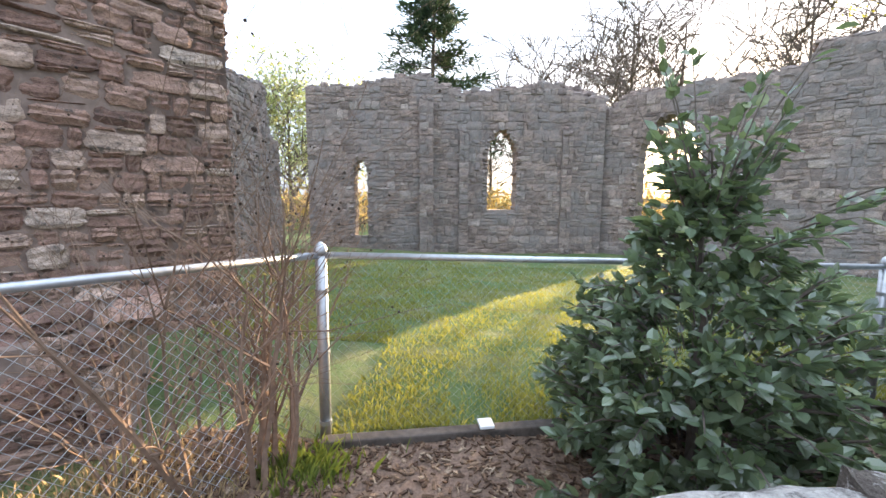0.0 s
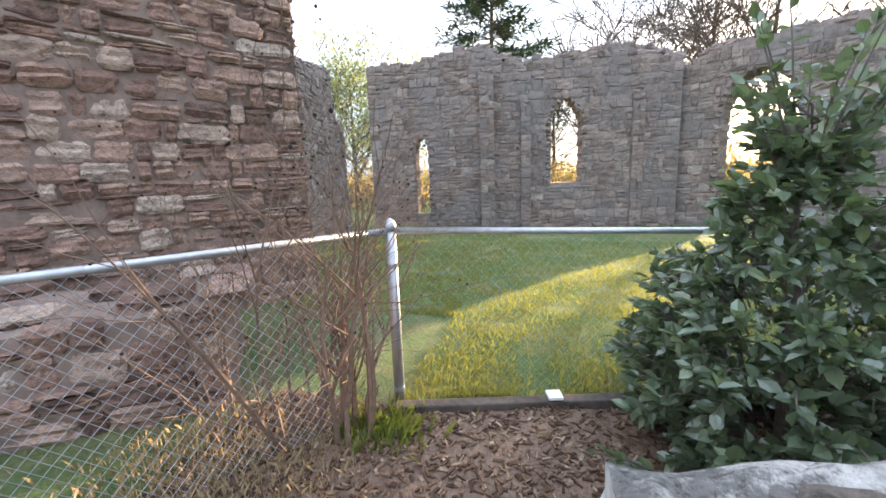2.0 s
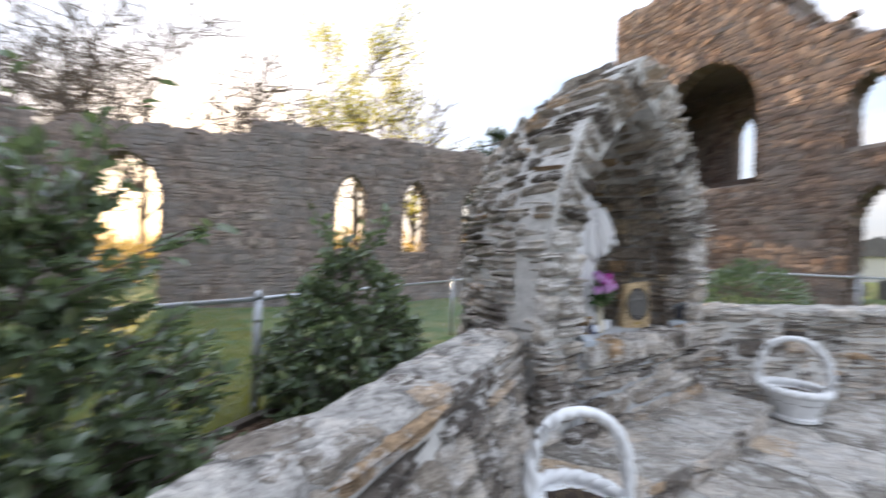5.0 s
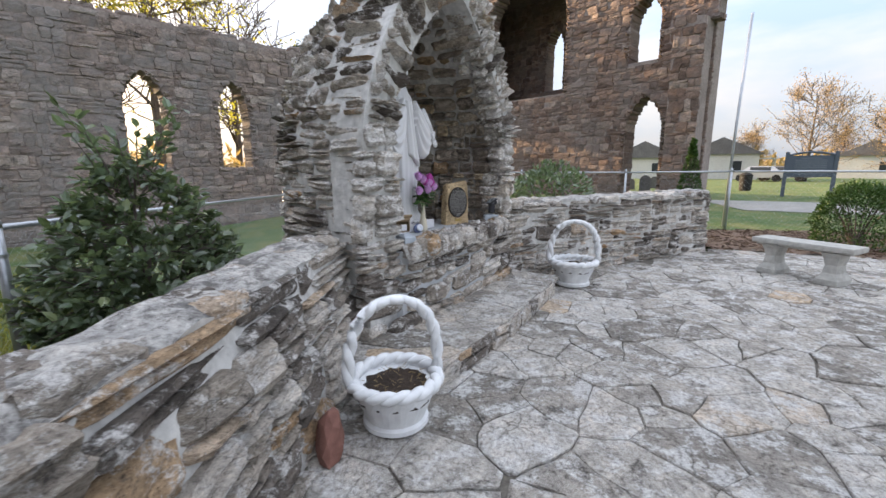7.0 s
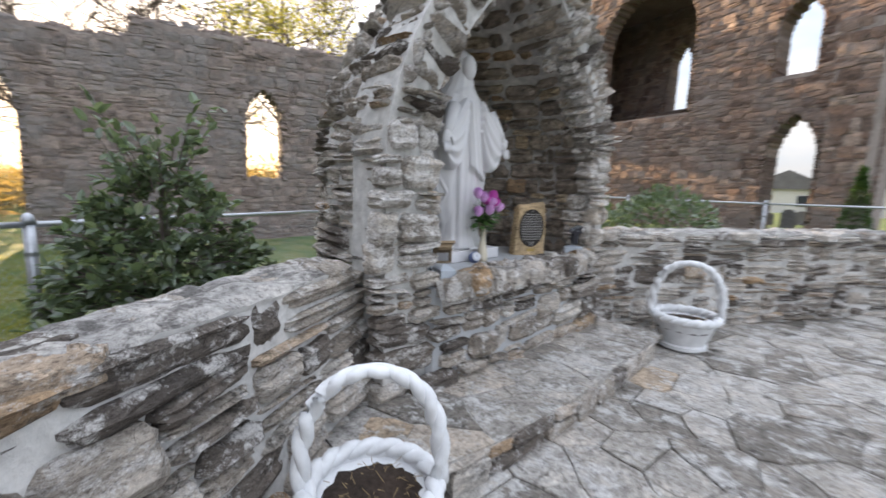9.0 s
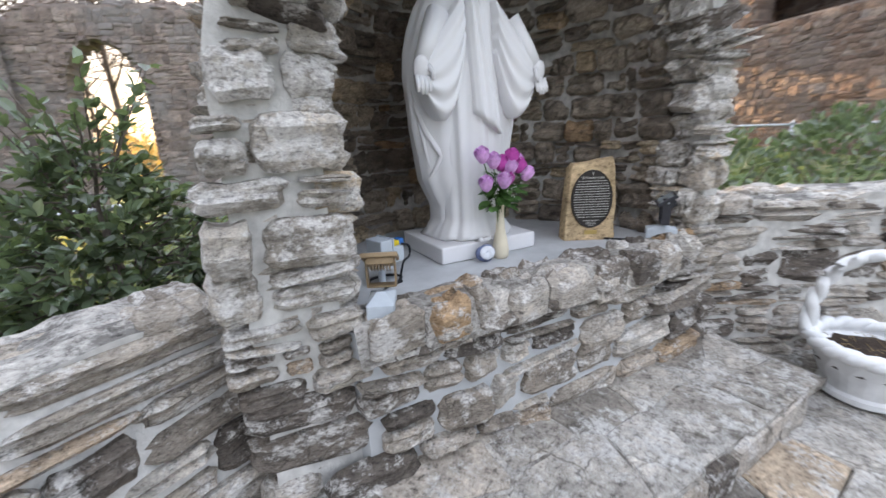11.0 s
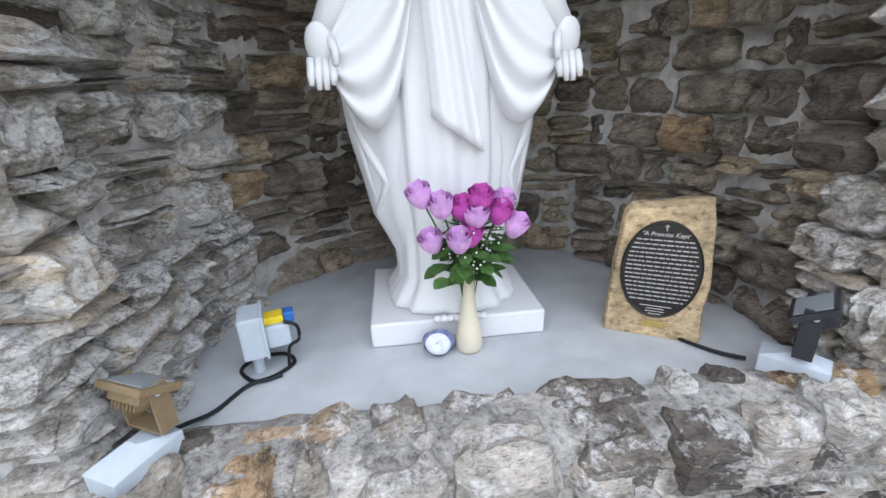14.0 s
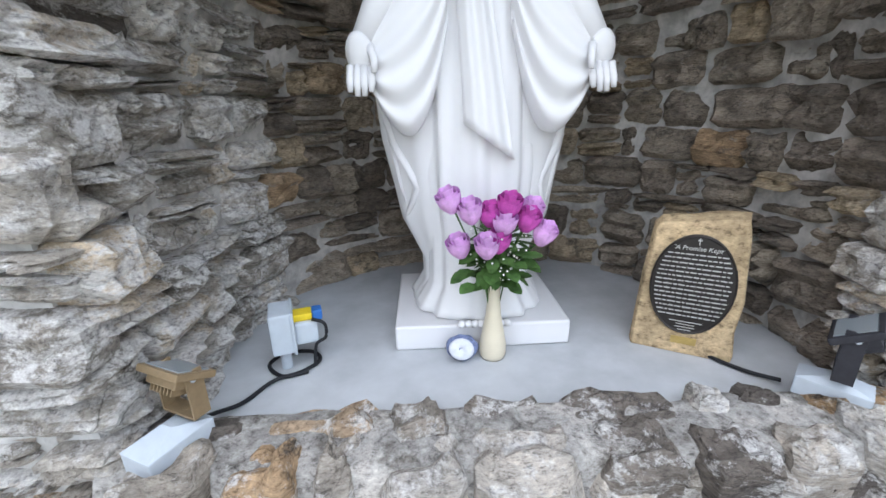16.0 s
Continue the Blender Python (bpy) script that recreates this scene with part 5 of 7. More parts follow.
z = L0Z + 0.007
cable("cable", [guv(0.09, 0.07, L0Z + 0.06), guv(0.11, 0.14, z + 0.02), guv(0.15, 0.2, z), guv(0.2, 0.29, z), guv(0.27, 0.33, z), guv(0.31, 0.39, z), guv(0.27, 0.44, z), guv(0.19, 0.43, z), guv(0.16, 0.37, z), guv(0.22, 0.31, z), guv(0.29, 0.33, z)], "black rubber cable coiled on the ledge")
cable("cable", [guv(0.31, 0.36, L0Z + 0.165), guv(0.345, 0.36, L0Z + 0.15), guv(0.345, 0.36, L0Z + 0.105), guv(0.315, 0.36, L0Z + 0.08), guv(0.30, 0.37, z)], "black lead hanging from the plug", 0.005)
cable("cable", [guv(1.55, 0.5, z), guv(1.5, 0.36, z), guv(1.56, 0.25, z), guv(1.62, 0.18, z + 0.01)], "black cable behind the memorial stone")


def flood(name, at, rz, tilt, coat, label, box_size, size=1.0, lift=0.0, yo=0.01):
    """A floodlight on a yoke, standing on a grey junction box."""
    t = empty(name, at, label, "floodlight", rz=rz)
    bm = bmesh.new()
    w, d, h = box_size
    box(bm, (w, d, h), (0, 0, h / 2), 0, 0.004)
    part("junction_box", bm, M_GREYPL, t, "light grey junction box")
    bm = bmesh.new()
    vs = [bm.verts.new(v) for v in ((-w / 2, -d / 2, h), (w / 2, -d / 2, h), (w / 2, d / 2, h), (-w / 2, d / 2, h), (-w / 6, 0, h + 0.022), (w / 6, 0, h + 0.022))]
    for f in ((0, 1, 5, 4), (1, 2, 5), (2, 3, 4, 5), (3, 0, 4)):
        bm.faces.new([vs[i] for i in f])
    part("lid", bm, M_GREYPL, t, "ridged grey lid")
    bm = bmesh.new()
    yw = 0.064 * size
    box(bm, (2 * yw, 0.04, 0.006), (0, yo, h + 0.028), 0, 0.001)
    for s in (-1, 1):
        box(bm, (0.006, 0.04, 0.115 + lift), (s * yw, yo, h + 0.084 + lift / 2), 0, 0.001)
    lathe(bm, [(0.008, 0), (0.008, 0.012)], (0, yo, h + 0.02), 10)
    part("yoke", bm, coat, t, "bent metal yoke")
    head = pose(0, yo, h + 0.13 + lift, tilt, 0, 0) @ Matrix.Diagonal((size, size, size, 1))
    bm = bmesh.new()
    box(bm, (0.165, 0.022, 0.125), (0, 0, 0), 0, 0.005)
    box(bm, (0.12, 0.03, 0.085), (0, 0.024, 0), 0, 0.004)
    lamp = part("lamp_head", bm, coat, t)
    lamp.matrix_local = head
    for k in range(7):
        bm = bmesh.new()
        box(bm, (0.004, 0.022, 0.075), (-0.042 + k * 0.014, 0.048, 0))
        part("fin", bm, coat, lamp)
    bm = bmesh.new()
    box(bm, (0.135, 0.003, 0.095), (0, -0.0125, 0))
    part("lens", bm, M_GLASS, lamp, "flat glass lens")
    for s in (-1, 1):
        bm = bmesh.new()
        tube(bm, [(s * 0.06, 0.012, 0.0), (s * 0.072, 0.012, 0.0)], 0.008, 8)
        part("bolt", bm, M_GREYPL, lamp, "zinc bolt")
    return t


flood("floodlight", guv(0.085, 0.0, L0Z + 0.03), GANG + 155, -64, M_BRONZE, "bronze floodlight tilted upwards on a grey junction box", (0.09, 0.15, 0.06), 0.76, 0.0, -0.05)
flood("floodlight", guv(1.65, 0.075, L0Z + 0.04), GANG + 222, -58, M_DARKLAMP, "dark grey floodlight on a pale junction box", (0.075, 0.145, 0.05), 0.8, 0.02)

# planter baskets
M_WHITEP = simple("white_painted_concrete", (0.70, 0.71, 0.72), 0.75, 0, 14, 0.14, 0.004)
M_SOIL = simple("dark_potting_soil", (0.045, 0.032, 0.024), 0.97, 0, 60, 0.6, 0.02)


def basket():
    t = empty("planter_basket", (0, 0, 0), "white cast basket planter with a twisted hoop handle", "planter", "basket planters")
    bm = bmesh.new()
    sides = 40
    prof = [(0.135, 0.0), (0.15, 0.012), (0.15, 0.035), (0.135, 0.045), (0.15, 0.09), (0.168, 0.14), (0.183, 0.19), (0.19, 0.225), (0.178, 0.235), (0.168, 0.21), (0.1, 0.2)]
    lathe(bm, prof, sides=sides)
    for v in bm.verts:
        if 0.05 < v.co.z < 0.22:
            th = math.atan2(v.co.y, v.co.x)
            k = 1 + 0.016 * math.sin(th * 14) * (1 if int(v.co.z * 22) % 2 else -1)
            v.co.x *= k
            v.co.y *= k
    part("bowl", bm, M_WHITEP, t, "woven-look white bowl")
    bm = bmesh.new()
    for ph in (0, 1):
        tube(bm, [((0.192 + 0.012 * math.cos(ph * math.pi + k * 0.9)) * math.cos(k * math.tau / 60), (0.192 + 0.012 * math.cos(ph * math.pi + k * 0.9)) * math.sin(k * math.tau / 60), 0.238 + 0.012 * math.sin(ph * math.pi + k * 0.9)) for k in range(61)], 0.023, 8, False)
    part("rim", bm, M_WHITEP, t, "thick twisted white rim", smooth=True)
    bm = bmesh.new()
    for ph in (0, 1):
        pts = []
        for k in range(49):
            th = math.pi * k / 48
            w, h = 0.205, 0.40
            off = 0.011
            pts.append((w * math.cos(th) * (1 + 0.12 * math.sin(th)) + off * math.cos(k * 0.75 + ph * math.pi), off * math.sin(k * 0.75 + ph * math.pi), 0.235 + h * math.sin(th) ** 0.8))
        tube(bm, pts, 0.021, 8)
    part("handle", bm, M_WHITEP, t, "tall hoop handle of twisted white strands", smooth=True)
    bm = bmesh.new()
    lathe(bm, [(0.172, 0.15), (0.174, 0.2), (0.12, 0.212), (0.05, 0.218), (0.01, 0.22)], sides=30)
    for v in bm.verts:
        v.co.z += 0.012 * wob(*v.co, f=25)
    part("soil", bm, M_SOIL, t, "bare dark soil with dry roots", smooth=True)
    bm = bmesh.new()
    rs = random.Random(3)
    for k in range(60):
        a, r = rs.uniform(0, math.tau), 0.15 * rs.random() ** 0.5
        p = Vector((r * math.cos(a), r * math.sin(a), 0.215))
        tube(bm, [p, p + Vector((rs.uniform(-.03, .03), rs.uniform(-.03, .03), rs.uniform(0.0, 0.025)))], 0.0013, 3)
    tagged(part("root_mat", bm, M_STRAW, t, "dry pale roots"), kind="stuff")
    return t


M_STRAW = simple("dry_straw", (0.30, 0.22, 0.12), 0.9, 0, 40, 0.35)
b1 = basket()
b1.matrix_world = pose(2.60, 0.20, 0.005, 0, 0, 118 - 180 + 8) @ Matrix.Diagonal((1.13, 1.13, 1.04, 1))
b2 = copy_thing(b1, pose(5.52, -0.86, 0.005, 0, 0, 95 - 180) @ Matrix.Diagonal((1.1, 1.1, 1.08, 1)))
# reddish stone leaning on the low wall
bm = bmesh.new()
bmesh.ops.create_icosphere(bm, subdivisions=2, radius=1, matrix=Matrix.Diagonal((0.095, 0.07, 0.13, 1)))
for v in bm.verts:
    v.co *= 1 + 0.55 * wob(*v.co, f=8)
    v.co.x *= 1.15 - 2.2 * v.co.z
rk = part("loose_stone", bm, simple("red_rock", (0.20, 0.095, 0.075), 0.85, 0, 20, 0.3, 0.006), None)
rk.matrix_world = pose(2.28, 0.40, 0.10, 8, 14, 30)
tagged(rk, "reddish rock leaning on the foot of the low wall", "rock")

# concrete bench
M_CONC = simple("weathered_concrete", (0.42, 0.41, 0.38), 0.9, 0, 16, 0.25, 0.006)
bench = empty("bench", (6.40, -3.52, 0.004), "weathered concrete garden bench on two flared legs", "bench", rz=218)
bm = bmesh.new()
box(bm, (1.0, 0.33, 0.065), (0, 0, 0.405), 0, 0.015)
box(bm, (0.92, 0.26, 0.03), (0, 0, 0.365), 0, 0.008)
part("seat", bm, M_CONC, bench)
for s in (-1, 1):
    bm = bmesh.new()
    prof = [(0.5, 0.0), (0.5, 0.06), (0.36, 0.13), (0.32, 0.22), (0.38, 0.30), (0.46, 0.36)]
    rings = [[bm.verts.new((s * 0.30 + 0.16 * k * sx * (0.6 + 0.5 * k), 0.28 * k * sy, z)) for sx, sy in ((-.5, -.5), (.5, -.5), (.6, 0), (.5, .5), (-.5, .5), (-.6, 0))] for k, z in [(a / 0.45, z) for a, z in prof]]
    for r0, r1 in zip(rings, rings[1:]):
        for k in range(6):
            bm.faces.new((r0[k], r0[(k + 1) % 6], r1[(k + 1) % 6], r1[k]))
    bm.faces.new(rings[0][::-1])
    bm.faces.new(rings[-1])
    part("leg", bm, M_CONC, bench)


# ---- plants, fence and garden ----
M_BARK = simple("grey_bark", (0.13, 0.108, 0.09), 0.95, 0, 20, 0.4, 0.01)
M_TWIG = simple("brown_twig", (0.20, 0.135, 0.098), 0.9, 0, 30, 0.35)


def leaf_mat(name, col, rough, spec=0.5, trans=0.25, var=0.45):
    """Leaves: each leaf has its own shade; light shines through a little."""
    m, nt, b = material(name, rough, 0, spec)
    rnd = nt.nodes.new("ShaderNodeNewGeometry").outputs["Random Per Island"]
    lo, hi = tuple(c * (1 - var) for c in col), tuple(min(1, c * (1 + var)) for c in col)
    c = ramp(nt, rnd, [(0.0, lo), (0.9, hi), (1.0, (hi[0] * 1.5, hi[1] * 1.3, hi[2]))])
    nt.links.new(c, b.inputs["Base Color"])
    tr = nt.nodes.new("ShaderNodeBsdfTranslucent")
    nt.links.new(mix(nt, 0.5, c, (min(1, col[0] * 3), min(1, col[1] * 3), col[2] * 1.2)), tr.inputs[0])
    mx = nt.nodes.new("ShaderNodeMixShader")
    mx.inputs[0].default_value = trans
    nt.links.new(b.outputs[0], mx.inputs[1])
    nt.links.new(tr.outputs[0], mx.inputs[2])
    nt.links.new(mx.outputs[0], nt.nodes["Material Output"].inputs[0])
    return m


M_HOLLY = leaf_mat("holly_leaf", (0.115, 0.155, 0.10), 0.24, 1.0, 0.3, 0.5)
M_BOX = leaf_mat("boxwood_leaf", (0.05, 0.10, 0.025), 0.5, 0.4, 0.15)
M_YOUNG = leaf_mat("young_spring_leaf", (0.22, 0.22, 0.05), 0.6, 0.2, 0.45)
M_WILLOW = leaf_mat("willow_leaf", (0.30, 0.33, 0.19), 0.7, 0.1, 0.3)
M_NEEDLE = leaf_mat("pine_needles", (0.045, 0.075, 0.055), 0.6, 0.3, 0.1)
M_BRUSH = leaf_mat("brushwood", (0.26, 0.20, 0.12), 0.8, 0.1, 0.3)
M_TUFT = leaf_mat("tuft_blade", (0.101, 0.130, 0.031), 0.6, 0.2, 0.3, 0.5)
M_GRASSB = leaf_mat("grass_blade", (0.19, 0.19, 0.055), 0.6, 0.2, 0.4, 0.5)


def leaves_mesh(name, items, mat, parent, cup=0.15):
    """Many leaves as one mesh; items: place, way, up, length, half width."""
    V, F = [], []
    for c, d, n, L, w in items:
        d = d.normalized()
        s = d.cross(n)
        s = s.normalized() if s.length > 1e-4 else Vector((1, 0, 0))
        n = s.cross(d)
        k = len(V)
        V += [c, c + d * L * 0.45 - n * cup * w, c + d * L - n * 0.1 * L,
              c + d * L * 0.28 + s * w * 0.85 + n * cup * w, c + d * L * 0.66 + s * w * 0.8 + n * cup * w,
              c + d * L * 0.28 - s * w * 0.85 + n * cup * w, c + d * L * 0.66 - s * w * 0.8 + n * cup * w]
        F += [(k, k + 3, k + 1), (k + 1, k + 3, k + 4), (k + 1, k + 4, k + 2), (k, k + 1, k + 5), (k + 1, k + 6, k + 5), (k + 1, k + 2, k + 6)]
    return put(name, V, F, mat, parent)


def branches(rnd, p, d, L, r, levels, out, tips, spread=0.6, gravity=0.0, kids=(3, 5), seg=5, thin=0.0008):
    """Recursive limbs: lists of points with radii, and the twig ends."""
    pts, rad = [p.copy()], [r]
    for k in range(seg):
        d = (d + Vector((rnd.gauss(0, 0.1), rnd.gauss(0, 0.1), rnd.gauss(0.02, 0.08) - gravity))).normalized()
        p = p + d * (L / seg)
        pts.append(p.copy())
        rad.append(max(r * (1 - 0.75 * (k + 1) / seg), thin))
    out.append((pts, rad))
    if levels == 0:
        tips.append((pts[-1], d))
        tips.append((pts[len(pts) // 2], d))
        return
    for k in range(rnd.randint(*kids)):
        i = rnd.randint(max(1, seg // 3), seg)
        a = Vector((rnd.gauss(0, 1), rnd.gauss(0, 1), rnd.gauss(0.15, 0.6)))
        nd = (d * (1 - spread * 0.5) + a.normalized() * spread).normalized()
        branches(rnd, pts[i], nd, L * rnd.uniform(0.5, 0.75), max(rad[i] * 0.6, thin), levels - 1, out, tips, spread, gravity, kids, max(3, seg - 1), thin)


def limbs_mesh(name, limbs, mat, parent, sides=5, label=""):
    bm = bmesh.new()
    for pts, rad in limbs:
        tube(bm, pts, rad, sides, False)
    return part(name, bm, mat, parent, label)


def tree(name, at, height, seed, label, leaf=None, leaf_n=0, leaf_size=0.3, levels=3, trunk=0.0, spread=0.65, mat=None, kids=(4, 6), thin=0.017):
    rnd = random.Random(seed)
    t = empty(name, (at[0], at[1], ground_z(at[0], at[1]) - 0.1), label, "tree")
    stem = [Vector((0, 0, 0))]
    n = 8
    for k in range(n):
        stem.append(stem[-1] + Vector((rnd.gauss(0, 0.025), rnd.gauss(0, 0.025), 1)) * height * 0.72 / n)
    r0 = trunk or height * 0.016
    rad = [r0 * (1 - 0.8 * k / n) for k in range(n + 1)]
    limbs_mesh("trunk", [(stem, rad)], mat or M_BARK, t, 8)
    out, tips = [], []
    for k in range(2, n + 1):
        for q in range(rnd.randint(2, 3)):
            a = rnd.uniform(0, math.tau)
            d = Vector((math.cos(a), math.sin(a), rnd.uniform(0.5, 1.4))).normalized()
            branches(rnd, stem[k], d, height * rnd.uniform(0.2, 0.34) * (1.15 - 0.5 * k / n), rad[k] * 0.55, levels - 1, out, tips, spread, 0.0, kids, 5, thin)
    limbs_mesh("branchwork", out, mat or M_BARK, t, 3)
    if leaf:
        items = []
        for k in range(leaf_n):
            c, d = rnd.choice(tips)
            v = Vector((rnd.gauss(0, 1), rnd.gauss(0, 1), rnd.gauss(0, 1)))
            items.append((c + v * leaf_size * 1.6, v.normalized(), Vector((rnd.gauss(0, 1), rnd.gauss(0, 1), 1)), leaf_size * rnd.uniform(0.5, 1.2), leaf_size * 0.3))
        leaves_mesh("crown", items, leaf, t)
    return t


def dirpos(az, dist, eye=(0.0, -0.28)):
    return eye[0] + dist * math.cos(radians(az)), eye[1] + dist * math.sin(radians(az))


# trees beyond the nave
for az, d, h, sd in ((74.5, 34, 20.0, 1), (69.2, 36, 20.0, 3), (58.3, 35, 18.5, 5), (81.0, 40, 17.0, 2), (86.6, 38, 17.5, 4), (91.5, 46, 16.0, 6), (52.5, 36, 15.0, 8), (77.5, 42, 17.0, 11), (60.8, 44, 17.0, 13)):
    tree("bare_tree", dirpos(az, d), h, sd, "leafless grey tree standing beyond the nave wall", trunk=h * 0.013, kids=(4, 6), spread=0.78, thin=0.034)
tree("budding_tree", dirpos(45.5, 33), 19.5, 21, "tall tree with sparse yellow-green spring leaves", M_YOUNG, 9000, 0.2, kids=(3, 5), thin=0.03)
tree("bare_tree", dirpos(38.0, 36), 17.0, 22, "leafless grey tree beside a budding one", kids=(5, 7), thin=0.03)
tree("budding_tree", dirpos(117.8, 30), 11.5, 23, "pale green willow-like tree behind a gap in the ruin", M_WILLOW, 5200, 0.24)
tree("budding_tree", dirpos(113.0, 38), 12.0, 24, "pale green tree behind the ruin", M_WILLOW, 3200, 0.35)
tree("budding_tree", dirpos(105.0, 46), 13.0, 25, "greenish tree far behind the ruin", M_WILLOW, 2200, 0.4)


def pine(at, height, seed, label):
    rnd = random.Random(seed)
    t = empty("pine_tree", (at[0], at[1], ground_z(*at) - 0.1), label, "tree")
    limbs_mesh("trunk", [([Vector((0.1 * math.sin(k), 0.1 * math.cos(k * 1.3), height * k / 8)) for k in range(9)], [0.3 * (1 - k / 9) + 0.03 for k in range(9)])], M_BARK, t, 8)
    out, items = [], []
    z = height * 0.28
    while z < height * 0.98:
        L = 0.46 * height * (1 - z / height) ** 0.8 + 0.7
        for q in range(rnd.randint(3, 5)):
            a, l = rnd.uniform(0, math.tau), L * rnd.uniform(0.45, 1.1)
            tip = Vector((l * math.cos(a), l * math.sin(a), z + rnd.uniform(-0.06, 0.16) * l))
            out.append(([Vector((0, 0, z)), Vector((tip.x * 0.5, tip.y * 0.5, z + 0.03 * l)), tip], [0.06, 0.04, 0.012]))
            for k in range(int(26 * l / 2 + 20)):
                f = rnd.uniform(0.3, 1.03)
                c = Vector((0, 0, z)).lerp(tip, f) + Vector((rnd.gauss(0, 0.28), rnd.gauss(0, 0.28), rnd.gauss(0.05, 0.16)))
                items.append((c, Vector((math.cos(a) + rnd.gauss(0, 0.8), math.sin(a) + rnd.gauss(0, 0.8), rnd.gauss(0.25, 0.4))), Vector((0, 0, 1)), rnd.uniform(0.45, 0.85), 0.10))
        z += rnd.uniform(0.35, 0.75)
    limbs_mesh("branchwork", out, M_BARK, t, 4)
    leaves_mesh("crown", items, M_NEEDLE, t)


pine(dirpos(99.2, 36), 19.5, 3, "dark green pine rising behind the ruined wall")
pine(dirpos(27.7, 34), 11.5, 5, "dark conifer behind the grotto")


def woods():
    """Brushwood and young growth in a broad belt beyond the ruin."""
    rnd = random.Random(31)
    V, F = [], []
    items = []
    for k in range(2600):
        az, d = rnd.uniform(20, 150), rnd.uniform(24, 62)
        x, y = dirpos(az, d)
        z0 = ground_z(x, y)
        h = rnd.uniform(1.2, 4.6) * (0.6 + 0.4 * wob(az * 0.15, 3))
        dx, dy = rnd.gauss(0, 0.12) * h, rnd.gauss(0, 0.12) * h
        r = rnd.uniform(0.015, 0.05)
        n = len(V)
        for q in range(3):
            V.append((x + r * math.cos(q * 2.1), y + r * math.sin(q * 2.1), z0 - 0.1))
        V.append((x + dx, y + dy, z0 + h))
        F += [(n, n + 1, n + 3), (n + 1, n + 2, n + 3), (n + 2, n, n + 3)]
        for q in range(10):
            f = rnd.uniform(0.15, 1.0)
            v = Vector((rnd.gauss(0, 1), rnd.gauss(0, 1), rnd.gauss(0.4, 0.7)))
            items.append((Vector((x + dx * f, y + dy * f, z0 + h * f)) + v * 0.35, v, Vector((rnd.gauss(0, 1), rnd.gauss(0, 1), 1)), rnd.uniform(0.3, 0.8), 0.09))
    t = put("far_woods", V, F, M_BARK)
    tagged(t, "belt of brown brushwood and saplings beyond the ruin", "woods", kind="stuff")
    ob = leaves_mesh("twigs", items, M_BRUSH, t)
    tagged(ob, kind="stuff")


woods()


# hollies
def holly(at, height, prof, n, seed, label, shoots=()):
    rnd = random.Random(seed)
    z0 = ground_z(*at)
    t = empty("holly_bush", (at[0], at[1], z0), label, "shrub", "hollies behind the low wall")
    limbs, items = [([Vector((0.02 * math.sin(k * 2), 0.02 * math.cos(k), height * k / 8)) for k in range(9)], [0.03 * (1 - k / 10) for k in range(9)])], []
    ph, pr = [p[0] for p in prof], [p[1] for p in prof]

    def spray(p, d, L, m):
        q = p + d * L
        limbs.append(([p, p.lerp(q, 0.5) + Vector((0, 0, 0.02)), q], [0.006, 0.0045, 0.002]))
        for k in range(m):
            f = rnd.uniform(0.15, 1.02)
            v = Vector((rnd.gauss(0, 1), rnd.gauss(0, 1), rnd.gauss(0, 0.8)))
            w = (d * 0.7 + v * 0.55).normalized()
            items.append((p.lerp(q, f), w, Vector((rnd.gauss(0, 0.5), rnd.gauss(0, 0.5), 1)) + d * 0.3, rnd.uniform(0.06, 0.105), rnd.uniform(0.021, 0.033)))
    for k in range(n):
        z = height * (1 - rnd.random() ** 0.52)
        r = float(np.interp(z, ph, pr))
        a = rnd.uniform(0, math.tau)
        r *= 1 + 0.3 * wob(math.cos(a) * 1.5, math.sin(a) * 1.5, z * 2.5 + seed)
        d = Vector((math.cos(a), math.sin(a), rnd.uniform(-0.1, 0.9))).normalized()
        L = rnd.uniform(0.14, 0.28)
        rr = max(0.0, r - L * 0.7) * (rnd.random() ** 0.35)
        spray(Vector((rr * math.cos(a), rr * math.sin(a), z)), d, L, 11)
    for p, d, L, m in shoots:
        spray(Vector(p), Vector(d).normalized(), L, m)
    for k in range(13):
        a = rnd.uniform(0, math.tau)
        spray(Vector((0.12 * math.cos(a), 0.12 * math.sin(a), height * rnd.uniform(0.75, 0.97))), Vector((math.cos(a) * 0.5, math.sin(a) * 0.5, 1)).normalized(), rnd.uniform(0.25, 0.6), 11)
    limbs_mesh("branchwork", limbs, M_BARK, t, 4)
    leaves_mesh("foliage", items, M_HOLLY, t)


holly((1.05, 2.02), 1.72, [(0, 0.5), (0.35, 0.8), (0.8, 0.66), (1.2, 0.38), (1.5, 0.13), (1.72, 0.04)], 720, 2, "dense dark green holly bush behind the low wall",
      shoots=[((0.1 * k, -0.35, 1.25 + 0.07 * k), (0.7, -0.55, 0.35), 0.28, 12) for k in range(4)] + [((0.10 * math.cos(k * 2.4), 0.10 * math.sin(k * 2.4), 1.38 + 0.05 * k), (0.45 * math.cos(k * 2.4) + 0.12, 0.3 * math.sin(k * 2.4), 1.0), 0.42 + 0.05 * k, 9) for k in range(7)] + [((-0.55, 0.05, 0.35), (-0.5, -0.3, 0.5), 0.4, 14), ((-0.6, -0.4, 0.05), (-0.6, -0.3, 0.35), 0.4, 18)])
holly((3.2, 2.40), 1.52, [(0, 0.5), (0.3, 0.76), (0.75, 0.62), (1.1, 0.42), (1.52, 0.06)], 640, 7, "smaller holly bush beside the grotto")


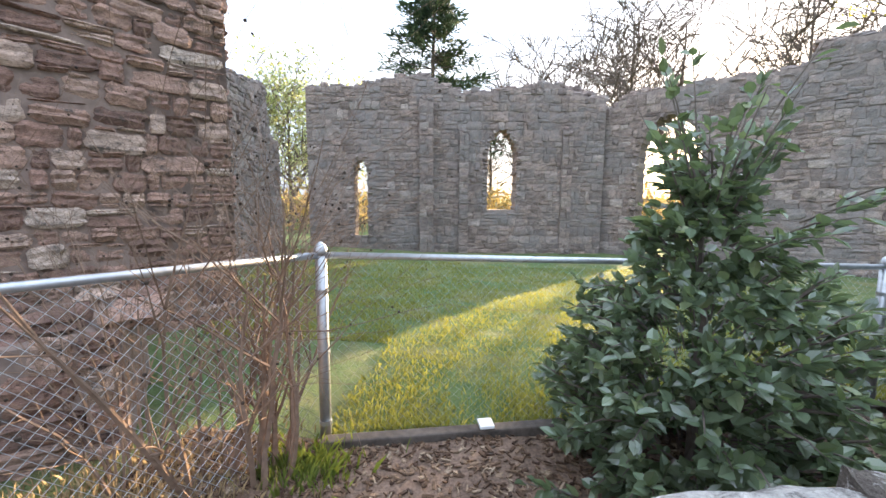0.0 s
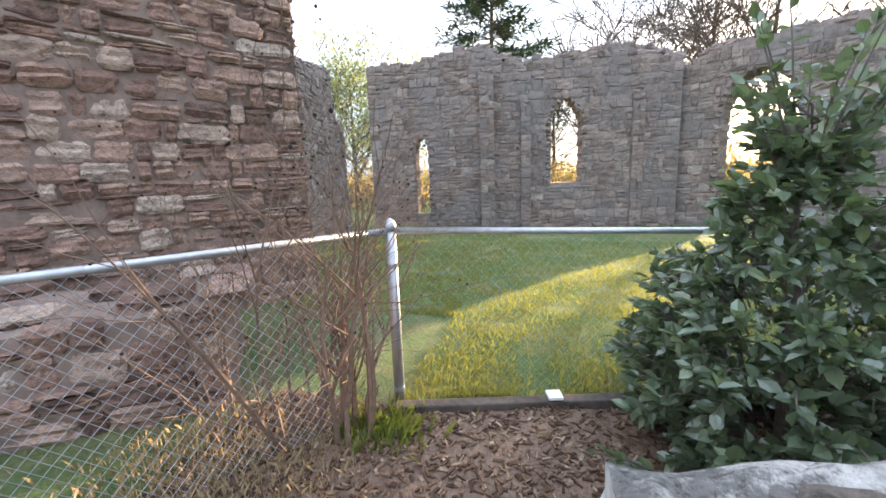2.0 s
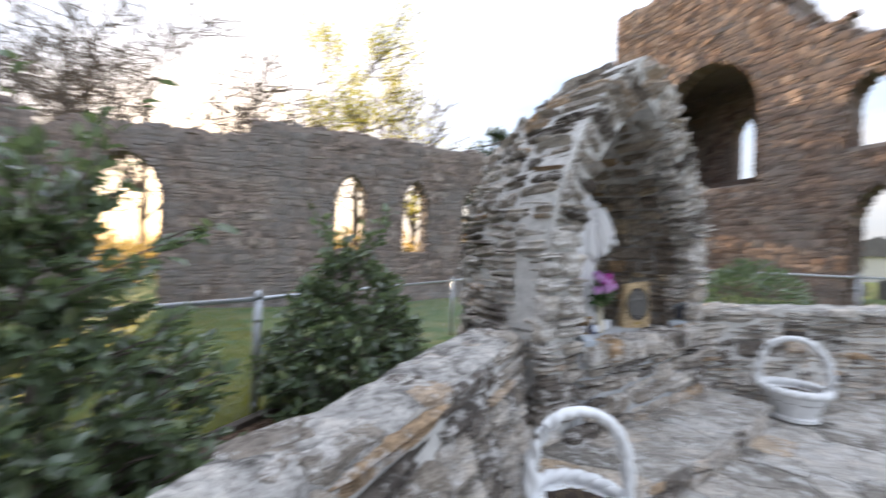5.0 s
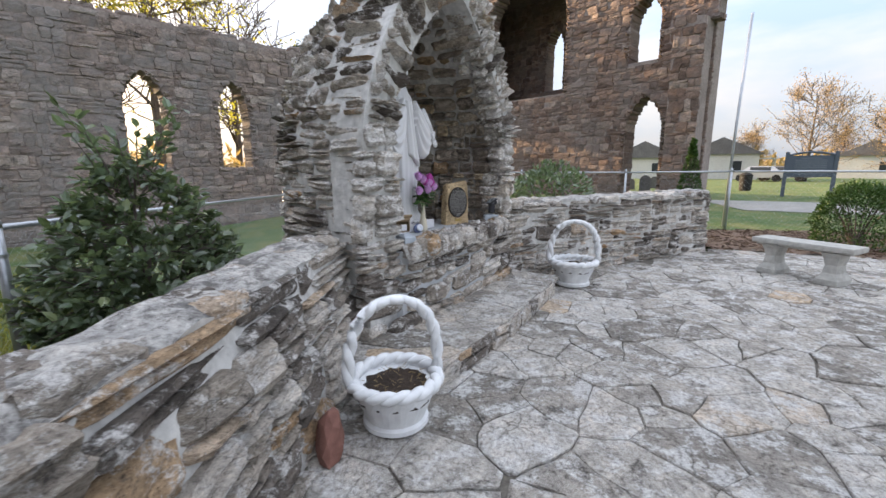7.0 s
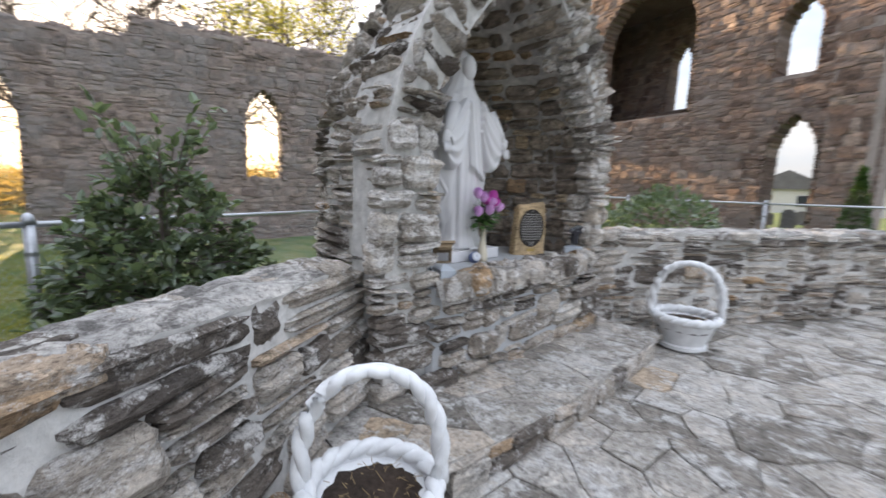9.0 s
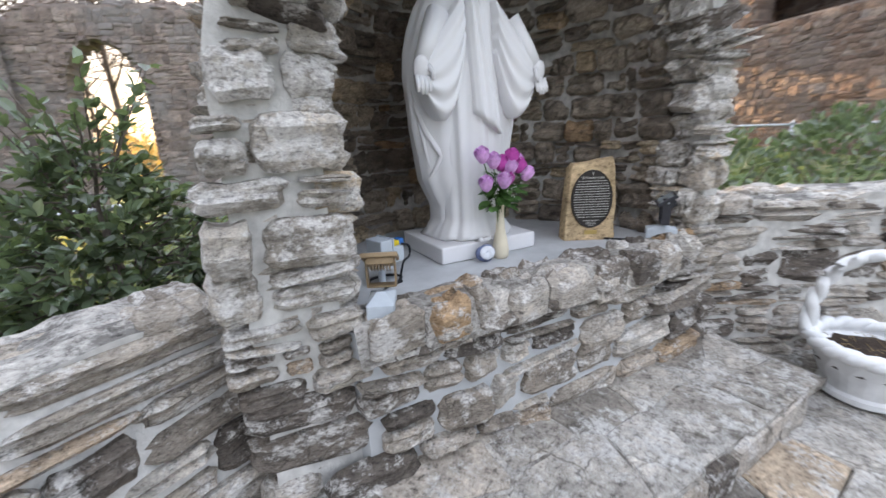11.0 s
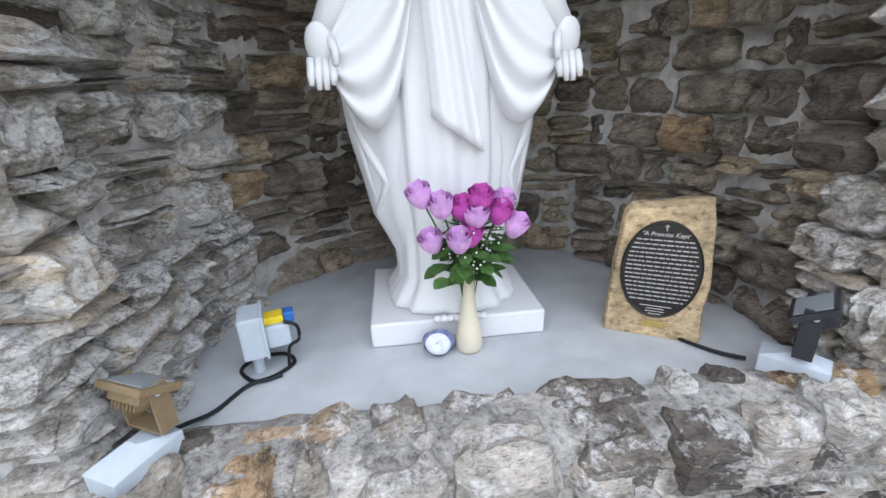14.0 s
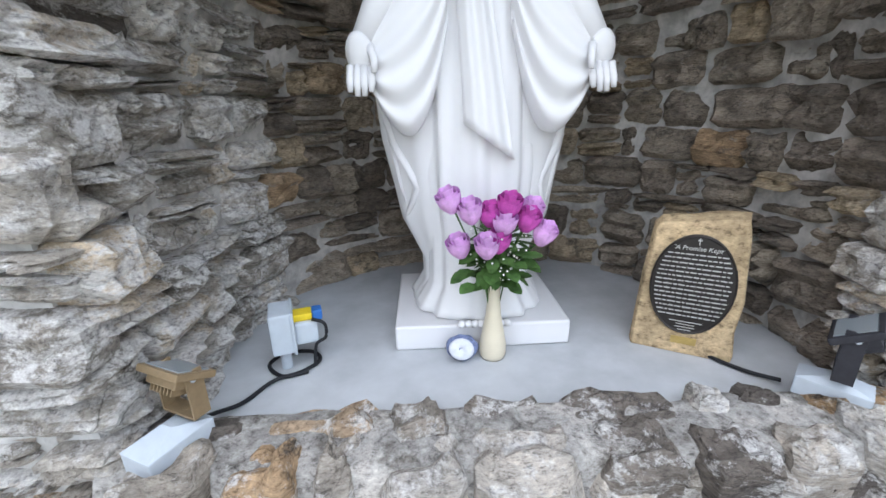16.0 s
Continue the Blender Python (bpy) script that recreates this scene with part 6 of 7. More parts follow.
# low evergreen shrubs behind the short wall and by the church front
def small_bush(name, at, rx, rz, n, seed, label, mat, size=0.04, cat="shrub", tall=False):
    rnd = random.Random(seed)
    t = empty(name, (at[0], at[1], ground_z(*at)), label, cat)
    items, limbs = [], []
    for k in range(n):
        a, u_ = rnd.uniform(0, math.tau), rnd.random()
        el = math.asin(u_ ** 0.8)
        r = (0.72 + 0.3 * rnd.random() ** 0.5) * (1 + 0.13 * wob(math.cos(a) * 3, math.sin(a) * 3, u_ * 4 + seed))
        d = Vector((math.cos(a) * math.cos(el), math.sin(a) * math.cos(el), math.sin(el)))
        c = Vector((d.x * rx * r, d.y * rx * r, (0.32 * rz + 0.68 * rz * d.z * r) if not tall else rz * u_)) if not tall else Vector((d.x * rx * r * (1 - u_ * 0.8), d.y * rx * r * (1 - u_ * 0.8), rz * u_))
        if not tall and rnd.random() < 0.25:
            c.z = rz * 0.33 * rnd.random() + 0.03
            c.x, c.y = math.cos(a) * rx * 0.9 * r, math.sin(a) * rx * 0.9 * r
        v = d + Vector((rnd.gauss(0, 0.5), rnd.gauss(0, 0.5), rnd.gauss(0, 0.5)))
        items.append((c, v, Vector((rnd.gauss(0, 1), rnd.gauss(0, 1), 1)), size * rnd.uniform(0.7, 1.4), size * 0.35))
    for k in range(14):
        a = rnd.uniform(0, math.tau)
        limbs.append(([Vector((0, 0, -0.05)), Vector((math.cos(a) * rx * 0.3, math.sin(a) * rx * 0.3, rz * 0.4)), Vector((math.cos(a) * rx * 0.7, math.sin(a) * rx * 0.7, rz * 0.75))], [0.02, 0.012, 0.005]))
    limbs_mesh("branchwork", limbs, M_BARK, t, 4)
    leaves_mesh("foliage", items, mat, t)


small_bush("round_bush", (8.85, -5.5), 0.6, 1.12, 7000, 3, "clipped round boxwood bush in a mulched bed", M_BOX, 0.04)
small_bush("evergreen_shrub", (9.6, -0.65), 0.9, 1.5, 1500, 5, "loose evergreen shrub behind the short wall", M_HOLLY, 0.10)
small_bush("evergreen_shrub", (8.3, 0.35), 0.6, 1.35, 800, 6, "loose evergreen shrub behind the grotto", M_HOLLY, 0.10)
small_bush("columnar_evergreen", (17.6, -5.6), 0.45, 2.3, 1300, 8, "slim dark evergreen before the church front", M_BOX, 0.12, tall=True)


# bare shrub in the fence corner
def bare_shrub(at, stems, height, seed, lean=0.35, thick=1.0):
    rnd = random.Random(seed)
    t = empty("bare_shrub", (at[0], at[1], ground_z(*at)), "leafless brown shrub with dark dried seed heads", "shrub", "bare shrubs")
    out, tips = [], []
    for k in range(stems):
        a = rnd.uniform(0, math.tau)
        d = Vector((math.cos(a) * lean * rnd.random(), math.sin(a) * lean * rnd.random(), 1)).normalized()
        branches(rnd, Vector((0.09 * math.cos(a), 0.09 * math.sin(a), -0.03)), d, height * rnd.uniform(0.45, 0.85), rnd.uniform(0.010, 0.021) * thick, 2, out, tips, 0.65, -0.01, (4, 7), 6)
    limbs_mesh("branchwork", out, M_TWIG, t, 4)
    bm = bmesh.new()
    for p, d in tips:
        if rnd.random() < 0.16:
            bmesh.ops.create_icosphere(bm, subdivisions=1, radius=rnd.uniform(0.004, 0.0085), matrix=Matrix.Translation(p))
    tagged(part("seed_head", bm, M_SOIL, t, "dark dried seed heads"), kind="stuff")


bare_shrub((-1.43, 1.52), 7, 2.0, 4, 0.5)
bare_shrub((-1.16, 1.62), 12, 1.8, 9, 0.35)
bare_shrub((-1.86, 1.45), 12, 1.75, 14, 0.6, 0.55)


def blades(name, n, place, h, mat, label, seed, parent=None):
    rnd = random.Random(seed)
    V, F = [], []
    for k in range(n):
        x, y = place(rnd)
        z = ground_z(x, y) - 0.005
        a, hh = rnd.uniform(0, math.tau), h * rnd.uniform(0.5, 1.4)
        w = 0.0035 + 0.0012 * hh / 0.05
        dx, dy = math.cos(a) * w, math.sin(a) * w
        lx, ly = rnd.gauss(0, 0.35) * hh, rnd.gauss(0, 0.35) * hh
        q = len(V)
        V += [(x - dx, y - dy, z), (x + dx, y + dy, z), (x + lx * 0.4 + dx * 0.7, y + ly * 0.4 + dy * 0.7, z + hh * 0.6), (x + lx, y + ly, z + hh)]
        F += [(q, q + 1, q + 2), (q, q + 2, q + 3)]
    ob = put(name, V, F, mat)
    return tagged(ob, label, "grass", kind="stuff")


FENCE = [(-1.02, 1.99), (1.0, 2.56), (2.75, 3.06), (5.2, 3.76), (9.0, 4.85)]


def fence_y(x):
    return float(np.interp(x, [p[0] for p in FENCE], [p[1] for p in FENCE]))


def lawn_spot(rnd):
    while True:
        d = 2.3 + 9 * rnd.random() ** 1.5
        x = rnd.uniform(-4.2, 4.8) * (0.5 + d / 9)
        y = fence_y(max(-1.02, x)) + 0.06 + d - 2.3 if x > -1.1 else 1.4 + d
        if y < 13 and not (x < -1.9 and y < 2.0):
            if wob(x, y, 9, 2.2) + 0.5 * wob(x, y, 4, 7) > rnd.uniform(-0.75, 0.35):
                return x, y


blades("grass", 80000, lawn_spot, 0.045, M_GRASSB, "short lawn grass, green and straw-coloured", 8)


def tuft_spot(rnd):
    return -1.0 + rnd.gauss(0, 0.14), 1.70 + rnd.gauss(0, 0.1)


blades("grass_tuft", 420, tuft_spot, 0.11, M_TUFT, "tall tuft of olive green grass by the fence post", 9)


def corner_spot(rnd):
    return -1.7 + rnd.gauss(0, 0.34), 1.32 + rnd.gauss(0, 0.3)


blades("dry_grass", 2600, corner_spot, 0.07, M_STRAW, "dry straw and dead grass under the bare shrubs", 10)

# mulch beds
M_MULCH = simple("shredded_mulch", (0.17, 0.115, 0.085), 0.95, 0, 55, 0.6, 0.02)
M_CHIP = stone_mat("wood_chip", [(0, (0.06, 0.035, 0.025)), (0.5, (0.14, 0.09, 0.06)), (0.85, (0.24, 0.17, 0.12)), (1, (0.36, 0.29, 0.22))], True, 30, bump_d=0.002)


def bed(name, inside, x0, x1, y0, y1, lift, n, seed, label, chip=(0.02, 0.06)):
    st = 0.1
    xs, ys = np.arange(x0, x1 + st, st), np.arange(y0, y1 + st, st)
    V, F, ix = [], [], {}

    def vid(i, j):
        if (i, j) not in ix:
            x, y = xs[i], ys[j]
            ix[i, j] = len(V)
            V.append((x, y, ground_z(x, y) + lift + 0.025 * wob(x, y, 3, 5)))
        return ix[i, j]
    for i in range(len(xs) - 1):
        for j in range(len(ys) - 1):
            if inside(xs[i] + st / 2, ys[j] + st / 2):
                F.append((vid(i, j), vid(i + 1, j), vid(i + 1, j + 1), vid(i, j + 1)))
    g = tagged(put(name, V, F, M_MULCH, smooth=True), label, "mulch", kind="structure")
    rnd = random.Random(seed)
    V, F = [], []
    k = 0
    while k < n:
        x, y = rnd.uniform(x0, x1), rnd.uniform(y0, y1)
        if not inside(x, y):
            continue
        k += 1
        a, L, w = rnd.uniform(0, math.tau), rnd.uniform(*chip), rnd.uniform(0.006, 0.02)
        t1, t2 = rnd.gauss(0, 0.25), rnd.gauss(0, 0.3)
        c = Vector((x, y, ground_z(x, y) + lift + 0.025 * wob(x, y, 3, 5) + 0.008))
        X = Vector((math.cos(a), math.sin(a), t1)) * L / 2
        Y = Vector((-math.sin(a), math.cos(a), t2)) * w / 2
        Z = Vector((0, 0, 0.004))
        q = len(V)
        V += [c - X - Y + Z, c + X - Y * 0.6 + Z, c + X * 0.9 + Y + Z, c - X + Y * 0.8 + Z, c - X - Y - Z, c + X - Y - Z, c + X + Y - Z, c - X + Y - Z]
        F += [(q, q + 1, q + 2, q + 3), (q, q + 4, q + 5, q + 1), (q + 1, q + 5, q + 6, q + 2), (q + 2, q + 6, q + 7, q + 3), (q + 3, q + 7, q + 4, q)]
    tagged(put("mulch_chips", V, F, M_CHIP, g), kind="stuff")


bed("mulch_bed", lambda x, y: (0.2 + 0.25 * x if x > 0 else -0.6) < y < fence_y(max(x, -1.02)) - 0.02 and x > -1.95, -2.0, 3.4, -0.6, 3.3, 0.014, 9000, 12, "brown wood-chip mulch between wall and fence")
bed("garden_bed", lambda x, y: patio_edge(y) + 0.02 < x < 10.4 - 0.1 * (y + 3), 7.0, 10.8, -7.5, -2.9, 0.075, 2500, 13, "reddish brown mulched garden bed", (0.04, 0.1))


# fences
M_GALV = simple("galvanised_steel", (0.45, 0.47, 0.50), 0.42, 0.75, 30, 0.2, 0.0008, 0.5)
M_TIMBER = simple("weathered_dark_timber", (0.085, 0.07, 0.06), 0.9, 0, 22, 0.45, 0.006)


def pipe(name, a, b_, r, parent, label=""):
    bm = bmesh.new()
    tube(bm, [a, Vector(a).lerp(Vector(b_), 0.5), b_], r, 12)
    return part(name, bm, M_GALV, parent, label, smooth=True)


def chain_mesh(a, b_, ta, tb, ba, bb, parent, step=0.064, r=0.0006):
    """Diamond wire between two posts; heights of top and bottom at both ends."""
    a, b_ = Vector((*a, 0)), Vector((*b_, 0))
    L = (b_ - a).length
    H = ta - ba
    bm = bmesh.new()
    n = int((L + H) / step)
    for sg in (1, -1):
        for k in range(n + 1):
            s0 = k * step - (H if sg > 0 else 0)
            s1 = s0 + sg * H if sg > 0 else s0 - H
            lo, hi = (s0, s1) if sg > 0 else (s1, s0)
            if hi < 0 or lo > L:
                continue
            pts = []
            for f in np.linspace(0, 1, 9):
                s = s0 + (s1 - s0) * f
                if 0 <= s <= L:
                    g = s / L
                    zb, zt = ba + (bb - ba) * g, ta + (tb - ta) * g
                    p = a.lerp(b_, g)
                    pts.append(Vector((p.x, p.y, zb + (zt - zb) * f)))
            if len(pts) > 1:
                tube(bm, [pts[0], pts[-1]], r, 3, False)
    ob = part("chain_link", bm, M_GALV, parent, "diamond chain-link wire")
    return tagged(ob, kind="stuff")


def chain_fence(name, pts, tops, label, step=0.064, post_r=0.034, rail_r=0.02, wire=True, wire_r=0.0006):
    f = empty(name, (pts[0][0], pts[0][1], 0), label, "fence")
    inv = f.matrix_world.inverted()

    def loc(x, y, z):
        return inv @ Vector((x, y, z))
    for k, ((x, y), zt) in enumerate(zip(pts, tops)):
        zb = ground_z(x, y) - 0.05
        po = pipe("post", loc(x, y, zb), loc(x, y, zt + 0.015), post_r, f)
        bm = bmesh.new()
        c = loc(x, y, zt + 0.012)
        lathe(bm, [(post_r * 1.12, -0.03), (post_r * 1.15, 0.0), (post_r * 0.8, 0.03), (post_r * 0.25, 0.045)], c, 14)
        part("cap", bm, M_GALV, po, "domed cap", smooth=True)
        for zz in (0.14, 0.5, 0.8):
            bm = bmesh.new()
            lathe(bm, [(post_r * 1.1, 0), (post_r * 1.12, 0.025)], loc(x, y, zb + zz * (zt - zb)), 14)
            part("band", bm, M_GALV, po)
    for k in range(len(pts) - 1):
        (x0, y0), (x1, y1) = pts[k], pts[k + 1]
        z0, z1 = tops[k] - 0.02, tops[k + 1] - 0.02
        pipe("rail", loc(x0, y0, z0), loc(x1, y1, z1), rail_r, f)
        if wire:
            a, b_ = loc(x0, y0, 0), loc(x1, y1, 0)
            chain_mesh((a.x, a.y), (b_.x, b_.y), z0, z1, ground_z(x0, y0) + 0.03, ground_z(x1, y1) + 0.03, f, step, wire_r)
    return f


chain_fence("chain_link_fence", [(-1.02, 1.99), (2.72, 3.05), (8.4, 4.7), (12.0, 5.7)], [1.09, 0.95, 0.8, 0.75], "galvanised chain-link fence along the lawn")
chain_fence("chain_link_fence", [(-2.5, -0.16), (-3.9, -2.2)], [1.10, 1.1], "galvanised chain-link fence beside the tower")
side = chain_fence("chain_link_fence", [(-2.5, -0.16)], [1.10], "galvanised chain-link fence running past the tower")
a_, b_ = Vector((-1.02 + 2.5, 1.99 + 0.16, 0)), Vector((0, 0, 0))
pipe("rail", (a_.x, a_.y, 1.07), (0, 0, 1.08), 0.02, side)
chain_mesh((a_.x, a_.y), (0, 0), 1.07, 1.08, -0.05, -0.05, side, 0.064, 0.0015)
chain_fence("far_fence", [(13.4, 3.2), (12.4, 0.1), (11.6, -2.4), (11.0, -4.4), (10.2, -7.2), (9.3, -10.2)], [1.2, 1.2, 1.2, 1.22, 1.22, 1.22], "chain-link fence behind the garden bed", 0.11, 0.026, 0.02, True, 0.0008)
bm = bmesh.new()
tube(bm, [(11.86, -4.68, -0.1), (11.9, -4.72, 2.2), (11.98, -4.8, 4.6)], [0.032, 0.03, 0.026], 10)
tagged(part("pole", bm, M_GALV, None, smooth=True), "tall thin grey metal pole by the fence", "pole")
# timber edging under the fence, with a pale clip
for k in range(4):
    (x0, y0), (x1, y1) = FENCE[0] if k == 0 else (lambda x: (x, fence_y(x)))(-1.0 + 1.6 * k), (lambda x: (x, fence_y(x)))(-1.0 + 1.6 * (k + 1) - 0.02)
    bm = bmesh.new()
    L = math.hypot(x1 - x0, y1 - y0)
    box(bm, (L, 0.09, 0.085), (0, 0, 0), 0, 0.012)
    for v in bm.verts:
        v.co += Vector((0, 0.006 * wob(v.co.x * 4, 1), 0.008 * wob(v.co.x * 3, k)))
    ob = part("timber_edging", bm, M_TIMBER, None)
    z0, z1 = ground_z(x0, y0 - 0.07) + 0.03, ground_z(x1, y1 - 0.07) + 0.03
    ob.matrix_world = pose((x0 + x1) / 2, (y0 + y1) / 2 - 0.08, (z0 + z1) / 2, 0, -math.degrees(math.atan2(z1 - z0, L)), math.degrees(math.atan2(y1 - y0, x1 - x0)))
    tagged(ob, "weathered dark landscape timber edging the lawn", "edging", "timber edging", "")
bm = bmesh.new()
box(bm, (0.09, 0.1, 0.02), (0, 0, 0), 0, 0.004)
ob = part("pale_clip", bm, M_WHITEP, None)
ob.matrix_world = pose(-0.06, fence_y(-0.06) - 0.08, ground_z(-0.06, 2.2) + 0.088, 0, 0, 16)
tagged(ob, "pale chip of concrete lying on the timber edging", "rubble")


# ---- beyond the fence: fields, houses, sign ----
EYE7 = (0.82, -0.62)
M_PAINTW = simple("pale_house_paint", (0.62, 0.60, 0.56), 0.8, 0, 6, 0.1)
M_ROOF = simple("grey_shingle", (0.16, 0.15, 0.15), 0.9, 0, 8, 0.3)
M_DARKW = simple("dark_window_pane", (0.03, 0.035, 0.04), 0.15, 0, 10, 0.1, 0, 0.5)
M_SIGN = simple("slate_blue_sign_paint", (0.10, 0.12, 0.15), 0.6, 0, 20, 0.15)
M_ASPH = simple("worn_asphalt", (0.30, 0.29, 0.27), 0.95, 0, 12, 0.3, 0.01)
M_TYRE = simple("tyre_rubber", (0.02, 0.02, 0.02), 0.8, 0, 20, 0.2)


def house(at, rz, w, d, h, roof, label):
    t = empty("house", (at[0], at[1], ground_z(*at) - 0.1), label, "house", rz=rz)
    bm = bmesh.new()
    box(bm, (w, d, h), (0, 0, h / 2))
    part("wall", bm, M_PAINTW, t)
    bm = bmesh.new()
    vs = [bm.verts.new(v) for v in ((-w / 2 - .3, -d / 2 - .4, h), (w / 2 + .3, -d / 2 - .4, h), (w / 2 + .3, d / 2 + .4, h), (-w / 2 - .3, d / 2 + .4, h), (-w / 2 - .3, 0, h + roof), (w / 2 + .3, 0, h + roof))]
    for f in ((0, 1, 5, 4), (2, 3, 4, 5), (1, 2, 5), (3, 0, 4), (0, 3, 2, 1)):
        bm.faces.new([vs[i] for i in f])
    part("roof", bm, M_ROOF, t)
    for x in (-w * 0.3, w * 0.3):
        for s in (-1, 1):
            bm = bmesh.new()
            box(bm, (1.0, 0.1, 1.1), (x, s * (d / 2 + 0.02), h * 0.55))
            part("window", bm, M_DARKW, t)
    for s in (-1, 1):
        bm = bmesh.new()
        box(bm, (0.1, 1.1, 1.1), (s * (w / 2 + 0.02), -d * 0.2, h * 0.55))
        part("window", bm, M_DARKW, t)
    bm = bmesh.new()
    box(bm, (0.95, 0.1, 2.05), (0, -d / 2 - 0.03, 1.02))
    part("door", bm, M_DARKW, t)
    bm = bmesh.new()
    for x in (-1.3, 1.3):
        box(bm, (0.14, 0.14, 2.4), (x, -d / 2 - 1.6, 1.2))
    box(bm, (3.2, 1.9, 0.14), (0, -d / 2 - 0.9, 2.42))
    part("porch", bm, M_PAINTW, t)


house(dirpos(-11.6, 62, EYE7), -11, 9, 7.5, 2.6, 2.0, "small pale house with a gabled grey roof")
house(dirpos(-19.6, 62, EYE7), -20, 8, 7, 2.9, 1.9, "pale gabled house beside the field")
house(dirpos(-31.6, 75, EYE7), -30, 8, 6, 2.8, 1.8, "pale house far across the field")


def car(at, rz, col, label):
    t = empty("car", (at[0], at[1], ground_z(*at)), label, "car", rz=rz)
    bm = bmesh.new()
    prof = [(-2.2, 0.35), (-2.2, 0.8), (-1.5, 0.92), (-0.9, 1.4), (0.7, 1.42), (1.3, 0.95), (2.1, 0.82), (2.2, 0.35)]
    rows = [[bm.verts.new((x, y * (0.8 if z > 1 else 1), z)) for x, z in prof] for y in (-0.85, 0.85)]
    n = len(prof)
    for k in range(n):
        bm.faces.new((rows[0][k], rows[0][(k + 1) % n], rows[1][(k + 1) % n], rows[1][k]))
    bm.faces.new(rows[0][::-1])
    bm.faces.new(rows[1])
    part("body", bm, simple("car_paint", col, 0.3, 0.2, 10, 0.05, 0, 0.5), t)
    for s in (-1, 1):
        bm = bmesh.new()
        box(bm, (1.6, 0.02, 0.34), (-0.1, s * 0.77, 1.16), 0, 0, (s * 16, 0))
        part("window", bm, M_DARKW, t)
        for x in (-1.35, 1.4):
            bm = bmesh.new()
            tube(bm, [(x, s * 0.72, 0.32), (x, s * 0.9, 0.32)], 0.32, 16)
            part("wheel", bm, M_TYRE, t)


car(dirpos(-23.2, 50, EYE7), 60, (0.5, 0.5, 0.52), "silver car parked by the houses")
car(dirpos(-25.2, 52, EYE7), 55, (0.2, 0.2, 0.22), "dark grey car parked by the houses")

# notice board
sx, sy = dirpos(-27.2, 25, EYE7)
sign = empty("notice_board", (sx, sy, ground_z(sx, sy)), "dark framed notice board on two posts", "sign", rz=-112)
for s in (-1, 1):
    bm = bmesh.new()
    box(bm, (0.14, 0.14, 2.05), (s * 0.84, 0, 1.0), 0, 0.01)
    part("post", bm, M_SIGN, sign)
bm = bmesh.new()
box(bm, (1.55, 0.06, 0.95), (0, 0, 1.38), 0, 0.008)
part("board", bm, M_SIGN, sign)
bm = bmesh.new()
for k in range(9):
    box(bm, (1.1 if k else 0.7, 0.004, 0.03), (0, 0.034, 1.74 - 0.085 * k))
    box(bm, (1.1 if k else 0.7, 0.004, 0.03), (0, -0.034, 1.74 - 0.085 * k))
part("lettering", bm, simple("grey_lettering", (0.2, 0.22, 0.25), 0.7), sign, "faint grey lines of lettering")
bm = bmesh.new()
tube(bm, [(-0.84, 0, 1.86), (-0.4, 0, 1.97), (0, 0, 2.01), (0.4, 0, 1.97), (0.84, 0, 1.86)], 0.05, 8)
part("header", bm, M_SIGN, sign)

bx, by = dirpos(-22.0, 30, EYE7)
bin_ = empty("litter_bin", (bx, by, ground_z(bx, by)), "dark litter bin on the grass", "bin")
bm = bmesh.new()
lathe(bm, [(0.26, 0), (0.3, 0.1), (0.32, 0.85), (0.34, 0.9), (0.2, 1.02), (0.05, 1.05)], sides=18)
part("body", bm, M_TYRE, bin_)
fx, fy = dirpos(-33.4, 44, EYE7)
fp = empty("flagpole", (fx, fy, ground_z(fx, fy)), "white flagpole in the field with a small hanging flag", "flagpole")
bm = bmesh.new()
tube(bm, [(0, 0, -0.1), (0, 0, 5), (0, 0, 9.6)], [0.09, 0.075, 0.05], 10)
part("pole", bm, M_PAINTW, fp)
bm = bmesh.new()
rows = [[bm.verts.new((0.08 + 0.5 * k / 6, 0.08 * math.sin(k * 1.7), 9.4 - 1.2 * j / 6 - 0.35 * k / 6)) for k in range(7)] for j in range(7)]
for r0, r1 in zip(rows, rows[1:]):
    for k in range(6):
        bm.faces.new((r0[k], r0[k + 1], r1[k + 1], r1[k]))
part("flag", bm, simple("faded_red_cloth", (0.45, 0.18, 0.16), 0.8), fp, "limp faded red and white flag")

M_RUSSET = leaf_mat("russet_twigs", (0.30, 0.215, 0.14), 0.8, 0.1, 0.35)
for az, d, h, s, n in ((-27.0, 52, 10.5, 41, 2600), (-33.0, 50, 7.5, 42, 3000), (-22.3, 62, 6.2, 43, 2200), (-37, 60, 8, 44, 2000), (-16, 80, 8, 45, 1600), (-29.5, 75, 8, 46, 1600)):
    tree("roadside_tree", dirpos(az, d, EYE7), h, s, "russet budding tree in evening light", M_RUSSET, n * 2, 0.12, kids=(4, 6))


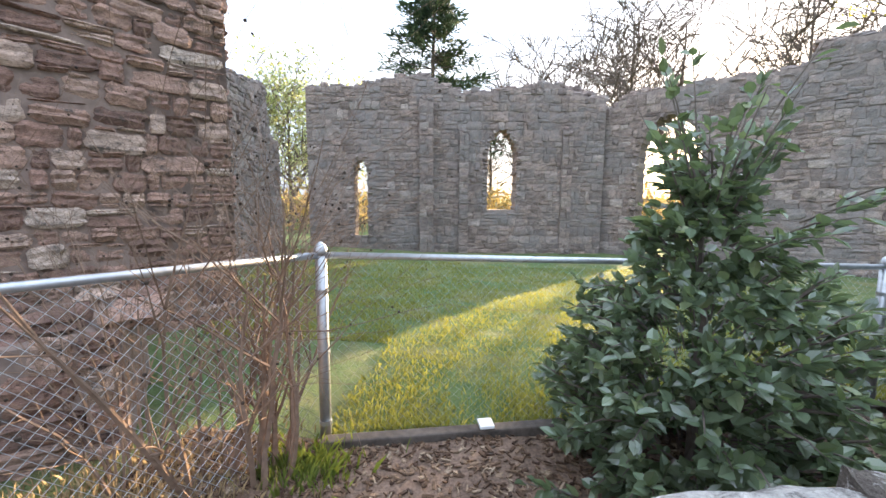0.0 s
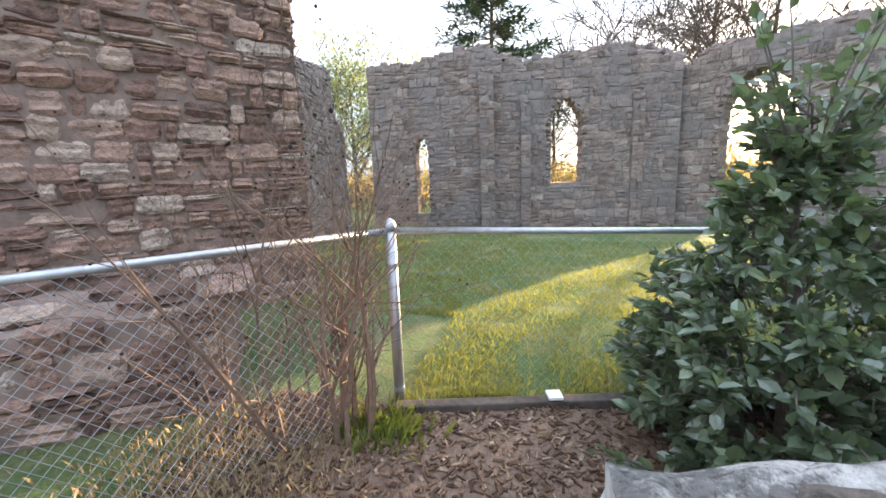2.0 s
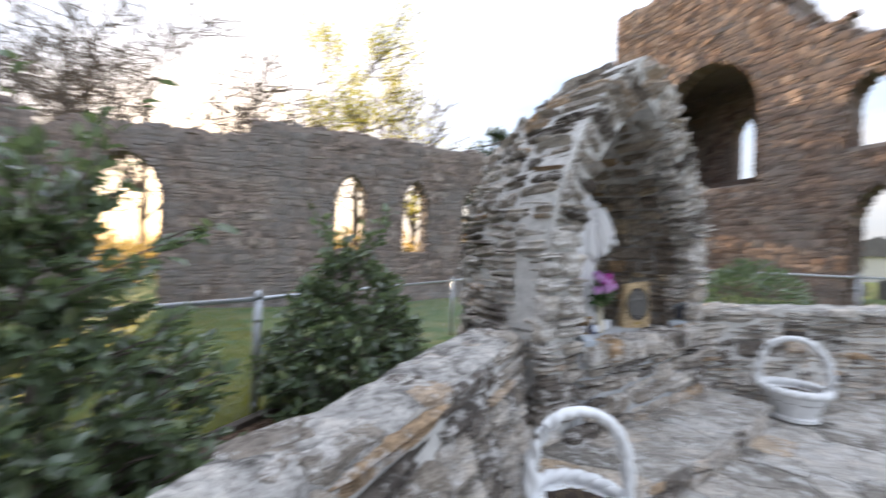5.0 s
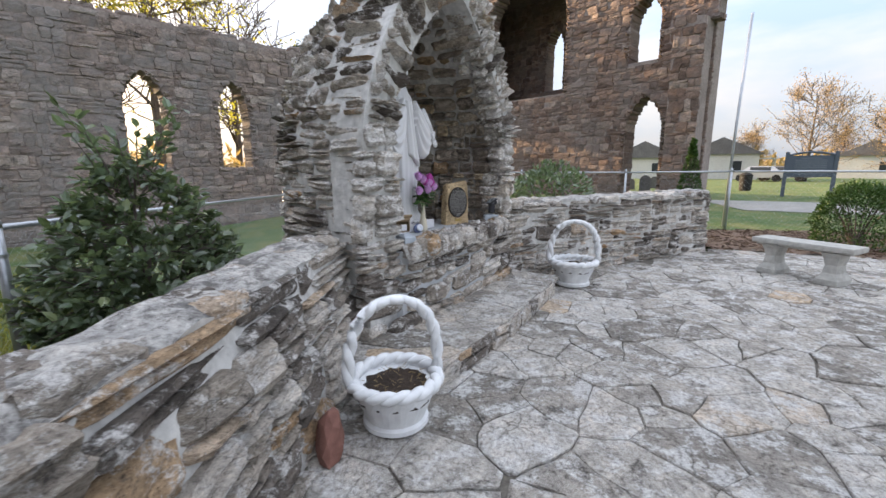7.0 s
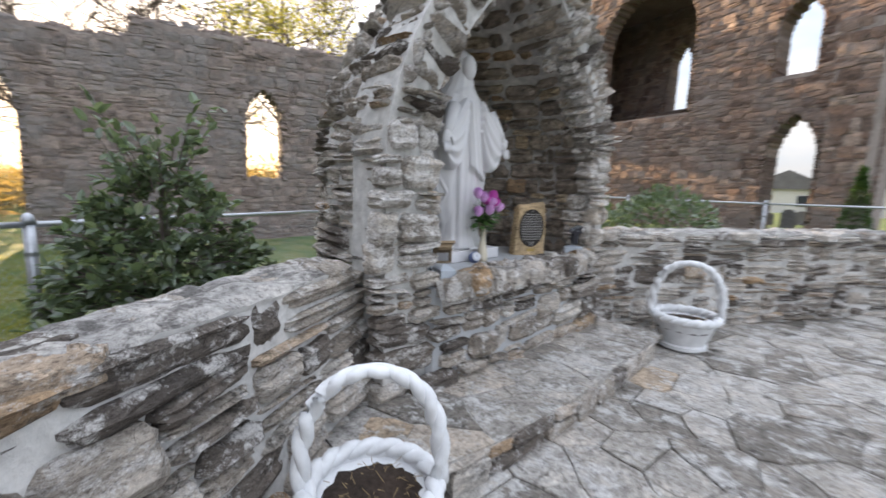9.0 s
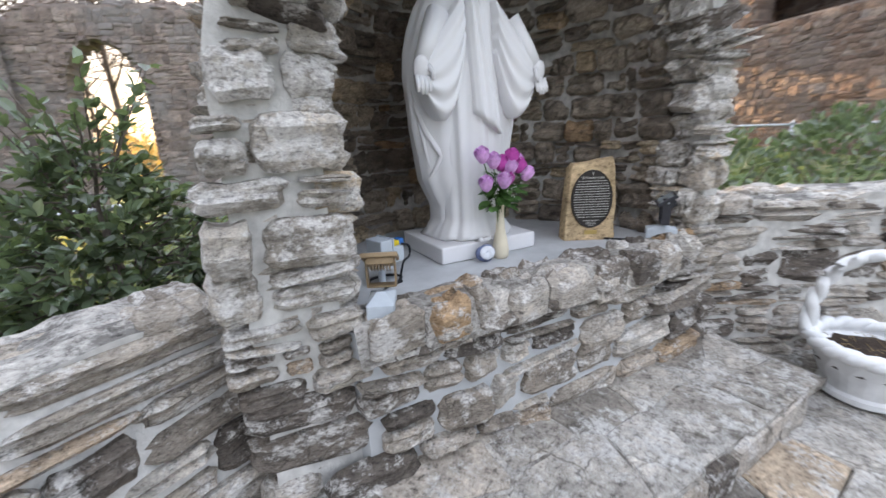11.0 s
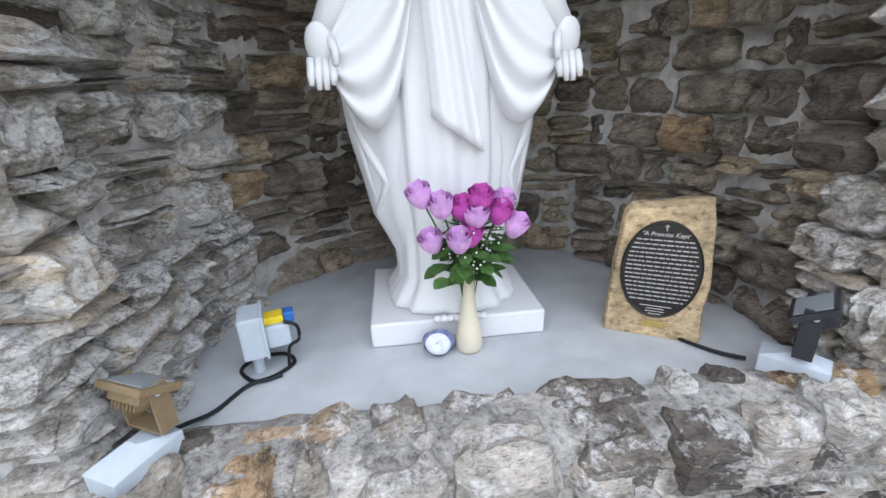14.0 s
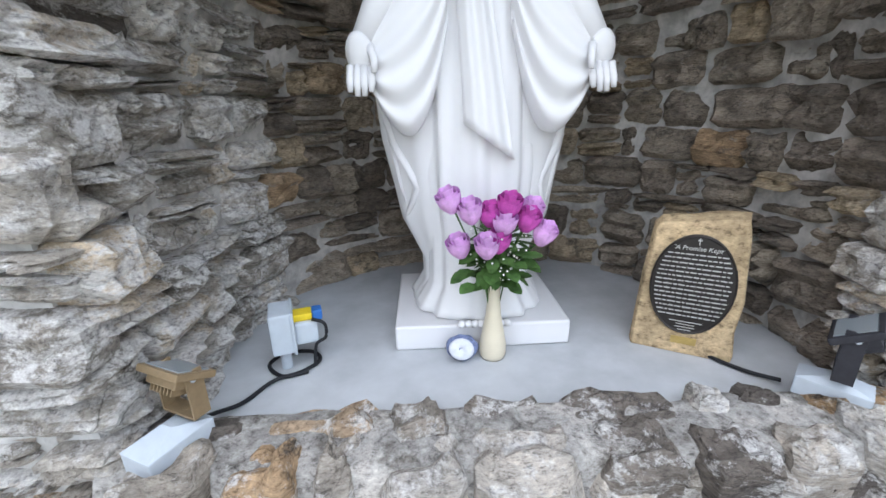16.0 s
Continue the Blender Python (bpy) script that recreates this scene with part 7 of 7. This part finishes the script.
def far_belt():
    rnd = random.Random(77)
    items = []
    for k in range(5200):
        az, d = rnd.uniform(-75, 12), rnd.uniform(110, 170)
        x, y = dirpos(az, d)
        h = 4.5 + 2.5 * wob(az * 0.3, 8)
        v = Vector((rnd.gauss(0, 1), rnd.gauss(0, 1), rnd.gauss(0.5, 0.6)))
        items.append((Vector((x, y, ground_z(x, y) + h * rnd.random())), v, Vector((rnd.gauss(0, 1), rnd.gauss(0, 1), 1)), rnd.uniform(1.2, 2.6), 0.55))
    tagged(leaves_mesh("tree_line", items, M_BRUSH, None), "brown tree line on the horizon", "woods", kind="stuff")


far_belt()
# headstones in the grass before the church front, seen through the arch
for k, (az, d, h) in enumerate(((-11.9, 27, 0.95), (-10.2, 29, 0.7), (-13.0, 31, 0.8))):
    x, y = dirpos(az, d, EYE7)
    bm = bmesh.new()
    pts = [(-0.3, 0), (0.3, 0), (0.3, h * 0.7)] + [(0.3 * math.cos(q), h * 0.7 + h * 0.3 * math.sin(q)) for q in np.linspace(0.3, math.pi - 0.3, 6)] + [(-0.3, h * 0.7)]
    r0, r1 = [[bm.verts.new((yy, xx, z)) for xx, z in pts] for yy in (-0.08, 0.08)]
    n = len(pts)
    for q in range(n):
        bm.faces.new((r0[q], r0[(q + 1) % n], r1[(q + 1) % n], r1[q]))
    bm.faces.new(r0[::-1])
    bm.faces.new(r1)
    ob = part("headstone", bm, M_ROOF, None)
    ob.matrix_world = pose(x, y, ground_z(x, y) - 0.02, 0, 0, az)
    tagged(ob, "dark rounded headstone standing in the grass", "headstone", "headstones")
# worn tarmac by the church front
xs, ys = np.arange(15.5, 20.6, 0.6), np.arange(-11.0, -6.5, 0.6)
V = [(x + 0.3 * (y + 8), y, ground_z(x + 0.3 * (y + 8), y) + 0.02) for y in ys for x in xs]
n = len(xs)
tagged(put("road", V, [(j * n + i, j * n + i + 1, (j + 1) * n + i + 1, (j + 1) * n + i) for j in range(len(ys) - 1) for i in range(n - 1)], M_ASPH), "worn grey tarmac before the church", "road", kind="structure")
